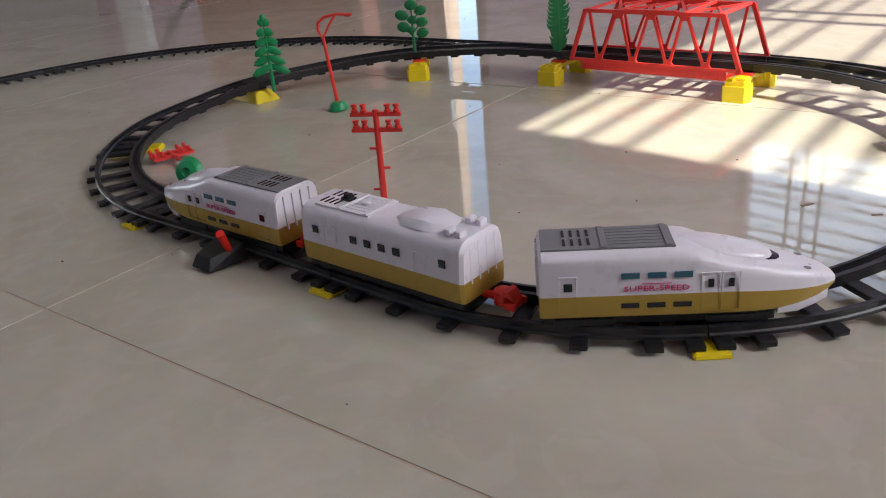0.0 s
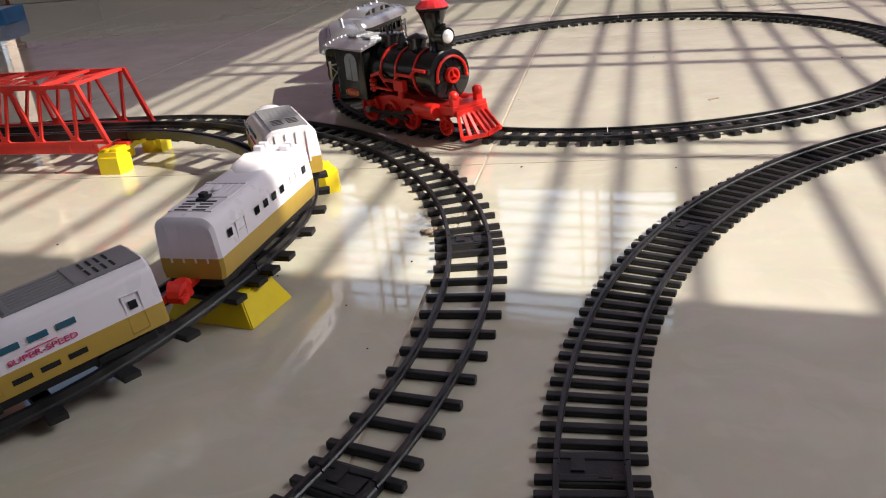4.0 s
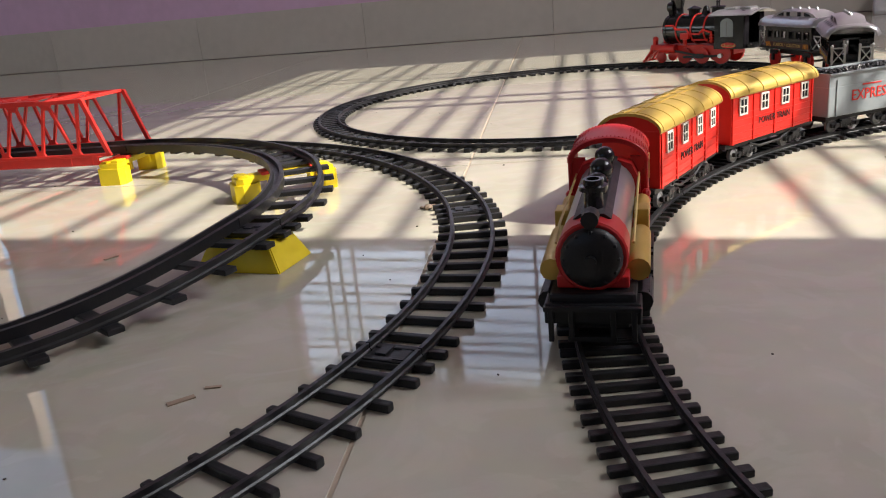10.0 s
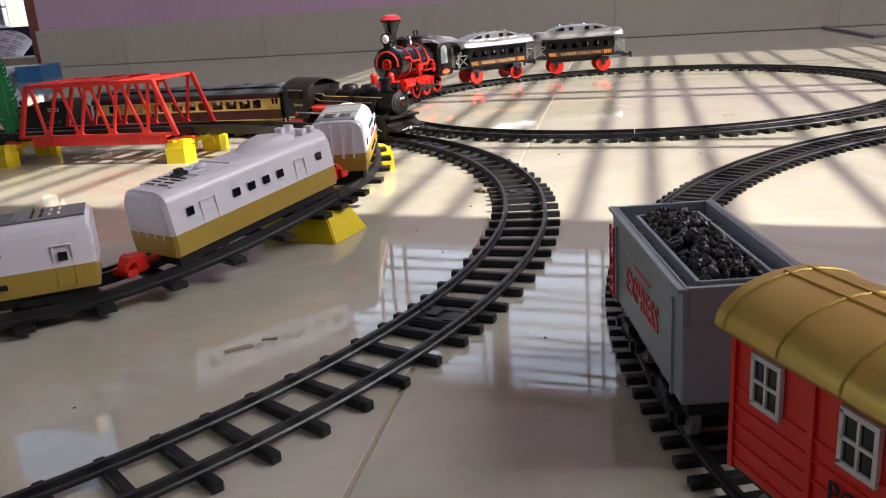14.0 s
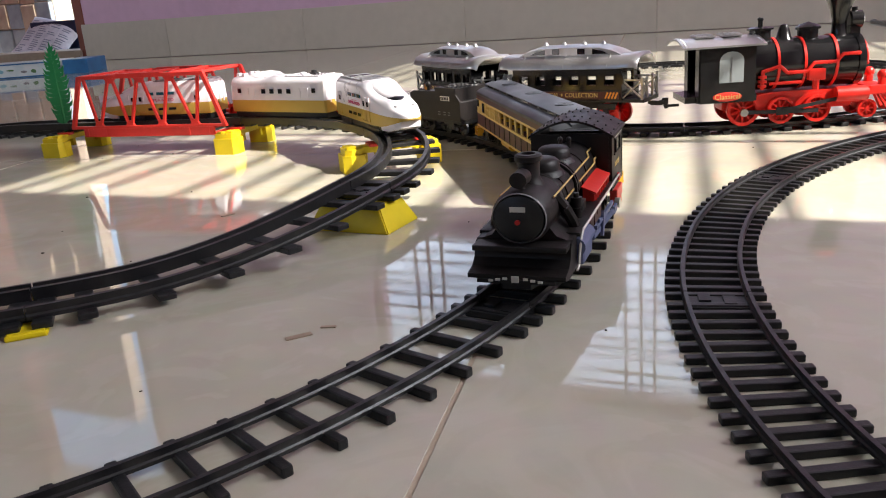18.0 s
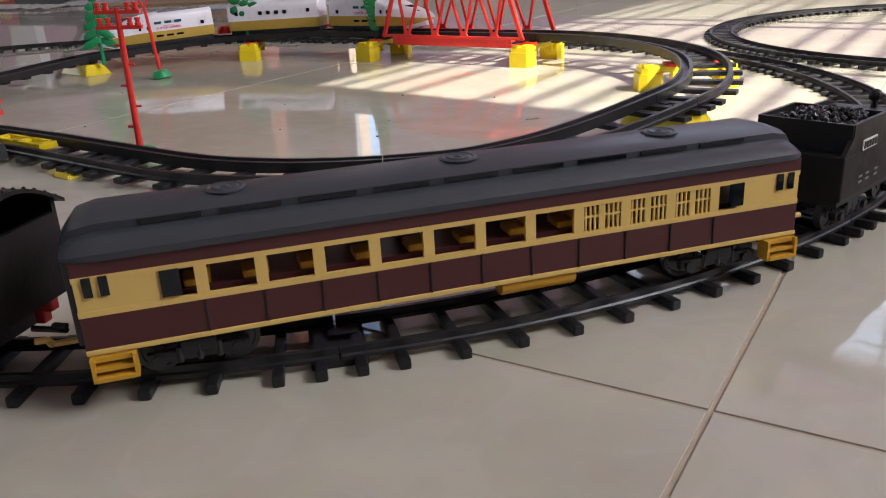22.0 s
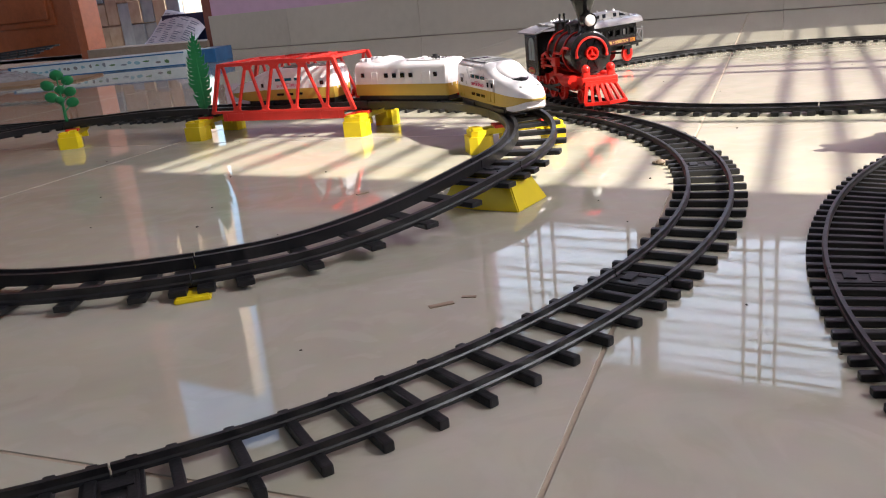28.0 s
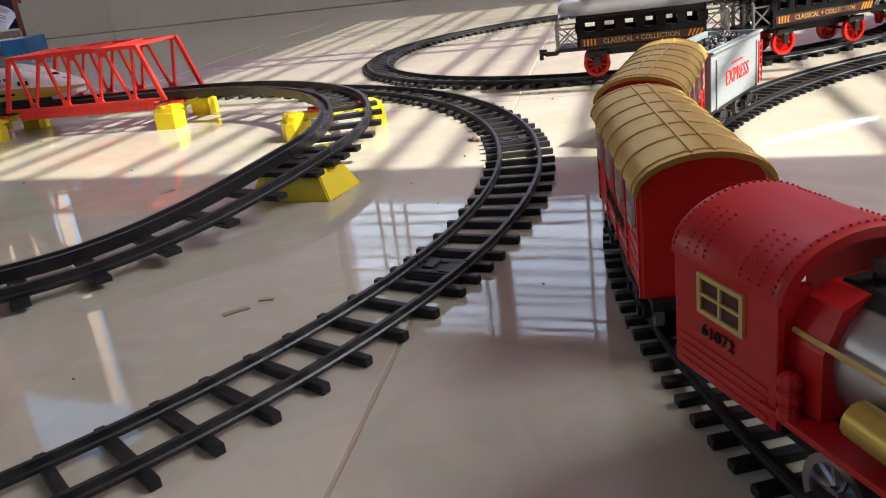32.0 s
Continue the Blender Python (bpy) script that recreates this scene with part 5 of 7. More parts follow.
def red_wagon():
    root = thing("passenger_wagon", "red toy wagon with a gold barrel roof and small white windows", "toy wagon", group="red steam train")
    L, Wd = .118, .0395
    bm = bm_new()
    box(bm, 0, 0, .0310, L, Wd, .034, bev=.0008)
    body = part("body", bm, M_RED, root)
    for s in (-1, 1):
        bm = bm_new()
        for k in range(5):
            box(bm, 0, s * (Wd / 2 + .0002), .0165 + k * .0045, L - .004, .0007, .0006)
        for x in (-.057, -.029, -.001, .029, .057):
            box(bm, x, s * (Wd / 2 + .0004), .0305, .0018, .0010, .033)
        part("planking", bm, M_RED, body)
        for x in (-.044, -.015, .015, .044):
            side_plate("window", x, .0395, .0095, .0110, Wd / 2 + .0004, s, M_WINDOW, body)
            window_frame(x, .0395, .0095, .0110, Wd / 2 + .0008, s, M_PALEPRINT, body)
        words("lettering", "POWER TRAIN", .0068, M_BLACK, body, side_m(0, Wd / 2 + .0009, .0262, s), "black lettering")
    nn2 = 14
    rg = []
    for x in (-L / 2 - .004, L / 2 + .004):
        up = [(x, .0222 * math.cos(math.pi * i / nn2), .0478 + .0105 * math.sin(math.pi * i / nn2)) for i in range(nn2 + 1)]
        dn = [(x, .0212 * math.cos(math.pi * i / nn2), .0466 + .0100 * math.sin(math.pi * i / nn2)) for i in range(nn2, -1, -1)]
        rg.append(up + dn)
    bm = bm_new()
    loft(bm, rg)
    rf = part("roof", bm, M_GOLDMET, root, "gold barrel roof", smooth=True)
    bm = bm_new()
    for k in range(7):
        x = -L / 2 + L * k / 6
        pts = [(x, .0224 * math.cos(math.pi * i / nn2), .0478 + .0106 * math.sin(math.pi * i / nn2)) for i in range(nn2 + 1)]
        pipe(bm, pts, .00032, 4)
    for y in (-.0035, .0035):
        box(bm, 0, y, .0580, L + .004, .0008, .0012)
    pieces("roof_seam", bm, M_GOLDMET, rf)
    bm = bm_new()
    prof = [(.0196 * math.cos(math.pi * i / 12), .0475 + .0094 * math.sin(math.pi * i / 12)) for i in range(13)]
    for e in (-1, 1):
        prism(bm, [(y, z) for y, z in prof], .0016, Matrix.Translation((e * (L / 2 - .001), 0, 0)) @ Matrix(((0, 0, 1, 0), (1, 0, 0, 0), (0, 1, 0, 0), (0, 0, 0, 1))))
    pieces("end_gable", bm, M_RED, body)
    bm = bm_new()
    box(bm, 0, 0, .0125, L + .006, .034, .003)
    for s in (-1, 1):
        pipe(bm, [(-.03, s * .017, .011), (-.015, s * .017, .007), (.015, s * .017, .007), (.03, s * .017, .011)], .0009, 5)
    part("underframe", bm, M_BLACK, root)
    for e in (-1, 1):
        bogie(e * .036, root, r=.0055, gauge=.0265, base=.022, width=.0345, top=.0125, wmat=M_GREY)
        hook(e * (L / 2 + .002), .011, e, root)
    return root


def grey_tender():
    root = thing("coal_tender", "pale grey toy tender with coal and red lettering", "toy tender", group="red steam train")
    L, Wd = .098, .0385
    bm = bm_new()
    box(bm, 0, 0, .0265, L, Wd, .025, bev=.0012)
    body = part("body", bm, M_LIGHTGREY, root)
    for s in (-1, 1):
        bm = bm_new()
        box(bm, 0, s * (Wd / 2 - .0009), .0440, L, .0018, .0110, bev=.0004)
        box(bm, 0, s * (Wd / 2 + .0002), .0488, L + .001, .0030, .0014, bev=.0004)
        part("side_wall", bm, M_LIGHTGREY, body)
        bm = bm_new()
        box(bm, 0, s * .0118, .0432, .078, .0014, .0096, bev=.0003)
        part("hopper_wall", bm, M_LIGHTGREY, body)
        for k in range(8):
            bm = bm_new()
            box(bm, -.0355 + k * .0101, s * .0150, .0420, .0011, .0052, .0064)
            part("hopper_rib", bm, M_LIGHTGREY, body)
        for x in (-.040, .040):
            bm = bm_new()
            box(bm, x, s * (Wd / 2 + .0004), .0290, .0016, .0010, .030)
            part("side_post", bm, M_LIGHTGREY, body)
    for e in (-1, 1):
        bm = bm_new()
        box(bm, e * (L / 2 - .0009), 0, .0440, .0018, Wd - .0036, .0110, bev=.0004)
        part("end_wall", bm, M_LIGHTGREY, body)
        bm = bm_new()
        box(bm, e * .0390, 0, .0432, .0014, .0222, .0096, bev=.0003)
        part("hopper_wall", bm, M_LIGHTGREY, body)
    for s in (-1, 1):
        words("lettering", "EXPRESS", .0125, M_CORAL, body, side_m(0, Wd / 2 + .0003, .0290, s), "red lettering")
        bm = bm_new()
        box(bm, 0, s * (Wd / 2 + .0003), .0372, .022, .0003, .0010)
        part("small_print", bm, M_CORAL, body)
        bm = bm_new()
        for k in range(6):
            box(bm, -.0445, s * (Wd / 2 + .0014), .0180 + k * .0045, .006, .0008, .0008)
        for dx in (-.003, .003):
            box(bm, -.0445 + dx, s * (Wd / 2 + .0014), .0290, .0008, .0008, .028)
        part("ladder", bm, M_CORAL, body, "small red ladder")
    coal_heap("coal", -.038, .038, .0215, .0462, root, 7, 260)
    bm = bm_new()
    box(bm, 0, 0, .0125, L, .034, .003)
    part("underframe", bm, M_BLACK, root)
    for e in (-1, 1):
        bogie(e * .027, root, r=.0060, gauge=.0265, base=.024, width=.0345, top=.0125, wmat=M_GREY)
        hook(e * (L / 2), .011, e, root)
    return root


# --- black and red engine with two black coaches ---
def classical_engine():
    root = thing("steam_locomotive", "black toy steam locomotive with bright red pipes, wheels and cowcatcher", "toy locomotive", group="classical train")
    R, zc = .0225, .0520
    bm = bm_new()
    lathe(bm, [(0, -.016), (R, -.016), (R, .070), (R * 1.04, .070), (R * 1.04, .0755), (R * .96, .0765), (0, .0765)], 30, Matrix.Translation((0, 0, zc)) @ RY90)
    part("boiler", bm, M_GLOSSBLACK, root, smooth=True)
    bm = bm_new()
    for x in (.004, .026, .052):
        lathe(bm, [(R * 1.0, -.0011), (R * 1.05, -.0011), (R * 1.05, .0011), (R * 1.0, .0011)], 30, Matrix.Translation((x, 0, zc)) @ RY90)
    pieces("boiler_band", bm, M_RED, root, "red boiler band", smooth=True)
    arc = [math.radians(-8 + 196 * i / 20) for i in range(21)]
    bm = bm_new()
    pipe(bm, [(.0785, .0172 * math.cos(q), zc + .0172 * math.sin(q)) for q in arc], .0013, 8)
    for q in (arc[0], arc[-1]):
        ball(bm, (.0785, .0172 * math.cos(q), zc + .0172 * math.sin(q)), .0019, 8, 6)
    part("door_rail", bm, M_RED, root, "red curved rail on the smokebox door", smooth=True)
    for i in range(8):
        q = math.pi * (i + .5) / 4
        bm = bm_new()
        bar(bm, (.0768, .0075 * math.cos(q), zc + .0075 * math.sin(q)), (.0768, .0185 * math.cos(q), zc + .0185 * math.sin(q)), .0008, .0008)
        part("door_rib", bm, M_GLOSSBLACK, root)
    bm = bm_new()
    lathe(bm, [(.0050, .0770), (.0050, .0805), (.0056, .0812), (.0068, .0812), (.0073, .0805), (.0073, .0770)], 24, Matrix.Translation((0, 0, zc)) @ RY90)
    rod(bm, (.077, 0, zc), (.0815, 0, zc), .0017, seg=10)
    for a in (90, 210, 330):
        q = math.radians(a)
        bar(bm, (.0795, 0, zc), (.0795, .006 * math.cos(q), zc + .006 * math.sin(q)), .0014, .0014)
    part("door_handle", bm, M_RED, root, "red round door handle")
    # stack with a red lens on top
    bm = bm_new()
    lathe(bm, [(.0085, 0), (.0062, .004), (.0058, .014), (.0080, .024), (.0125, .036), (.0145, .038), (.0145, .0395), (.0115, .041), (0, .041)], 20, Matrix.Translation((.060, 0, zc + R - .003)))
    part("chimney", bm, M_GLOSSBLACK, root, "black flared smoke stack", smooth=True)
    bm = bm_new()
    lathe(bm, [(.0148, 0), (.0150, .0012), (.0095, .0062), (.0060, .0072), (0, .0072)], 12, Matrix.Translation((.060, 0, zc + R + .037)))
    part("red_lens", bm, M_REDGLASS, root, "clear red cap on the stack")
    bm = bm_new()
    lathe(bm, [(.0085, 0), (.0085, .009), (.0105, .0095), (.0105, .0115), (.0070, .0135), (.0025, .0150), (0, .0160)], 16, Matrix.Translation((.034, 0, zc + R - .003)))
    lathe(bm, [(.0095, 0), (.0062, .004), (.0045, .011), (.0028, .0145), (0, .0155)], 16, Matrix.Translation((.014, 0, zc + R - .003)))
    lathe(bm, [(.0088, 0), (.0088, .011), (.0110, .0115), (.0110, .0130), (.0085, .0140), (0, .0145)], 16, Matrix.Translation((-.006, 0, zc + R - .003)))
    for y in (-.0025, .0030):
        rod(bm, (-.006, y, zc + R + .011), (-.006, y, zc + R + .0175), .0012)
        ball(bm, (-.006, y, zc + R + .0175), .0018, 8, 6)
    part("dome", bm, M_GLOSSBLACK, root, smooth=True)
    bm = bm_new()
    rod(bm, (.068, 0, zc + R + .012), (.0775, 0, zc + R + .012), .0080, seg=16)
    box(bm, .072, 0, zc + R + .003, .008, .010, .010)
    rod(bm, (.072, 0, zc + R + .019), (.072, 0, zc + R + .023), .0026, seg=8)
    hl = part("headlamp", bm, M_GLOSSBLACK, root, smooth=True)
    bm = bm_new()
    ball(bm, (.0772, 0, zc + R + .012), .0062, 14, 10, (.5, 1, 1))
    part("lens", bm, M_CLEAR, hl, "clear headlamp lens", smooth=True)
    for s in (-1, 1):
        # red pipework
        bm = bm_new()
        pipe(bm, [(-.010, s * .0235, zc - .020), (-.010, s * .0245, zc - .004), (.004, s * .0250, zc + .000), (.010, s * .0255, zc - .006), (.026, s * .0255, zc - .006), (.032, s * .0250, zc + .001), (.050, s * .0250, zc + .001), (.056, s * .0235, zc + .007), (.070, s * .0235, zc + .007)], .0016, 6)
        pipe(bm, [(-.004, s * .0245, zc - .015), (.022, s * .0255, zc - .015)], .0014, 6)
        box(bm, .034, s * .0250, zc - .009, .014, .006, .010, bev=.001)
        rod(bm, (.034, s * .0250, zc - .014), (.034, s * .0250, zc - .022), .0030)
        for z in (-.018, -.014, -.010):
            rod(bm, (-.010, s * .0235, zc + z), (-.010, s * .0235, zc + z + .0024), .0036, seg=10)
        part("pipework", bm, M_RED, root, "bright red pipes along the boiler", smooth=True)
        # chassis side and wheels
        bm = bm_new()
        prism(bm, [(-.030, .0120), (.066, .0120), (.070, .0180), (.070, .0270), (.030, .0285), (.010, .0290), (-.030, .0240)], .004, Matrix.Translation((0, s * .0150, 0)) @ RX90)
        part("side_frame", bm, M_RED, root)
        for x, r in ((-.024, .0150), (.008, .0125), (.038, .0125)):
            w = wheel(x, s * .0190, r, r, .0040, M_RED, root, spokes=10, name="driving_wheel")
        for a, b, y, h in (((-.024, .0125), (.038, .0105), .0232, .0034), ((.008, .0125), (.058, .0210), .0245, .0030), ((.003, .0120), (.013, .0120), .0240, .007)):
            bm = bm_new()
            bar(bm, (a[0], s * y, a[1]), (b[0], s * y, b[1]), .0018, h)
            part("coupling_rod", bm, M_BLACK, root)
        bm = bm_new()
        rod(bm, (-.024, s * .0215, .0125), (-.024, s * .0250, .0125), .0034, seg=12)
        part("hub_screw", bm, M_STEEL, root)
        bm = bm_new()
        rod(bm, (.052, s * .0215, .0235), (.078, s * .0215, .0235), .0068, seg=16)
        part("cylinder", bm, M_RED, root, smooth=True)
        wheel(.082, s * .0150, .0085, .0085, .0035, M_RED, root, spokes=8)
        bm = bm_new()
        box(bm, .094, s * .0140, .0300, .006, .008, .012, bev=.002)
        ball(bm, (.094, s * .0140, .0375), .0048, 10, 8)
        part("buffer_post", bm, M_RED, root, smooth=True)
        # cab side with arched window
        bm = bm_new()
        box(bm, -.040, s * .0270, .0480, .046, .0024, .050, bev=.0008)
        cs = part("cab_side", bm, M_GLOSSBLACK, root)
        side_plate("window", -.037, .0545, .0200, .0270, .0284, s, M_LIGHTGREY, cs, arch=True, label="pale grey arched window")
        bm = bm_new()
        box(bm, -.037, s * .0290, .0520, .0008, .0006, .022)
        part("window_bar", bm, M_GREY, cs)
        bm = bm_new()
        ball(bm, (-.040, s * .0285, .0285), .0042, 20, 8, (2.9, .12, 1))
        pl = part("name_plate", bm, M_CORAL, cs, "oval red name plate with a gold rim", smooth=True)
        words("lettering", "Classical", .0064, M_GOLDPRINT, pl, side_m(-.040, .0292, .0285, s))
    bm = bm_new()
    box(bm, -.0175, 0, .050, .0024, .052, .048)
    box(bm, -.040, 0, .0265, .050, .052, .0060)
    box(bm, -.068, 0, .0265, .012, .046, .0055)
    for y in (-.020, .020):
        box(bm, -.0625, y, .049, .0020, .012, .044)
    part("cab_front", bm, M_GLOSSBLACK, root)
    bm = bm_new()
    nn2 = 12
    rg = []
    for x in (-.078, -.010):
        up = [(x, -.033 + .066 * i / nn2, .0735 + .0062 * math.cos((i / nn2 - .5) * math.pi)) for i in range(nn2 + 1)]
        rg.append(up + [(a, b, c - .0016) for a, b, c in up[::-1]])
    loft(bm, rg)
    rf = part("cab_roof", bm, M_SILVER, root, "silver cab roof with rivets", smooth=True)
    bm = bm_new()
    for x in (-.075, -.013):
        for i in range(13):
            y = -.030 + .06 * i / 12
            ball(bm, (x, y, .0737 + .0062 * math.cos(y / .066 * math.pi)), .0009, 6, 4)
    for x in (-.055, -.032):
        box(bm, x, 0, .0806, .016, .022, .0022, bev=.0006)
        for i in range(4):
            box(bm, x - .006 + i * .004, 0, .0820, .0014, .018, .0010)
    part("roof_hatch", bm, M_SILVER, rf)
    bm = bm_new()
    box(bm, .020, 0, .0210, .120, .026, .014, bev=.001)
    box(bm, .090, 0, .0250, .018, .040, .008, bev=.001)
    part("red_frame", bm, M_RED, root)
    bm = bm_new()
    top, bot = .0225, .0030
    for i in range(7):
        y = -.018 + .006 * i
        bar(bm, (.099, y * .85, top), (.118 - abs(i - 3) * .0025, y * 1.25, bot), .0028, .0028)
    bar(bm, (.1105, -.0235, bot), (.118, 0, bot), .003, .0035)
    bar(bm, (.1105, .0235, bot), (.118, 0, bot), .003, .0035)
    bar(bm, (.099, -.018, top), (.099, .018, top), .005, .005)
    pieces("cowcatcher_bar", bm, M_RED, root, "red cowcatcher")
    hook(-.074, .020, -1, root)
    return root


def classical_coach():
    root = thing("passenger_coach", "black toy passenger coach with a silver clerestory roof and red wheels", "toy coach", group="classical train")
    L, Wd = .128, .047
    bm = bm_new()
    box(bm, 0, 0, .0325, L, Wd, .0105, bev=.0006)
    box(bm, 0, 0, .0585, L, Wd, .0055, bev=.0004)
    body = part("body", bm, M_GLOSSBLACK, root)
    n = 6
    for s in (-1, 1):
        bm = bm_new()
        for i in range(n + 1):
            box(bm, -L / 2 + .0035 + (L - .007) * i / n, s * (Wd / 2 - .0013), .0470, .0098, .0022, .0092)
        box(bm, 0, s * (Wd / 2 - .0014), .0402, L - .0006, .0024, .0052)
        box(bm, 0, s * (Wd / 2 - .0014), .0538, L - .0006, .0024, .0052)
        part("window_wall", bm, M_GLOSSBLACK, body)
        for i in range(n):
            window_x = -L / 2 + .0035 + (L - .007) * (i + .5) / n
            bm = bm_new()
            for dx, dz, sx, sz in ((0, .0052, .0122, .0008), (0, -.0052, .0122, .0008), (.006, 0, .0008, .0104), (-.006, 0, .0008, .0104)):
                box(bm, window_x + dx, s * (Wd / 2 + .0002), .0470 + dz, sx, .0008, sz)
            part("window_frame", bm, M_GLOSSBLACK, body)
        bm = bm_new()
        box(bm, 0, s * (Wd / 2 + .0003), .0330, L - .006, .0006, .0072)
        bd = part("name_band", bm, M_MAROON, body, "dark red band with gold lettering and orange stripes")
        words("lettering", "CLASSICAL + COLLECTION", .0062, M_GOLDPRINT, bd, side_m(0, Wd / 2 + .0007, .0330, s))
        bm = bm_new()
        for e in (-1, 1):
            for i in range(4):
                bar(bm, (e * .046 + (i * .0036 if e > 0 else -i * .0036), s * (Wd / 2 + .0007), .0300), (e * .0475 + (i * .0036 if e > 0 else -i * .0036) + .0015, s * (Wd / 2 + .0007), .0360), .0004, .0016)
        pieces("stripe", bm, M_ORANGE, bd)
    bm = bm_new()
    box(bm, 0, 0, .0275, L + .046, .040, .0035)
    box(bm, 0, 0, .0225, L * .7, .020, .008)
    part("underframe", bm, M_BLACK, root)
    for e in (-1, 1):
        bm = bm_new()
        for y in (-.0155, .0155):
            box(bm, e * (L / 2 - .0012), y, .0470, .0024, .014, .0240)
        box(bm, e * (L / 2 - .0012), 0, .0570, .0024, Wd, .0060)
        part("end_wall", bm, M_GLOSSBLACK, body)
        # railings round the end platform
        x1 = e * (L / 2 + .021)
        for y in (-.0205, -.0075, .0075, .0205):
            bm = bm_new()
            box(bm, x1, y, .0385, .0022, .0022, .0200)
            ball(bm, (x1, y, .0495), .0016, 8, 6)
            part("railing_post", bm, M_SILVER, root)
        for pa, pb in ((((x1, -.0205), (x1, -.0075))), ((x1, .0075), (x1, .0205)), ((e * L / 2, -.0205), (x1, -.0205)), ((e * L / 2, .0205), (x1, .0205))):
            for za, zb, w in ((.0470, .0470, .0015), (.0300, .0465, .0012), (.0465, .0300, .0012)):
                bm = bm_new()
                bar(bm, (*pa, za), (*pb, zb), w, w)
                part("railing_bar", bm, M_SILVER, root)
        for s in (-1, 1):
            wheel(e * .045, s * .0165, .0125, .0125, .0040, M_RED, root, spokes=9)
        bm = bm_new()
        for s in (-1, 1):
            box(bm, e * .045, s * .0185, .0215, .020, .003, .0060, bev=.001)
            box(bm, e * .045, s * .0200, .0150, .0060, .003, .0100, bev=.001)
        rod(bm, (e * .045, -.0165, .0125), (e * .045, .0165, .0125), .0015)
        part("axle_box", bm, M_BLACK, root)
        hook(e * (L / 2 + .022), .0220, e, root)
        bm = bm_new()
        bar(bm, (e * (L / 2 + .020), 0, .0235), (e * (L / 2 + .040), 0, .0235), .004, .003)
        rod(bm, (e * (L / 2 + .039), 0, .018), (e * (L / 2 + .039), 0, .028), .0022, seg=8)
        part("drawbar", bm, M_BLACK, root)
    # roof: swept up to the ends, with a raised lantern
    prof = lambda k: [(-.0300 * k, .0600), (-.0265 * k, .0660), (-.0180 * k, .0700), (0, .0712), (.0180 * k, .0700), (.0265 * k, .0660), (.0300 * k, .0600)]
    bm = bm_new()
    rg = []
    for x, k, dz in ((-.0815, .84, -.0012), (-.078, .93, .0008), (-.072, .98, .0008), (-.062, 1, .0002), (-.050, 1, 0), (.050, 1, 0), (.062, 1, .0002), (.072, .98, .0008), (.078, .93, .0008), (.0815, .84, -.0012)):
        up = [(x, y, z + dz) for y, z in prof(k)]
        rg.append(up + [(a, b, c - .0015) for a, b, c in up[::-1]])
    loft(bm, rg)
    rf = part("roof", bm, M_SILVER, root, "silver painted roof", smooth=True)
    bm = bm_new()
    for s in (-1, 1):
        for i in range(5):
            x = -.050 + .025 * i
            bar(bm, (x, s * .0302, .0606), (x, s * .0182, .0712), .0008, .0010)
    pieces("roof_seam", bm, M_SILVER, rf)
    bm = bm_new()
    rg = []
    for x, t in ((-.060, .0005), (-.050, .0060), (-.036, .0098), (0, .0105), (.036, .0098), (.050, .0060), (.060, .0005)):
        rg.append([(x, -.0150, .0695), (x, -.0150, .0700 + t * .75), (x, -.008, .0700 + t * .95), (x, 0, .0700 + t), (x, .008, .0700 + t * .95), (x, .0150, .0700 + t * .75), (x, .0150, .0695)])
    loft(bm, rg)
    ln = part("lantern", bm, M_SILVER, rf, smooth=True)
    for s in (-1, 1):
        for x in (-.015, .015):
            side_plate("lantern_window", x, .0742, .0085, .0055, .0151, s, M_WINDOW, ln)
        for e in (-1, 1):
            bm = bm_new()
            prism(bm, [(e * .028, .0715), (e * .046, .0715), (e * .040, .0742), (e * .028, .0765)], .0006, Matrix.Translation((0, s * .0151, 0)) @ RX90)
            part("lantern_window", bm, M_WINDOW, ln)
    bm = bm_new()
    for x in (-.034, -.012, .012, .034):
        lathe(bm, [(.0030, 0), (.0026, .0015), (.0012, .0028), (0, .0040)], 10, Matrix.Translation((x, 0, .0795)))
    part("roof_knob", bm, M_SILVER, rf, smooth=True)
    return root


# ---- things round the tracks ----
def frame_at(loop, s, z=None):
    """x outwards across the track, y along it."""
    o = loop.out(s)
    p = loop.at(s)
    return Matrix.Translation((p.x, p.y, p.z if z is None else z)) @ Matrix.Rotation(math.atan2(o.y, o.x), 4, 'Z')


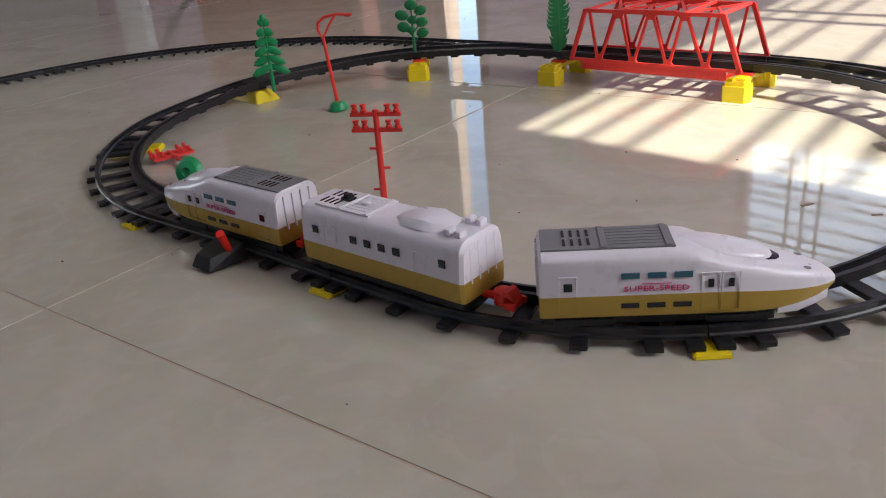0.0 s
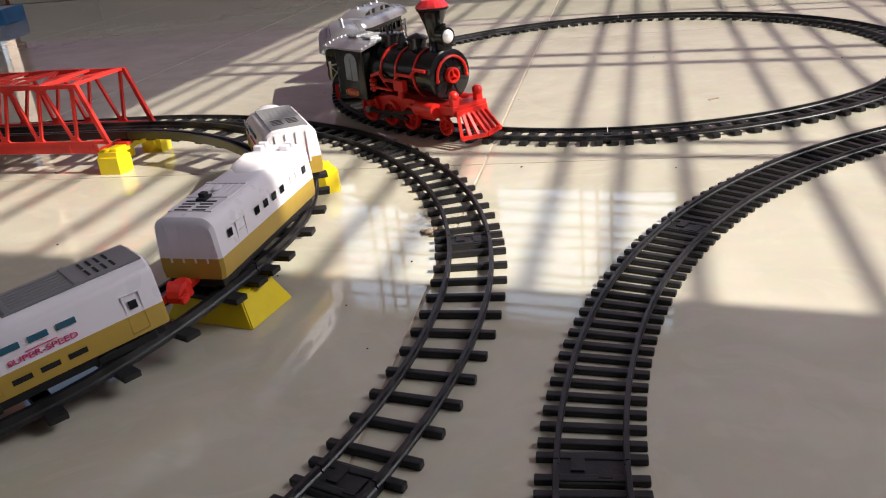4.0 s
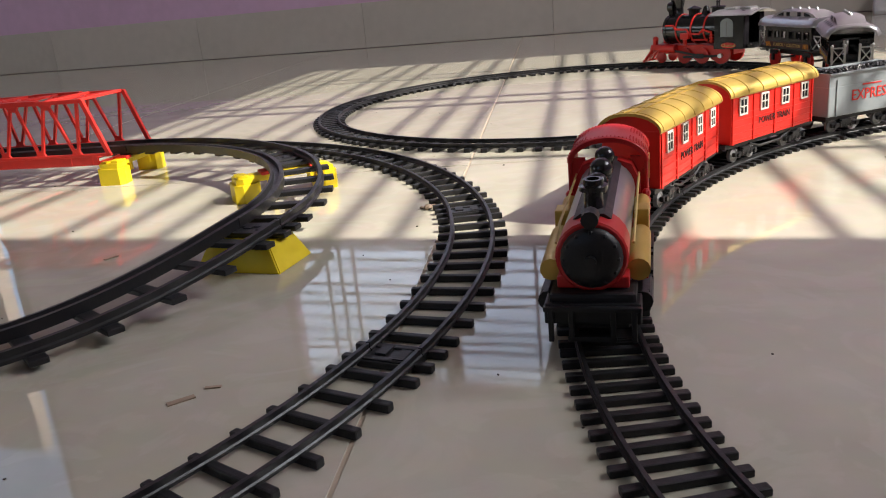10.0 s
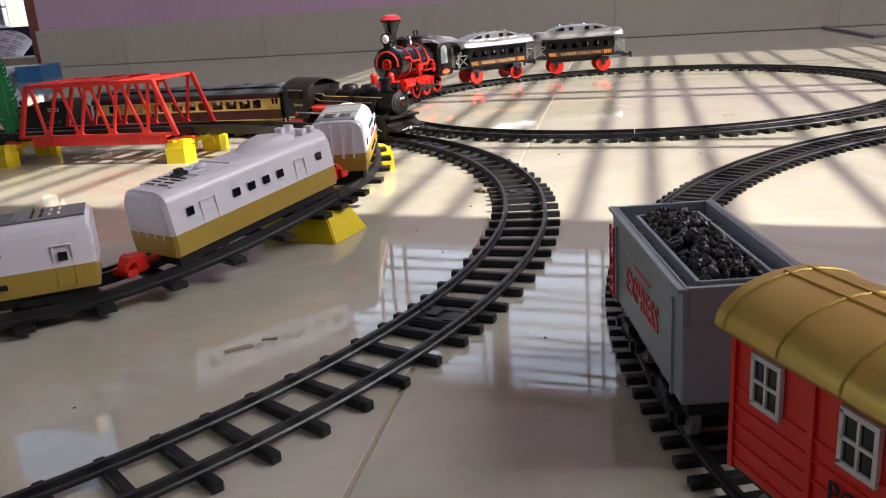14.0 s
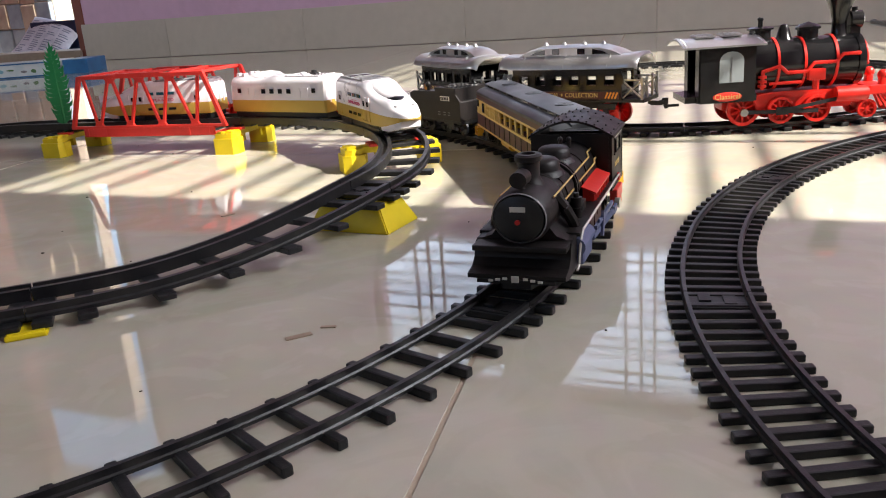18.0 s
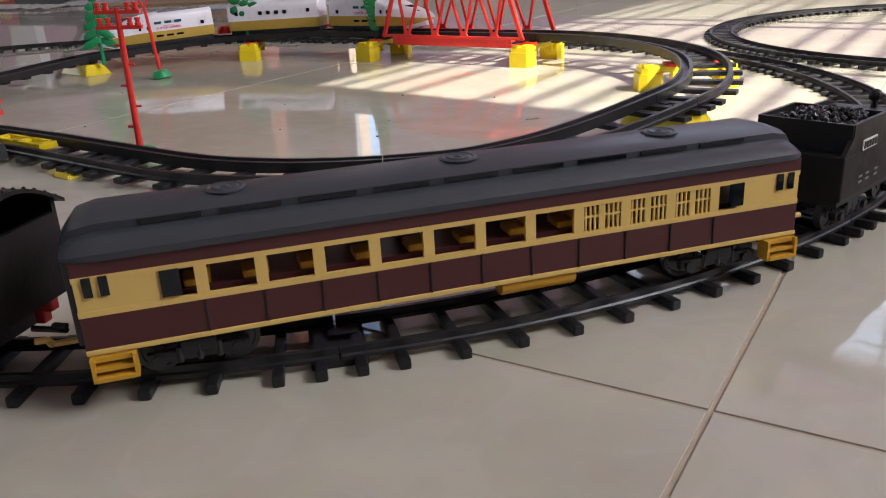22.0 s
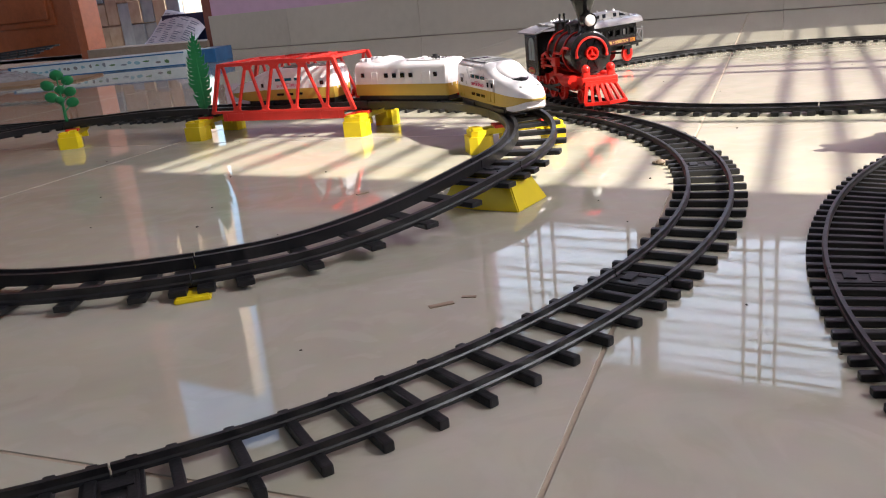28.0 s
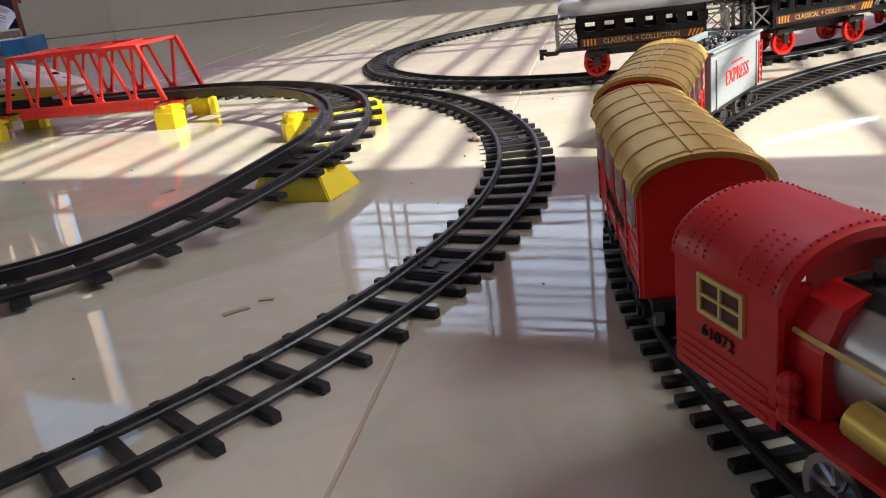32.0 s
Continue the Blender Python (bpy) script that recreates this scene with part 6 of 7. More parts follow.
def pier(s, outer=True, arm=0.040):
    """A yellow support: a block inside the track, an arm under it, a block outside."""
    h = LOOP_A.height(s)
    root = thing("track_support", "yellow plastic track support with a red clip", "track support", frame_at(LOOP_A, s, 0), group="yellow track supports")
    hb = h * .68

    def block(x, w):
        bm = bm_new()
        prism(bm, [(x - w, -.011), (x - w * .4, -.0145), (x + w * .7, -.0125), (x + w, -.006), (x + w, .006), (x + w * .7, .0125), (x - w * .4, .0145), (x - w, .011)], hb, Matrix.Translation((0, 0, hb / 2)))
        prism(bm, [(x - w * .8, -.010), (x - w * .3, -.0125), (x + w * .6, -.0105), (x + w * .6, .0105), (x - w * .3, .0125), (x - w * .8, .010)], .005, Matrix.Translation((0, 0, hb + .0025)))
        box(bm, x - w * .25, -.0062, hb + .0062, w * .8, .0075, .0035, bev=.0008)
        box(bm, x - w * .25, .0062, hb + .0056, w * .8, .0060, .0022, bev=.0006)
        return part("block", bm, M_YELLOW, root)
    block(-arm, .0115)
    if outer:
        block(arm * .76, .0095)
    bm = bm_new()
    box(bm, -arm * .12, 0, h - .0045, 1.76 * arm, .013, .006, bev=.0008)
    for x in (-.018, .018):
        box(bm, x, 0, h - .010, .004, .013, .010)
    part("arm", bm, M_YELLOW, root)
    bm = bm_new()
    for x in (-.0220, .021):
        box(bm, x, 0, h - .0010, .009, .016, .003, bev=.0006)
    pieces("clip", bm, M_CORAL, root, "red plastic clip")
    return root


for s in (1.993, 0.008, 0.262):
    pier(s)
pier(1.79, outer=False)


def wedge(s, w=.030, d=.020):
    h = max(LOOP_A.height(s) - .0002, .003)
    root = thing("track_wedge", "yellow plastic wedge under a track joint", "track support", frame_at(LOOP_A, s, 0), group="yellow track supports")
    bm = bm_new()
    k = .006 if h > .01 else .001
    loft(bm, [[(-w, -d / 2 - k, 0), (w, -d / 2 - k, 0), (w, d / 2 + k, 0), (-w, d / 2 + k, 0)], [(-w + k * 1.5, -d / 2, h), (w - k * 1.5, -d / 2, h), (w - k * 1.5, d / 2, h), (-w + k * 1.5, d / 2, h)]])
    bmesh.ops.bevel(bm, geom=list(bm.edges), offset=.0008, segments=2, affect='EDGES')
    part("body", bm, M_YELLOW, root)
    return root


SEC_A = LOOP_A.total / 10
wedge(.464, .031, .030)
for k in (3, 4, 5, 6):
    wedge(SEC_A * k + .015, .031, .018)
wedge(1.56, .036, .022)

# the straight with its yellow change-over slide and red lever
sw = thing("track_switch", "yellow slide and black lever box with a red handle", "track switch", frame_at(LOOP_A, .995))
bm = bm_new()
for x in (-.006, .006):
    box(bm, x, 0, .0070, .0028, .062, .004)
for y in (-.030, .030, 0):
    box(bm, 0, y, .0070, .014, .006, .004)
box(bm, 0, 0, .0055, .015, .066, .002)
part("slide", bm, M_YELLOW, sw)
bm = bm_new()
loft(bm, [[(.022, -.016, .0), (.050, -.010, 0), (.050, .010, 0), (.022, .016, 0)], [(.022, -.014, .012), (.046, -.008, .008), (.046, .008, .008), (.022, .014, .012)]])
part("lever_box", bm, M_BLACK, sw)
bm = bm_new()
rod(bm, (.032, .010, .010), (.040, .016, .026), .0026, .0030, seg=10)
part("lever", bm, M_RED, sw, "red lever handle")


YZ = Matrix(((0, 0, 1, 0), (1, 0, 0, 0), (0, 1, 0, 0), (0, 0, 0, 1)))     # a flat outline stood up along the track


def bridge():
    m = Matrix.Translation((-.088, .9816, .0206)) @ Matrix.Rotation(1.017, 4, 'Z')
    root = thing("truss_bridge", "red plastic truss bridge over the raised track", "toy bridge", m)
    # local: x outwards across the track, y along it
    Lb, Lt, W, H = .2015, .160, .0365, .0645
    low = [(-.31 + .2067 * i) * Lb for i in range(4)]          # feet of the four V-shaped braces
    high = [-Lt / 2 + .004 + (Lt - .008) * i / 4 for i in range(5)]
    for s in (-1, 1):
        bm = bm_new()
        box(bm, s * W, 0, .0105, .0036, Lb, .0030, bev=.0004)
        tr = part("truss_side", bm, M_CORAL, root)
        bm = bm_new()
        box(bm, s * W, 0, .0045, .0026, Lb * .84, .0090, bev=.0004)
        for y in (-.39, -.27, .27, .39):
            box(bm, s * (W + .0014), y * Lb, .0045, .0008, .0010, .0085)
        part("girder", bm, M_CORAL, tr)
        bm = bm_new()
        box(bm, s * W, 0, H, .0036, Lt, .0040, bev=.0004)
        box(bm, s * W * .97, 0, H + .0022, .0060, Lt * .36, .0014)
        part("top_chord", bm, M_CORAL, tr)
        for e in (-1, 1):
            bm = bm_new()
            bar(bm, (s * W, e * (Lb / 2 - .002), .009), (s * W, e * (Lt / 2 - .001), H + .001), .0036, .0042)
            part("end_post", bm, M_CORAL, tr)
        for i in range(4):
            for top in (high[i], high[i + 1]):
                side = -1 if top == high[i] else 1
                bm = bm_new()
                bar(bm, (s * W, low[i] + side * .0016, .011), (s * W, top - side * .0022, H - .001), .0026, .0028)
                part("brace", bm, M_CORAL, tr)
            bm = bm_new()
            prism(bm, [(low[i] - .0062, .0115), (low[i] + .0062, .0115), (low[i] + .0022, .0172), (low[i] - .0022, .0172)], .0024, Matrix.Translation((s * W, 0, 0)) @ YZ)
            part("gusset", bm, M_CORAL, tr)
        for i in range(1, 4):
            bm = bm_new()
            prism(bm, [(high[i] - .0072, H - .0018), (high[i] + .0072, H - .0018), (high[i] + .003, H - .0070), (high[i] - .003, H - .0070)], .0024, Matrix.Translation((s * W, 0, 0)) @ YZ)
            part("gusset", bm, M_CORAL, tr)
    for i, y in enumerate(high):
        bm = bm_new()
        box(bm, 0, y, H + .0010, 2 * W, .0050 if i in (0, 4) else .0030, .0026, bev=.0003)
        part("cross_bar", bm, M_CORAL, root)
        if i < 4:
            s = 1 if i % 2 else -1
            for k in (s, -s):
                bm = bm_new()
                bar(bm, (-k * (W - .002), y, H + .001), (0, (y + high[i + 1]) / 2, H + .001), .0024, .0022)
                part("top_brace", bm, M_CORAL, root)
            bm = bm_new()
            bar(bm, (0, (y + high[i + 1]) / 2, H + .001), (s * (W - .002), high[i + 1], H + .001), .0024, .0022)
            part("top_brace", bm, M_CORAL, root)
    for i in range(7):
        bm = bm_new()
        box(bm, 0, (-.40 + .8 * i / 6) * Lb, .0012, 2 * W, .005, .0020)
        part("floor_beam", bm, M_CORAL, root)
    return root


bridge()


def flat_tree(name, label, x, y, z, h, kind, yaw):
    root = thing(name, label, "toy tree", Matrix.Translation((x, y, z)) @ Matrix.Rotation(yaw, 4, 'Z'), group="plastic trees")
    rt = random.Random(kind)
    mat = M_GREEN if kind == 1 else M_DARKGREEN
    bm = bm_new()
    rod(bm, (0, 0, 0), (0, 0, h * (.9 if kind != 2 else .75)), .0026, .0010, seg=8)
    tr = part("trunk", bm, mat, root, smooth=True)
    def lobe(cx, cz, rx, rz, tilt=0.0, ry=.0022):
        b = bm_new()
        ball(b, (0, 0, 0), 1, 12, 8, (rx, ry, rz))
        # frilled rim
        for v in b.verts:
            a = math.atan2(v.co.z / rz, v.co.x / rx)
            v.co *= 1 + .10 * math.sin(a * 9 + cx * 900) * (1 if kind != 2 else .3)
        part("leaf_clump", b, mat, root, smooth=True, m=Matrix.Translation((cx, rt.uniform(-.002, .002), cz)) @ Matrix.Rotation(tilt, 4, 'Y'))
    if kind == 1:                              # tiered fir
        for i in range(6):
            zt = h * (.30 + .125 * i)
            w = .0185 * (1 - i / 7.2)
            for sgn in (-1, 1):
                lobe(sgn * w * .55, zt, w * .72, h * .055, sgn * .45)
            if i == 5:
                lobe(0, h * .97, .004, h * .07)
    elif kind == 2:                            # round leaves on stems
        for cx, cz, r in ((0, .90, .0085), (.0115, .80, .0078), (-.0125, .75, .0085), (.0125, .62, .0078), (-.0115, .55, .0085), (.0120, .44, .0080), (0.001, .66, .0070), (-.002, .50, .0060)):
            lobe(cx, h * cz, r, r * .78, -cx * 18)
            bm = bm_new()
            rod(bm, (0, 0, h * (cz - .16)), (cx * .8, 0, h * cz - .002), .0009, seg=5)
            part("stem", bm, mat, tr)
    else:                                      # cypress: a flat flame of pointed sprays
        for i in range(17):
            k = i / 16
            zt = h * (.13 + .74 * k)
            w = .0120 * math.sin(math.pi * (.20 + .76 * k)) ** .8 + .0012
            for sgn in (-1, 1):
                q = w * rt.uniform(.82, 1.12)
                b = bm_new()
                prism(b, [(0, -h * .022), (sgn * q * .55, h * .008), (sgn * q * .86, h * .022), (sgn * q, h * .085), (sgn * q * .70, h * .052), (sgn * q * .42, h * .050), (0, h * .060)], .0030 - .0010 * k)
                part("leaf_spray", b, mat, root, m=Matrix.Translation((0, .0004 * sgn * (i % 2), zt + .002 * (sgn > 0))) @ RX90)
        b = bm_new()
        prism(b, [(-.0026, 0), (.0026, 0), (.0010, h * .07), (.0003, h * .125), (-.0010, h * .06)], .0022)
        part("leaf_spray", b, mat, root, m=Matrix.Translation((0, 0, h * .875)) @ RX90)
    return root


def pole_base(root, r=.0106, h=.0105):
    bm = bm_new()
    lathe(bm, [(r * .86, .0), (r, .0012), (r * .98, .003), (r * .72, h * .85), (r * .35, h), (0, h)], 20)
    return part("base", bm, M_GREEN, root, "round green foot", smooth=True)


LEAN = Matrix.Rotation(math.radians(-3), 4, 'X')
flat_tree("toy_tree", "bright green flat plastic fir on a yellow block", -0.548, 0.985, .012, .088, 1, .25)
flat_tree("toy_tree", "dark green plastic tree with round leaves on a yellow block", -0.392, 1.090, .0205, .076, 2, .1)
flat_tree("toy_tree", "tall dark green plastic cypress on a yellow block", -0.206, 1.032, .0205, .106, 3, .1)


def telegraph_pole():
    root = thing("telegraph_pole", "red plastic telegraph pole with insulators on a green foot", "toy pole", Matrix.Translation((-.301, .527, 0)) @ Matrix.Rotation(math.radians(0.8), 4, 'Y') @ Matrix.Scale(.80, 4))
    pole_base(root, .0185, .0120)
    bm = bm_new()
    rod(bm, (0, 0, .006), (0, 0, .131), .0030, .0024, seg=10)
    for i, z in enumerate((.030, .048, .066, .084, .100)):
        sg = 1 if i % 2 else -1
        rod(bm, (0, 0, z), (sg * .0075, 0, z), .0011, seg=6)
    part("pole", bm, M_CORAL, root, smooth=True)
    for z in (.1165, .1290):
        bm = bm_new()
        box(bm, 0, 0, z - .0015, .040, .004, .0034, bev=.0006)
        arm = part("crossarm", bm, M_CORAL, root)
        for x in (-.0165, -.0095, .0095, .0165):
            bm = bm_new()
            lathe(bm, [(.0026, 0), (.0026, .002), (.0019, .0024), (.0019, .0042), (.0026, .0046), (.0026, .0062), (0, .0066)], 10, Matrix.Translation((x, 0, z)))
            part("insulator", bm, M_CORAL, arm, smooth=True)
    return root


telegraph_pole()


def street_lamp():
    root = thing("street_lamp", "red plastic street lamp with a looped arm on a green foot", "toy lamp", Matrix.Translation((-.452, .930, 0)) @ Matrix.Rotation(math.radians(-5), 4, 'Y'))
    pole_base(root, .0120)
    bm = bm_new()
    rod(bm, (0, 0, .006), (0, 0, .082), .0024, .0018, seg=8)
    pipe(bm, [(0, 0, .080), (-.004, 0, .090), (-.003, 0, .098), (.006, 0, .1035), (.020, 0, .1045), (.030, 0, .1030)], .0015, 6)
    pipe(bm, [(0, 0, .082), (.009, 0, .094), (.018, 0, .1035)], .0013, 6)
    part("pole", bm, M_CORAL, root, smooth=True)
    bm = bm_new()
    ball(bm, (.033, 0, .1020), .0030, 10, 8, (1.6, 1, .7))
    part("lamp_head", bm, M_CORAL, root, smooth=True)
    return root


street_lamp()
# a second pole that has toppled over beside the track
fallen = thing("telegraph_pole", "toppled red telegraph pole with its green foot turned up", "toy pole", Matrix.Translation((-.522, .700, .0)))
bm = bm_new()
lathe(bm, [(.0125, 0), (.0135, .0010), (.0120, .0022), (.0095, .0070), (.004, .0085), (.004, .006), (.002, .005), (0, .005)], 20, Matrix.Translation((.004, -.012, .013)) @ Matrix.Rotation(math.radians(72), 4, 'X'))
part("base", bm, M_GREEN, fallen, smooth=True)
bm = bm_new()
rod(bm, (.006, .004, .006), (-.060, .070, .006), .0028, .0024, seg=8)
part("pole", bm, M_CORAL, fallen)
for k in (0, 1):
    bm = bm_new()
    c = Vector((-.048 - k * .010, .058 + k * .010, .006))
    bar(bm, c + Vector((-.014, -.014, 0)), c + Vector((.014, .014, 0)), .004, .003)
    for q in (-.012, -.007, .007, .012):
        rod(bm, c + Vector((q, q, .001)), c + Vector((q - .004, q + .004, .004)), .0020, seg=8)
    part("crossarm", bm, M_CORAL, fallen)


# ---- packaging and clutter by the doorway ----
def carton(name, label, x, y, z, sx, sy, sz, yaw, mat, lid=None):
    root = thing(name, label, "box", Matrix.Translation((x, y, z)) @ Matrix.Rotation(yaw, 4, 'Z'), group="packaging")
    bm = bm_new()
    box(bm, 0, 0, sz / 2, sx, sy, sz, bev=.002)
    part("body", bm, mat, root)
    return root


def by_wall(u, v, z=0.0, turn=0.0):
    return MW @ Matrix.Translation((u, v, z)) @ Matrix.Rotation(turn, 4, 'Z')


def on_wall(ob, m):
    ob.matrix_basis = m
    return ob


b = on_wall(carton("train_box", "red and black printed toy train box in clear wrap", 0, 0, 0, .60, .20, .066, 0, M_BOXDARK), by_wall(-3.13, 1.365, 0, .14))
bm = bm_new()
box(bm, -.125, -.1012, .033, .27, .002, .063)
pn = part("front_panel", bm, M_BOXRED, b)
words("lettering", "Train", .050, M_CREAM, pn, Matrix.Translation((-.075, -.1035, .033)) @ RX90)
words("lettering", "BATTERY OPERATED", .016, M_GREY, b, Matrix.Translation((.145, -.1015, .040)) @ RX90)
rw_ = random.Random(11)


def crumpled(name, label, category, w, d, h, m, mat, gx=26, gy=14, mound=1.0):
    bm = bm_new()
    vv = [[bm.verts.new((-w / 2 + w * i / gx, -d / 2 + d * j / gy, .002 + h * (mound * math.sin(math.pi * min(1, max(0, i / gx))) ** .5 * math.sin(math.pi * j / gy) ** .5 * rw_.uniform(.72, 1) + (1 - mound) * rw_.uniform(0, 1)))) for j in range(gy + 1)] for i in range(gx + 1)]
    for i in range(gx):
        for j in range(gy):
            bm.faces.new((vv[i][j], vv[i + 1][j], vv[i + 1][j + 1], vv[i][j + 1]))
    return tagged(part(name, bm, mat, m=m), label, category)


crumpled("bubble_wrap", "crumpled clear bubble wrap bulging beside the box", "wrapping", .52, .34, .048, by_wall(-2.74, 1.56, 0, .85), M_WRAP)
crumpled("bubble_wrap", "flat strip of clear bubble wrap on the floor", "wrapping", .62, .12, .014, by_wall(-2.98, 1.185, 0, .12), M_WRAP, mound=.4)
fbx = on_wall(carton("flat_box", "white and blue printed flat toy box", 0, 0, 0, .60, .17, .042, 0, M_BOXWHITE), by_wall(-2.365, 1.825, 0, .42))
for sx, sz, w, h in ((0, .0405, .602, .004), (0, .0025, .602, .004), (-.297, .021, .010, .042)):
    bm = bm_new()
    box(bm, sx, -.0855, sz, w, .002, h)
    part("blue_edge", bm, M_BOXBLUE, fbx, "blue printed edge")
rp = random.Random(5)
x = -.272
while x < .262:
    w, h = rp.uniform(.008, .034), rp.uniform(.006, .018)
    bm = bm_new()
    n = 7
    prism(bm, [(w / 2 * math.cos(2 * math.pi * i / n) * rp.uniform(.5, 1.0), h / 2 * math.sin(2 * math.pi * i / n) * rp.uniform(.5, 1.0)) for i in range(n)], .0012, Matrix.Translation((x + w / 2, -.0857, rp.uniform(.016, .026))) @ RX90)
    part("printed_patch", bm, rp.choice((M_BOXBLUE, M_PRINTGREEN, M_PRINTTEAL, M_PRINTTEAL, M_PRINTGREY, M_GREY)), fbx)
    x += w + rp.uniform(-.004, .012)
on_wall(carton("flat_box", "blue printed end of a toy box", 0, 0, 0, .075, .15, .043, 0, M_BOXBLUE), by_wall(-2.03, 1.97, 0, .42))
on_wall(carton("shoe_box", "dark blue cardboard box outside the doorway", 0, 0, 0, .33, .22, .165, 0, M_BOXNAVY), by_wall(-3.36, 3.22, 0, .05))
on_wall(carton("cardboard_sheet", "plain brown cardboard sheet lying flat", 0, 0, 0, .48, .22, .006, 0, M_CARD), by_wall(-2.37, 1.47, 0, .57))
# a folded sheet of newspaper draped on the box, with its columns of print
news = thing("newspaper", "folded printed newspaper sheet lying on a dark blue box", "newspaper", by_wall(-3.40, 3.055, .075) @ Matrix.Rotation(.30, 4, 'Y') @ Matrix.Rotation(.80, 4, 'X'))


def drape(x, y):
    return .014 * math.sin(x * 13 + .6) + .010 * math.sin(y * 17 + x * 6) - .9 * max(0, abs(x) - .10) ** 1.5


def draped(name, x0, x1, y0, y1, nx, ny, lift, mat, parent):
    bm = bm_new()
    vv = [[bm.verts.new((x0 + (x1 - x0) * i / nx, y0 + (y1 - y0) * j / ny, lift + drape(x0 + (x1 - x0) * i / nx, y0 + (y1 - y0) * j / ny))) for j in range(ny + 1)] for i in range(nx + 1)]
    for i in range(nx):
        for j in range(ny):
            bm.faces.new((vv[i][j], vv[i + 1][j], vv[i + 1][j + 1], vv[i][j + 1]))
    ob = part(name, bm, mat, parent, smooth=True)
    ob.modifiers.new("thickness", 'SOLIDIFY').thickness = .0008
    return ob


draped("sheet", -.16, .16, -.12, .12, 20, 14, 0, M_PAPER, news)
for c in range(4):
    y = .10
    while y > -.11:
        if rw_.random() < .85:
            draped("print_line", -.145 + c * .075, -.145 + c * .075 + rw_.uniform(.035, .062), y - .005, y, 4, 1, .0015, M_PRINTGREY, news)
        y -= rw_.choice((.011, .011, .016))
# spare track pieces on the packaging
spare = thing("spare_track", "black spare track pieces piled on the packaging", "toy track", by_wall(-2.72, 1.58, .068, .55) @ Matrix.Rotation(-.03, 4, 'Y'))
for k in range(3):
    for y in (-.014, .014):
        bm = bm_new()
        bar(bm, (-.24, y + .05 * k, .008 * k), (.22, y + .05 * k + .03 * k, .008 * k + .006), .004, .006)
        part("rail", bm, M_RAIL, spare)
    for i in range(14):
        bm = bm_new()
        box(bm, -.20 + i * .03, .05 * k + .03 * k * i / 14, .008 * k - .003 + .0003 * i, .007, .046, .004)
        part("sleeper", bm, M_BLACK, spare)
# tripod leg and laptop
tri = thing("tripod", "black tripod leg standing by the packaging", "tripod", by_wall(0, 0))
bm = bm_new()
rod(bm, (-3.22, 1.58, .066), (-3.95, 1.72, .40), .012, seg=10)
rod(bm, (-3.17, 1.57, .036), (-3.32, 1.60, .116), .022, .024, seg=12)
rod(bm, (-3.60, 1.65, .235), (-3.67, 1.665, .27), .022, seg=12)
part("leg", bm, M_BLACK, tri)
lap = thing("laptop", "dark maroon laptop with its lid ajar", "laptop", by_wall(-3.27, 1.68, .0, .6))
bm = bm_new()
box(bm, 0, 0, .030, .40, .26, .050, bev=.004)
part("base", bm, M_POLY, lap, "pale laptop base on foam")
bm = bm_new()
box(bm, 0, .02, .085, .40, .26, .010, Matrix.Rotation(.28, 3, 'X'), bev=.004)
part("lid", bm, M_LAPTOP, lap)
bm = bm_new()
box(bm, -4.45, 1.86, .26, .30, .05, .52, bev=.008)
tagged(part("foam_slab", bm, M_POLY, m=MW), "pale foam slab standing on end on the floor", "packaging")
# foam packing at the far right
fb = thing("foam_box", "white foam packing box with dark parts in it", "box", MW @ Matrix.Translation((.765, VW - .155, 0)) @ Matrix.Rotation(-.16, 4, 'Z') @ Matrix.Diagonal((1, .46, .62, 1)))
bm = bm_new()
box(bm, 0, 0, .012, .62, .34, .024, bev=.006)
for y in (-.16, .16):
    box(bm, 0, y, .045, .62, .03, .07, bev=.008)
for x in (-.295, .295):
    box(bm, x, 0, .045, .03, .30, .07, bev=.008)
part("tray", bm, M_POLY, fb)
bm = bm_new()
for i in range(9):
    box(bm, -.22 + i * .05, rw_.uniform(-.08, .08), .055, .05, .16, .03, Matrix.Rotation(rw_.uniform(-.5, .5), 3, 'Z'), bev=.004)
part("packed_parts", bm, M_BLACK, fb)
bm = bm_new()
for i in range(5):
    box(bm, -.24 + i * .022, -.05, .075, .012, .14, .012, bev=.002)
part("striped_part", bm, M_DEEPRED, fb)
# the metal strap on the floor
bm = bm_new()
pipe(bm, [(.234, .465, .003), (.205, .395, .003), (.185, .385, .003), (.0, .0, .003), (.055, .0, .003)], .0035, 6)
tagged(part("wire", bm, M_GREY, m=Matrix.Translation((1.421, 1.535, 0))), "bent grey wire lying on the tiles", "wire")

# specks, crumbs and dried marks on the tiles
rd = random.Random(21)
bm = bm_new()
for i in range(170):
    x, y = rd.uniform(-1.0, 1.3), rd.uniform(.1, 2.0)
    r = rd.choice((.0005, .0006, .0007, .0009))
    ret = bmesh.ops.create_icosphere(bm, subdivisions=1, radius=r)
    bmesh.ops.transform(bm, matrix=Matrix.Translation((x, y, r * .5)) @ Matrix.Diagonal((rd.uniform(.8, 1.6), rd.uniform(.8, 1.4), .6, 1)), verts=ret["verts"])
tagged(part("crumbs", bm, M_DIRT), "tiny dark crumbs scattered on the tiles", "dirt", kind="stuff")
bm = bm_new()
for x, y, r in ((.208, .599, .0032), (.214, .603, .002), (.205, .604, .0018)):
    ball(bm, (x, y, r * .6), r, 8, 6, (1.2, 1, .7))
tagged(part("crumb", bm, M_STAIN), "small brown crumb beside the track", "dirt")
bm = bm_new()
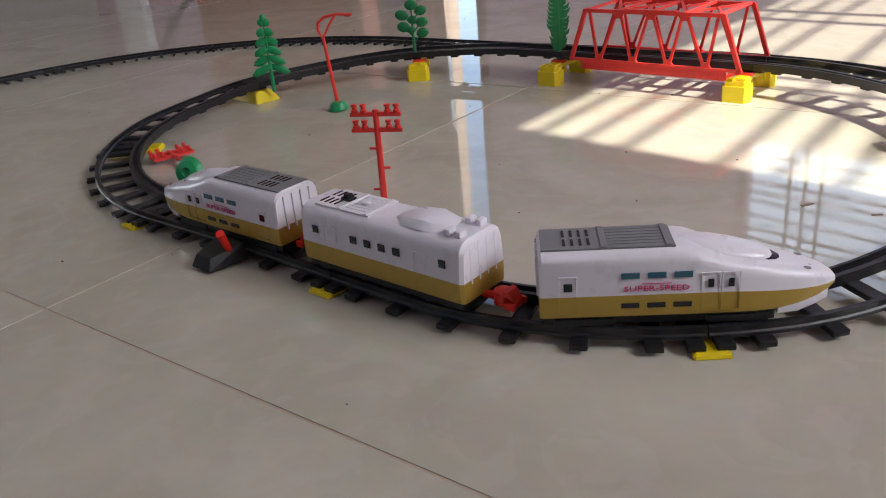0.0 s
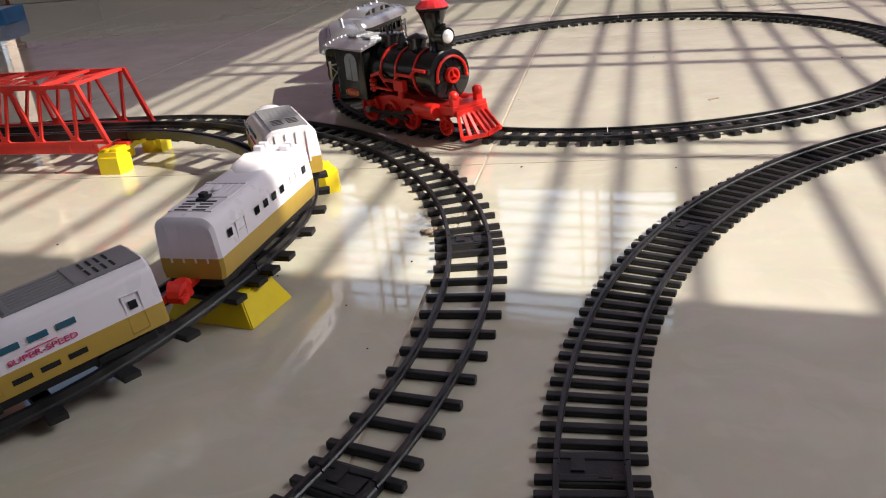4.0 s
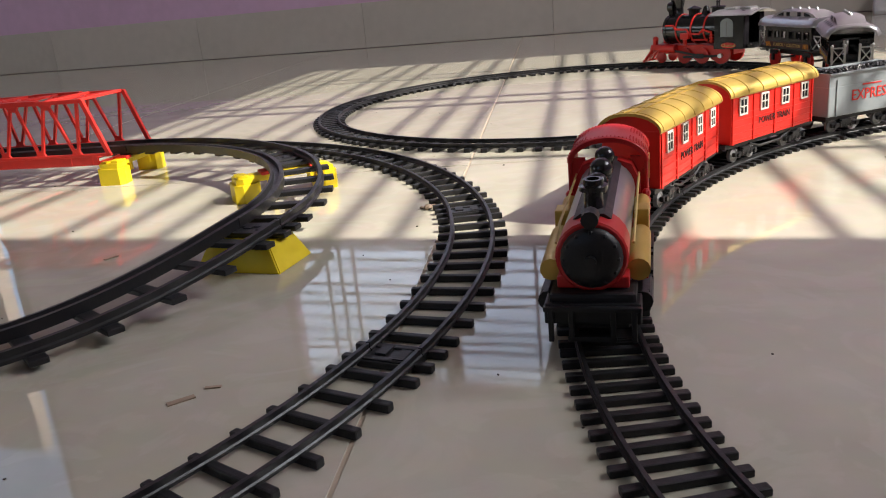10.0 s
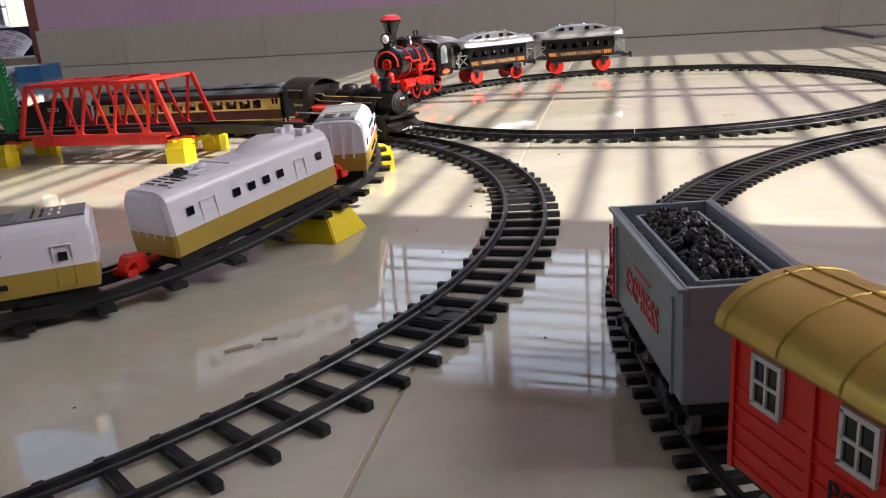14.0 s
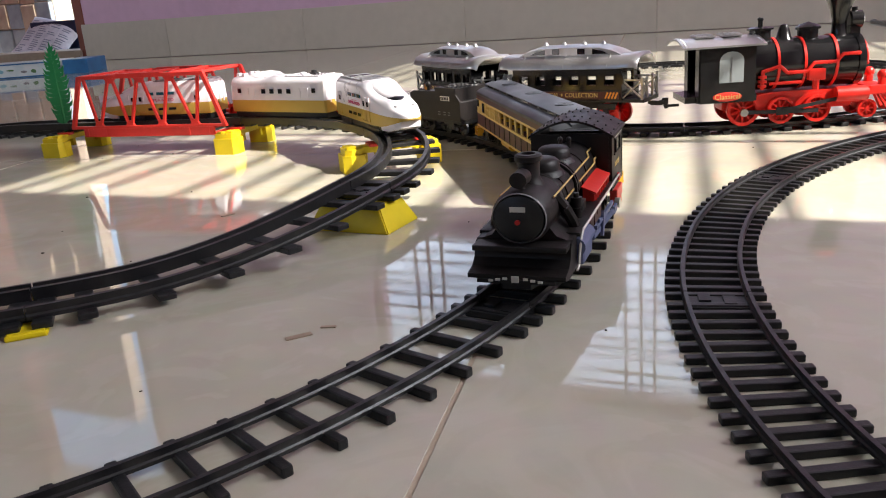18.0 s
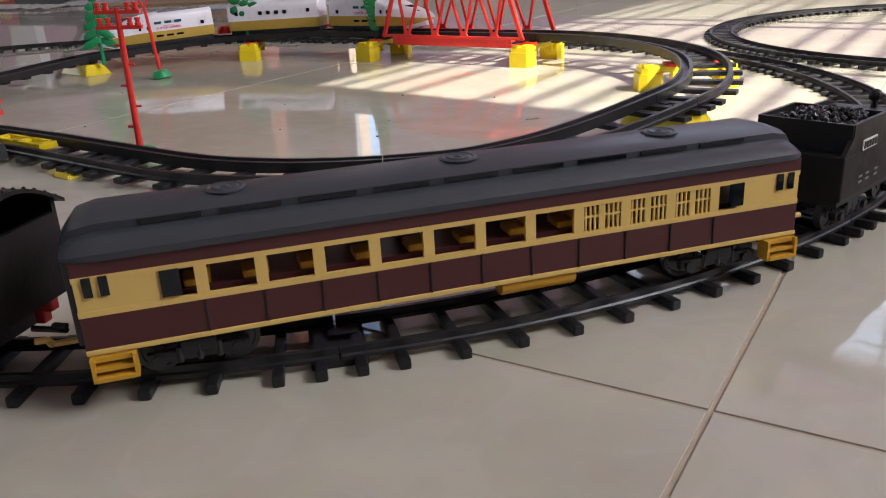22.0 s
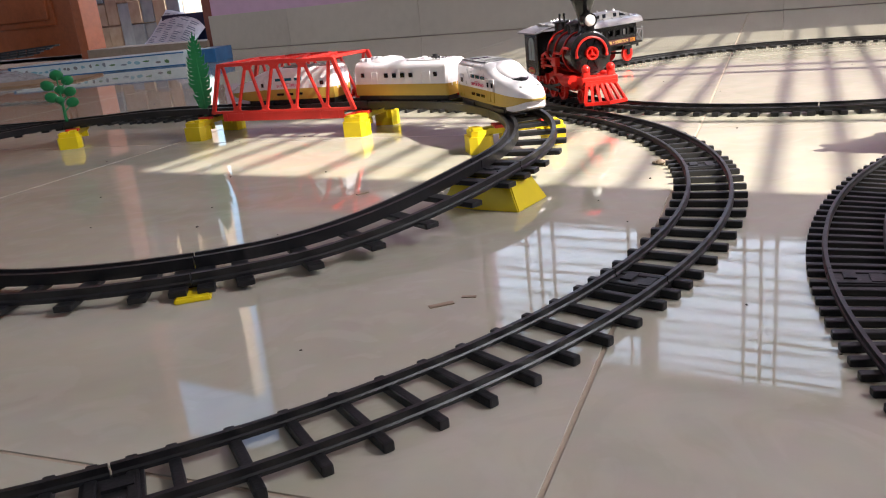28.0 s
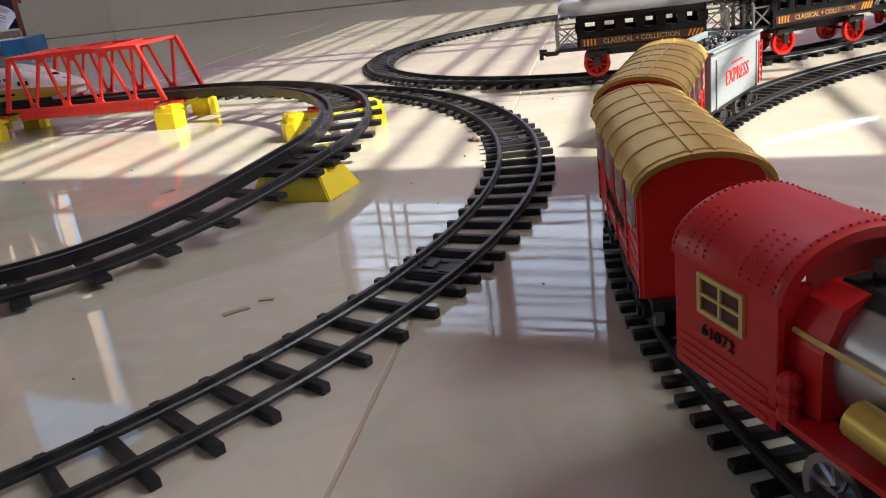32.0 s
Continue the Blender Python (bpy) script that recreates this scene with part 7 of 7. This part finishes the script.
for x, y, a, l in ((.016, .366, .2, .012), (.030, .372, -.3, .007), (-.02, .62, .5, .010), (.02, .60, .1, .007), (.56, .80, .2, .012)):
    box(bm, x, y, .0003, l, l * .28, .0006, Matrix.Rotation(a, 3, 'Z'))
tagged(part("floor_stains", bm, M_STAIN), "small dried brown marks on the tiles", "stain", kind="stuff")


# ---- floor ----
TILE = math.radians(-26.79)
MT = Matrix.Translation((.0213, .1913, 0)) @ Matrix.Rotation(TILE, 4, 'Z')
floor = thing("floor", "polished cream marbled floor tiles with thin brown joints", "floor", MT, kind="structure")
bm = bm_new()
box(bm, 0, 0, -.0066, 14, 12, .012)
part("joint_bed", bm, M_GROUT, floor)
bm = bm_new()
box(bm, 0, 0, -.005, .5981, .5981, .010, bev=.0003)
tp = part("tile", bm, M_TILE, floor)
ft = True
inv = MW.inverted() @ MT
for i in range(-13, 9):
    for j in range(-7, 9):
        c = inv @ Vector((.6 * i + .3, .6 * j + .3, 0))
        if not (-6.9 < c.x < 2.1 and -2.1 < c.y < VW + .42):
            continue
        ob = tp if ft else new("tile", tp.data)
        ft = False
        ob.parent = floor
        ob.matrix_local = Matrix.Translation((.6 * i + .3, .6 * j + .3, 0))


# ---- the trains run ----
def knots(rows, t):
    """Distance along a loop at t, from rows of (seconds, metres)."""
    if t <= rows[0][0]:
        (a, sa), (b, sb) = rows[0], rows[1]
    elif t >= rows[-1][0]:
        (a, sa), (b, sb) = rows[-2], rows[-1]
    else:
        for (a, sa), (b, sb) in zip(rows, rows[1:]):
            if a <= t <= b:
                break
    return sa + (sb - sa) * (t - a) / (b - a)


def ride(loop, s, half, top, flip=False):
    """A vehicle's pose with its bogies half ahead of and behind s."""
    a, b = loop.at(s + half), loop.at(s - half)
    d = (a - b).normalized()
    up = Vector((0, 0, 1))
    y = up.cross(d).normalized()
    z = d.cross(y)
    if flip:
        d, y = -d, -y
    m = Matrix((d, y, z)).transposed().to_4x4()
    m.translation = (a + b) / 2 + Vector((0, 0, top))
    return m


def squash(root, kx, ky, kz):
    """Trims a vehicle's proportions; its wheels stay round."""
    done = set()
    for o in root.children_recursive:
        wheel_like = "wheel" in o.name
        if o.type == 'MESH' and not wheel_like and o.data.name not in done:
            done.add(o.data.name)
            m = o.matrix_basis.to_3x3()
            o.data.transform(m.inverted().to_4x4() @ Matrix.Diagonal((kx, ky, kz, 1)) @ m.to_4x4())
        t = o.matrix_basis.translation
        if o.parent == root or wheel_like or t.length > 0:
            o.location = (t.x * kx, t.y * ky, t.z * (kz if not wheel_like else 1))
    return root


BULLET = (bullet_nose_car(False), bullet_middle_car(), bullet_nose_car(True))
for car in BULLET:
    squash(car, 1.04, .93, .765)
BLACK = (black_engine(), brown_coach(), black_tender())
squash(BLACK[0], 1.03, .97, .90)
squash(BLACK[1], .957, 1, .88)
squash(BLACK[2], .95, 1, 1.0)
wg = red_wagon()
squash(wg, 1.0, 1.0, 1.12)
REDS = (red_engine(), wg, copy_thing(wg, Matrix.Identity(4)), grey_tender())
squash(REDS[0], 1.185, 1.03, 1.04)
squash(REDS[3], 1.0, 1.0, 1.06)
cc = classical_coach()
squash(cc, .91, 1, 1)
CLASSIC = (classical_engine(), cc, copy_thing(cc, Matrix.Identity(4)))
squash(CLASSIC[0], 1.08, 1.03, 1.02)
DEG = math.pi / 180
RUN_A = [(t, .2845 + .441 * (t - 8) + d) for t, d in ((0, -.071), (.5, -.030), (1, -.032), (2, -.088), (3.5, -.066), (5.5, -.03), (8, .006), (13, .024), (14, .037), (15, .03), (17.5, .02), (19, .045), (21, .03), (23, .010), (24.5, .014), (26.5, .022), (27, .015), (28, .022), (29, .052), (30, .035), (32, .045))]
RUN_B = [(0, -1.45), (12, .048), (14, .341), (15.5, .540), (17.5, .810), (18, .878), (19, 1.011), (21.5, 1.337), (23, 1.534), (24.5, 1.712)]
RUN_C = [(t, a * DEG * .483) for t, a in ((5.5, 73.0), (6, 82.1), (7, 100.3), (8, 118.6), (9, 136.8), (10, 154.6), (12, 190.3), (13, 208.1), (15, 246.3), (17.5, 291), (29, 497.5), (30, 514.6), (31, 530.6), (32, 549.2))]
RUN_D = [(t, (-69 + 28.8 * (t - 6) + d) * DEG * .335) for t, d in ((0, -11), (3, -8), (4.5, -3), (6, 3), (9, -3.5), (10, -1.5), (12, .2), (13, .8), (17.5, 3), (24.5, 3), (27, 2), (28, 6.5), (29, 7), (32, 8.8))]


def motions():
    step = .25
    n = int(32 / step)
    sets = ((BULLET, LOOP_A, RUN_A, TRACK_TOP["A"], ((-.079, .045, False), (-.242, .040, True), (-.408, .045, True))),
            (BLACK, LOOP_B, RUN_B, TRACK_TOP["B"], ((-.0940, .05, False), (-.330, .098, False), (-.539, .030, False))),
            (REDS, LOOP_C, RUN_C, TRACK_TOP["C"], ((-.0705, .036, False), (-.247, .036, False), (-.393, .036, False), (-.527, .027, False))),
            (CLASSIC, LOOP_D, RUN_D, TRACK_TOP["D"], ((-.146, .03, False), (-.328, .045, False), (-.494, .045, False))))
    for cars, loop, run, top, spots in sets:
        for car, (off, half, flip) in zip(cars, spots):
            walk(car, [(k * step, ride(loop, knots(run, k * step) + off, half, top, flip)) for k in range(n + 1)])

    # the large spoked wheels roll with the way their train has gone
    tick = .1
    for cars, loop, run, top, spots in sets[1:]:
        for car in cars:
            for w in car.children:
                if "wheel" not in w.name or "hand" in w.name or w.location.z < .0105:
                    continue
                at, r = w.location.copy(), w.location.z
                walk(w, [(k * tick, Matrix.Translation(at) @ Matrix.Rotation(knots(run, k * tick) / r, 4, 'Y')) for k in range(int(32 / tick) + 1)])


motions()
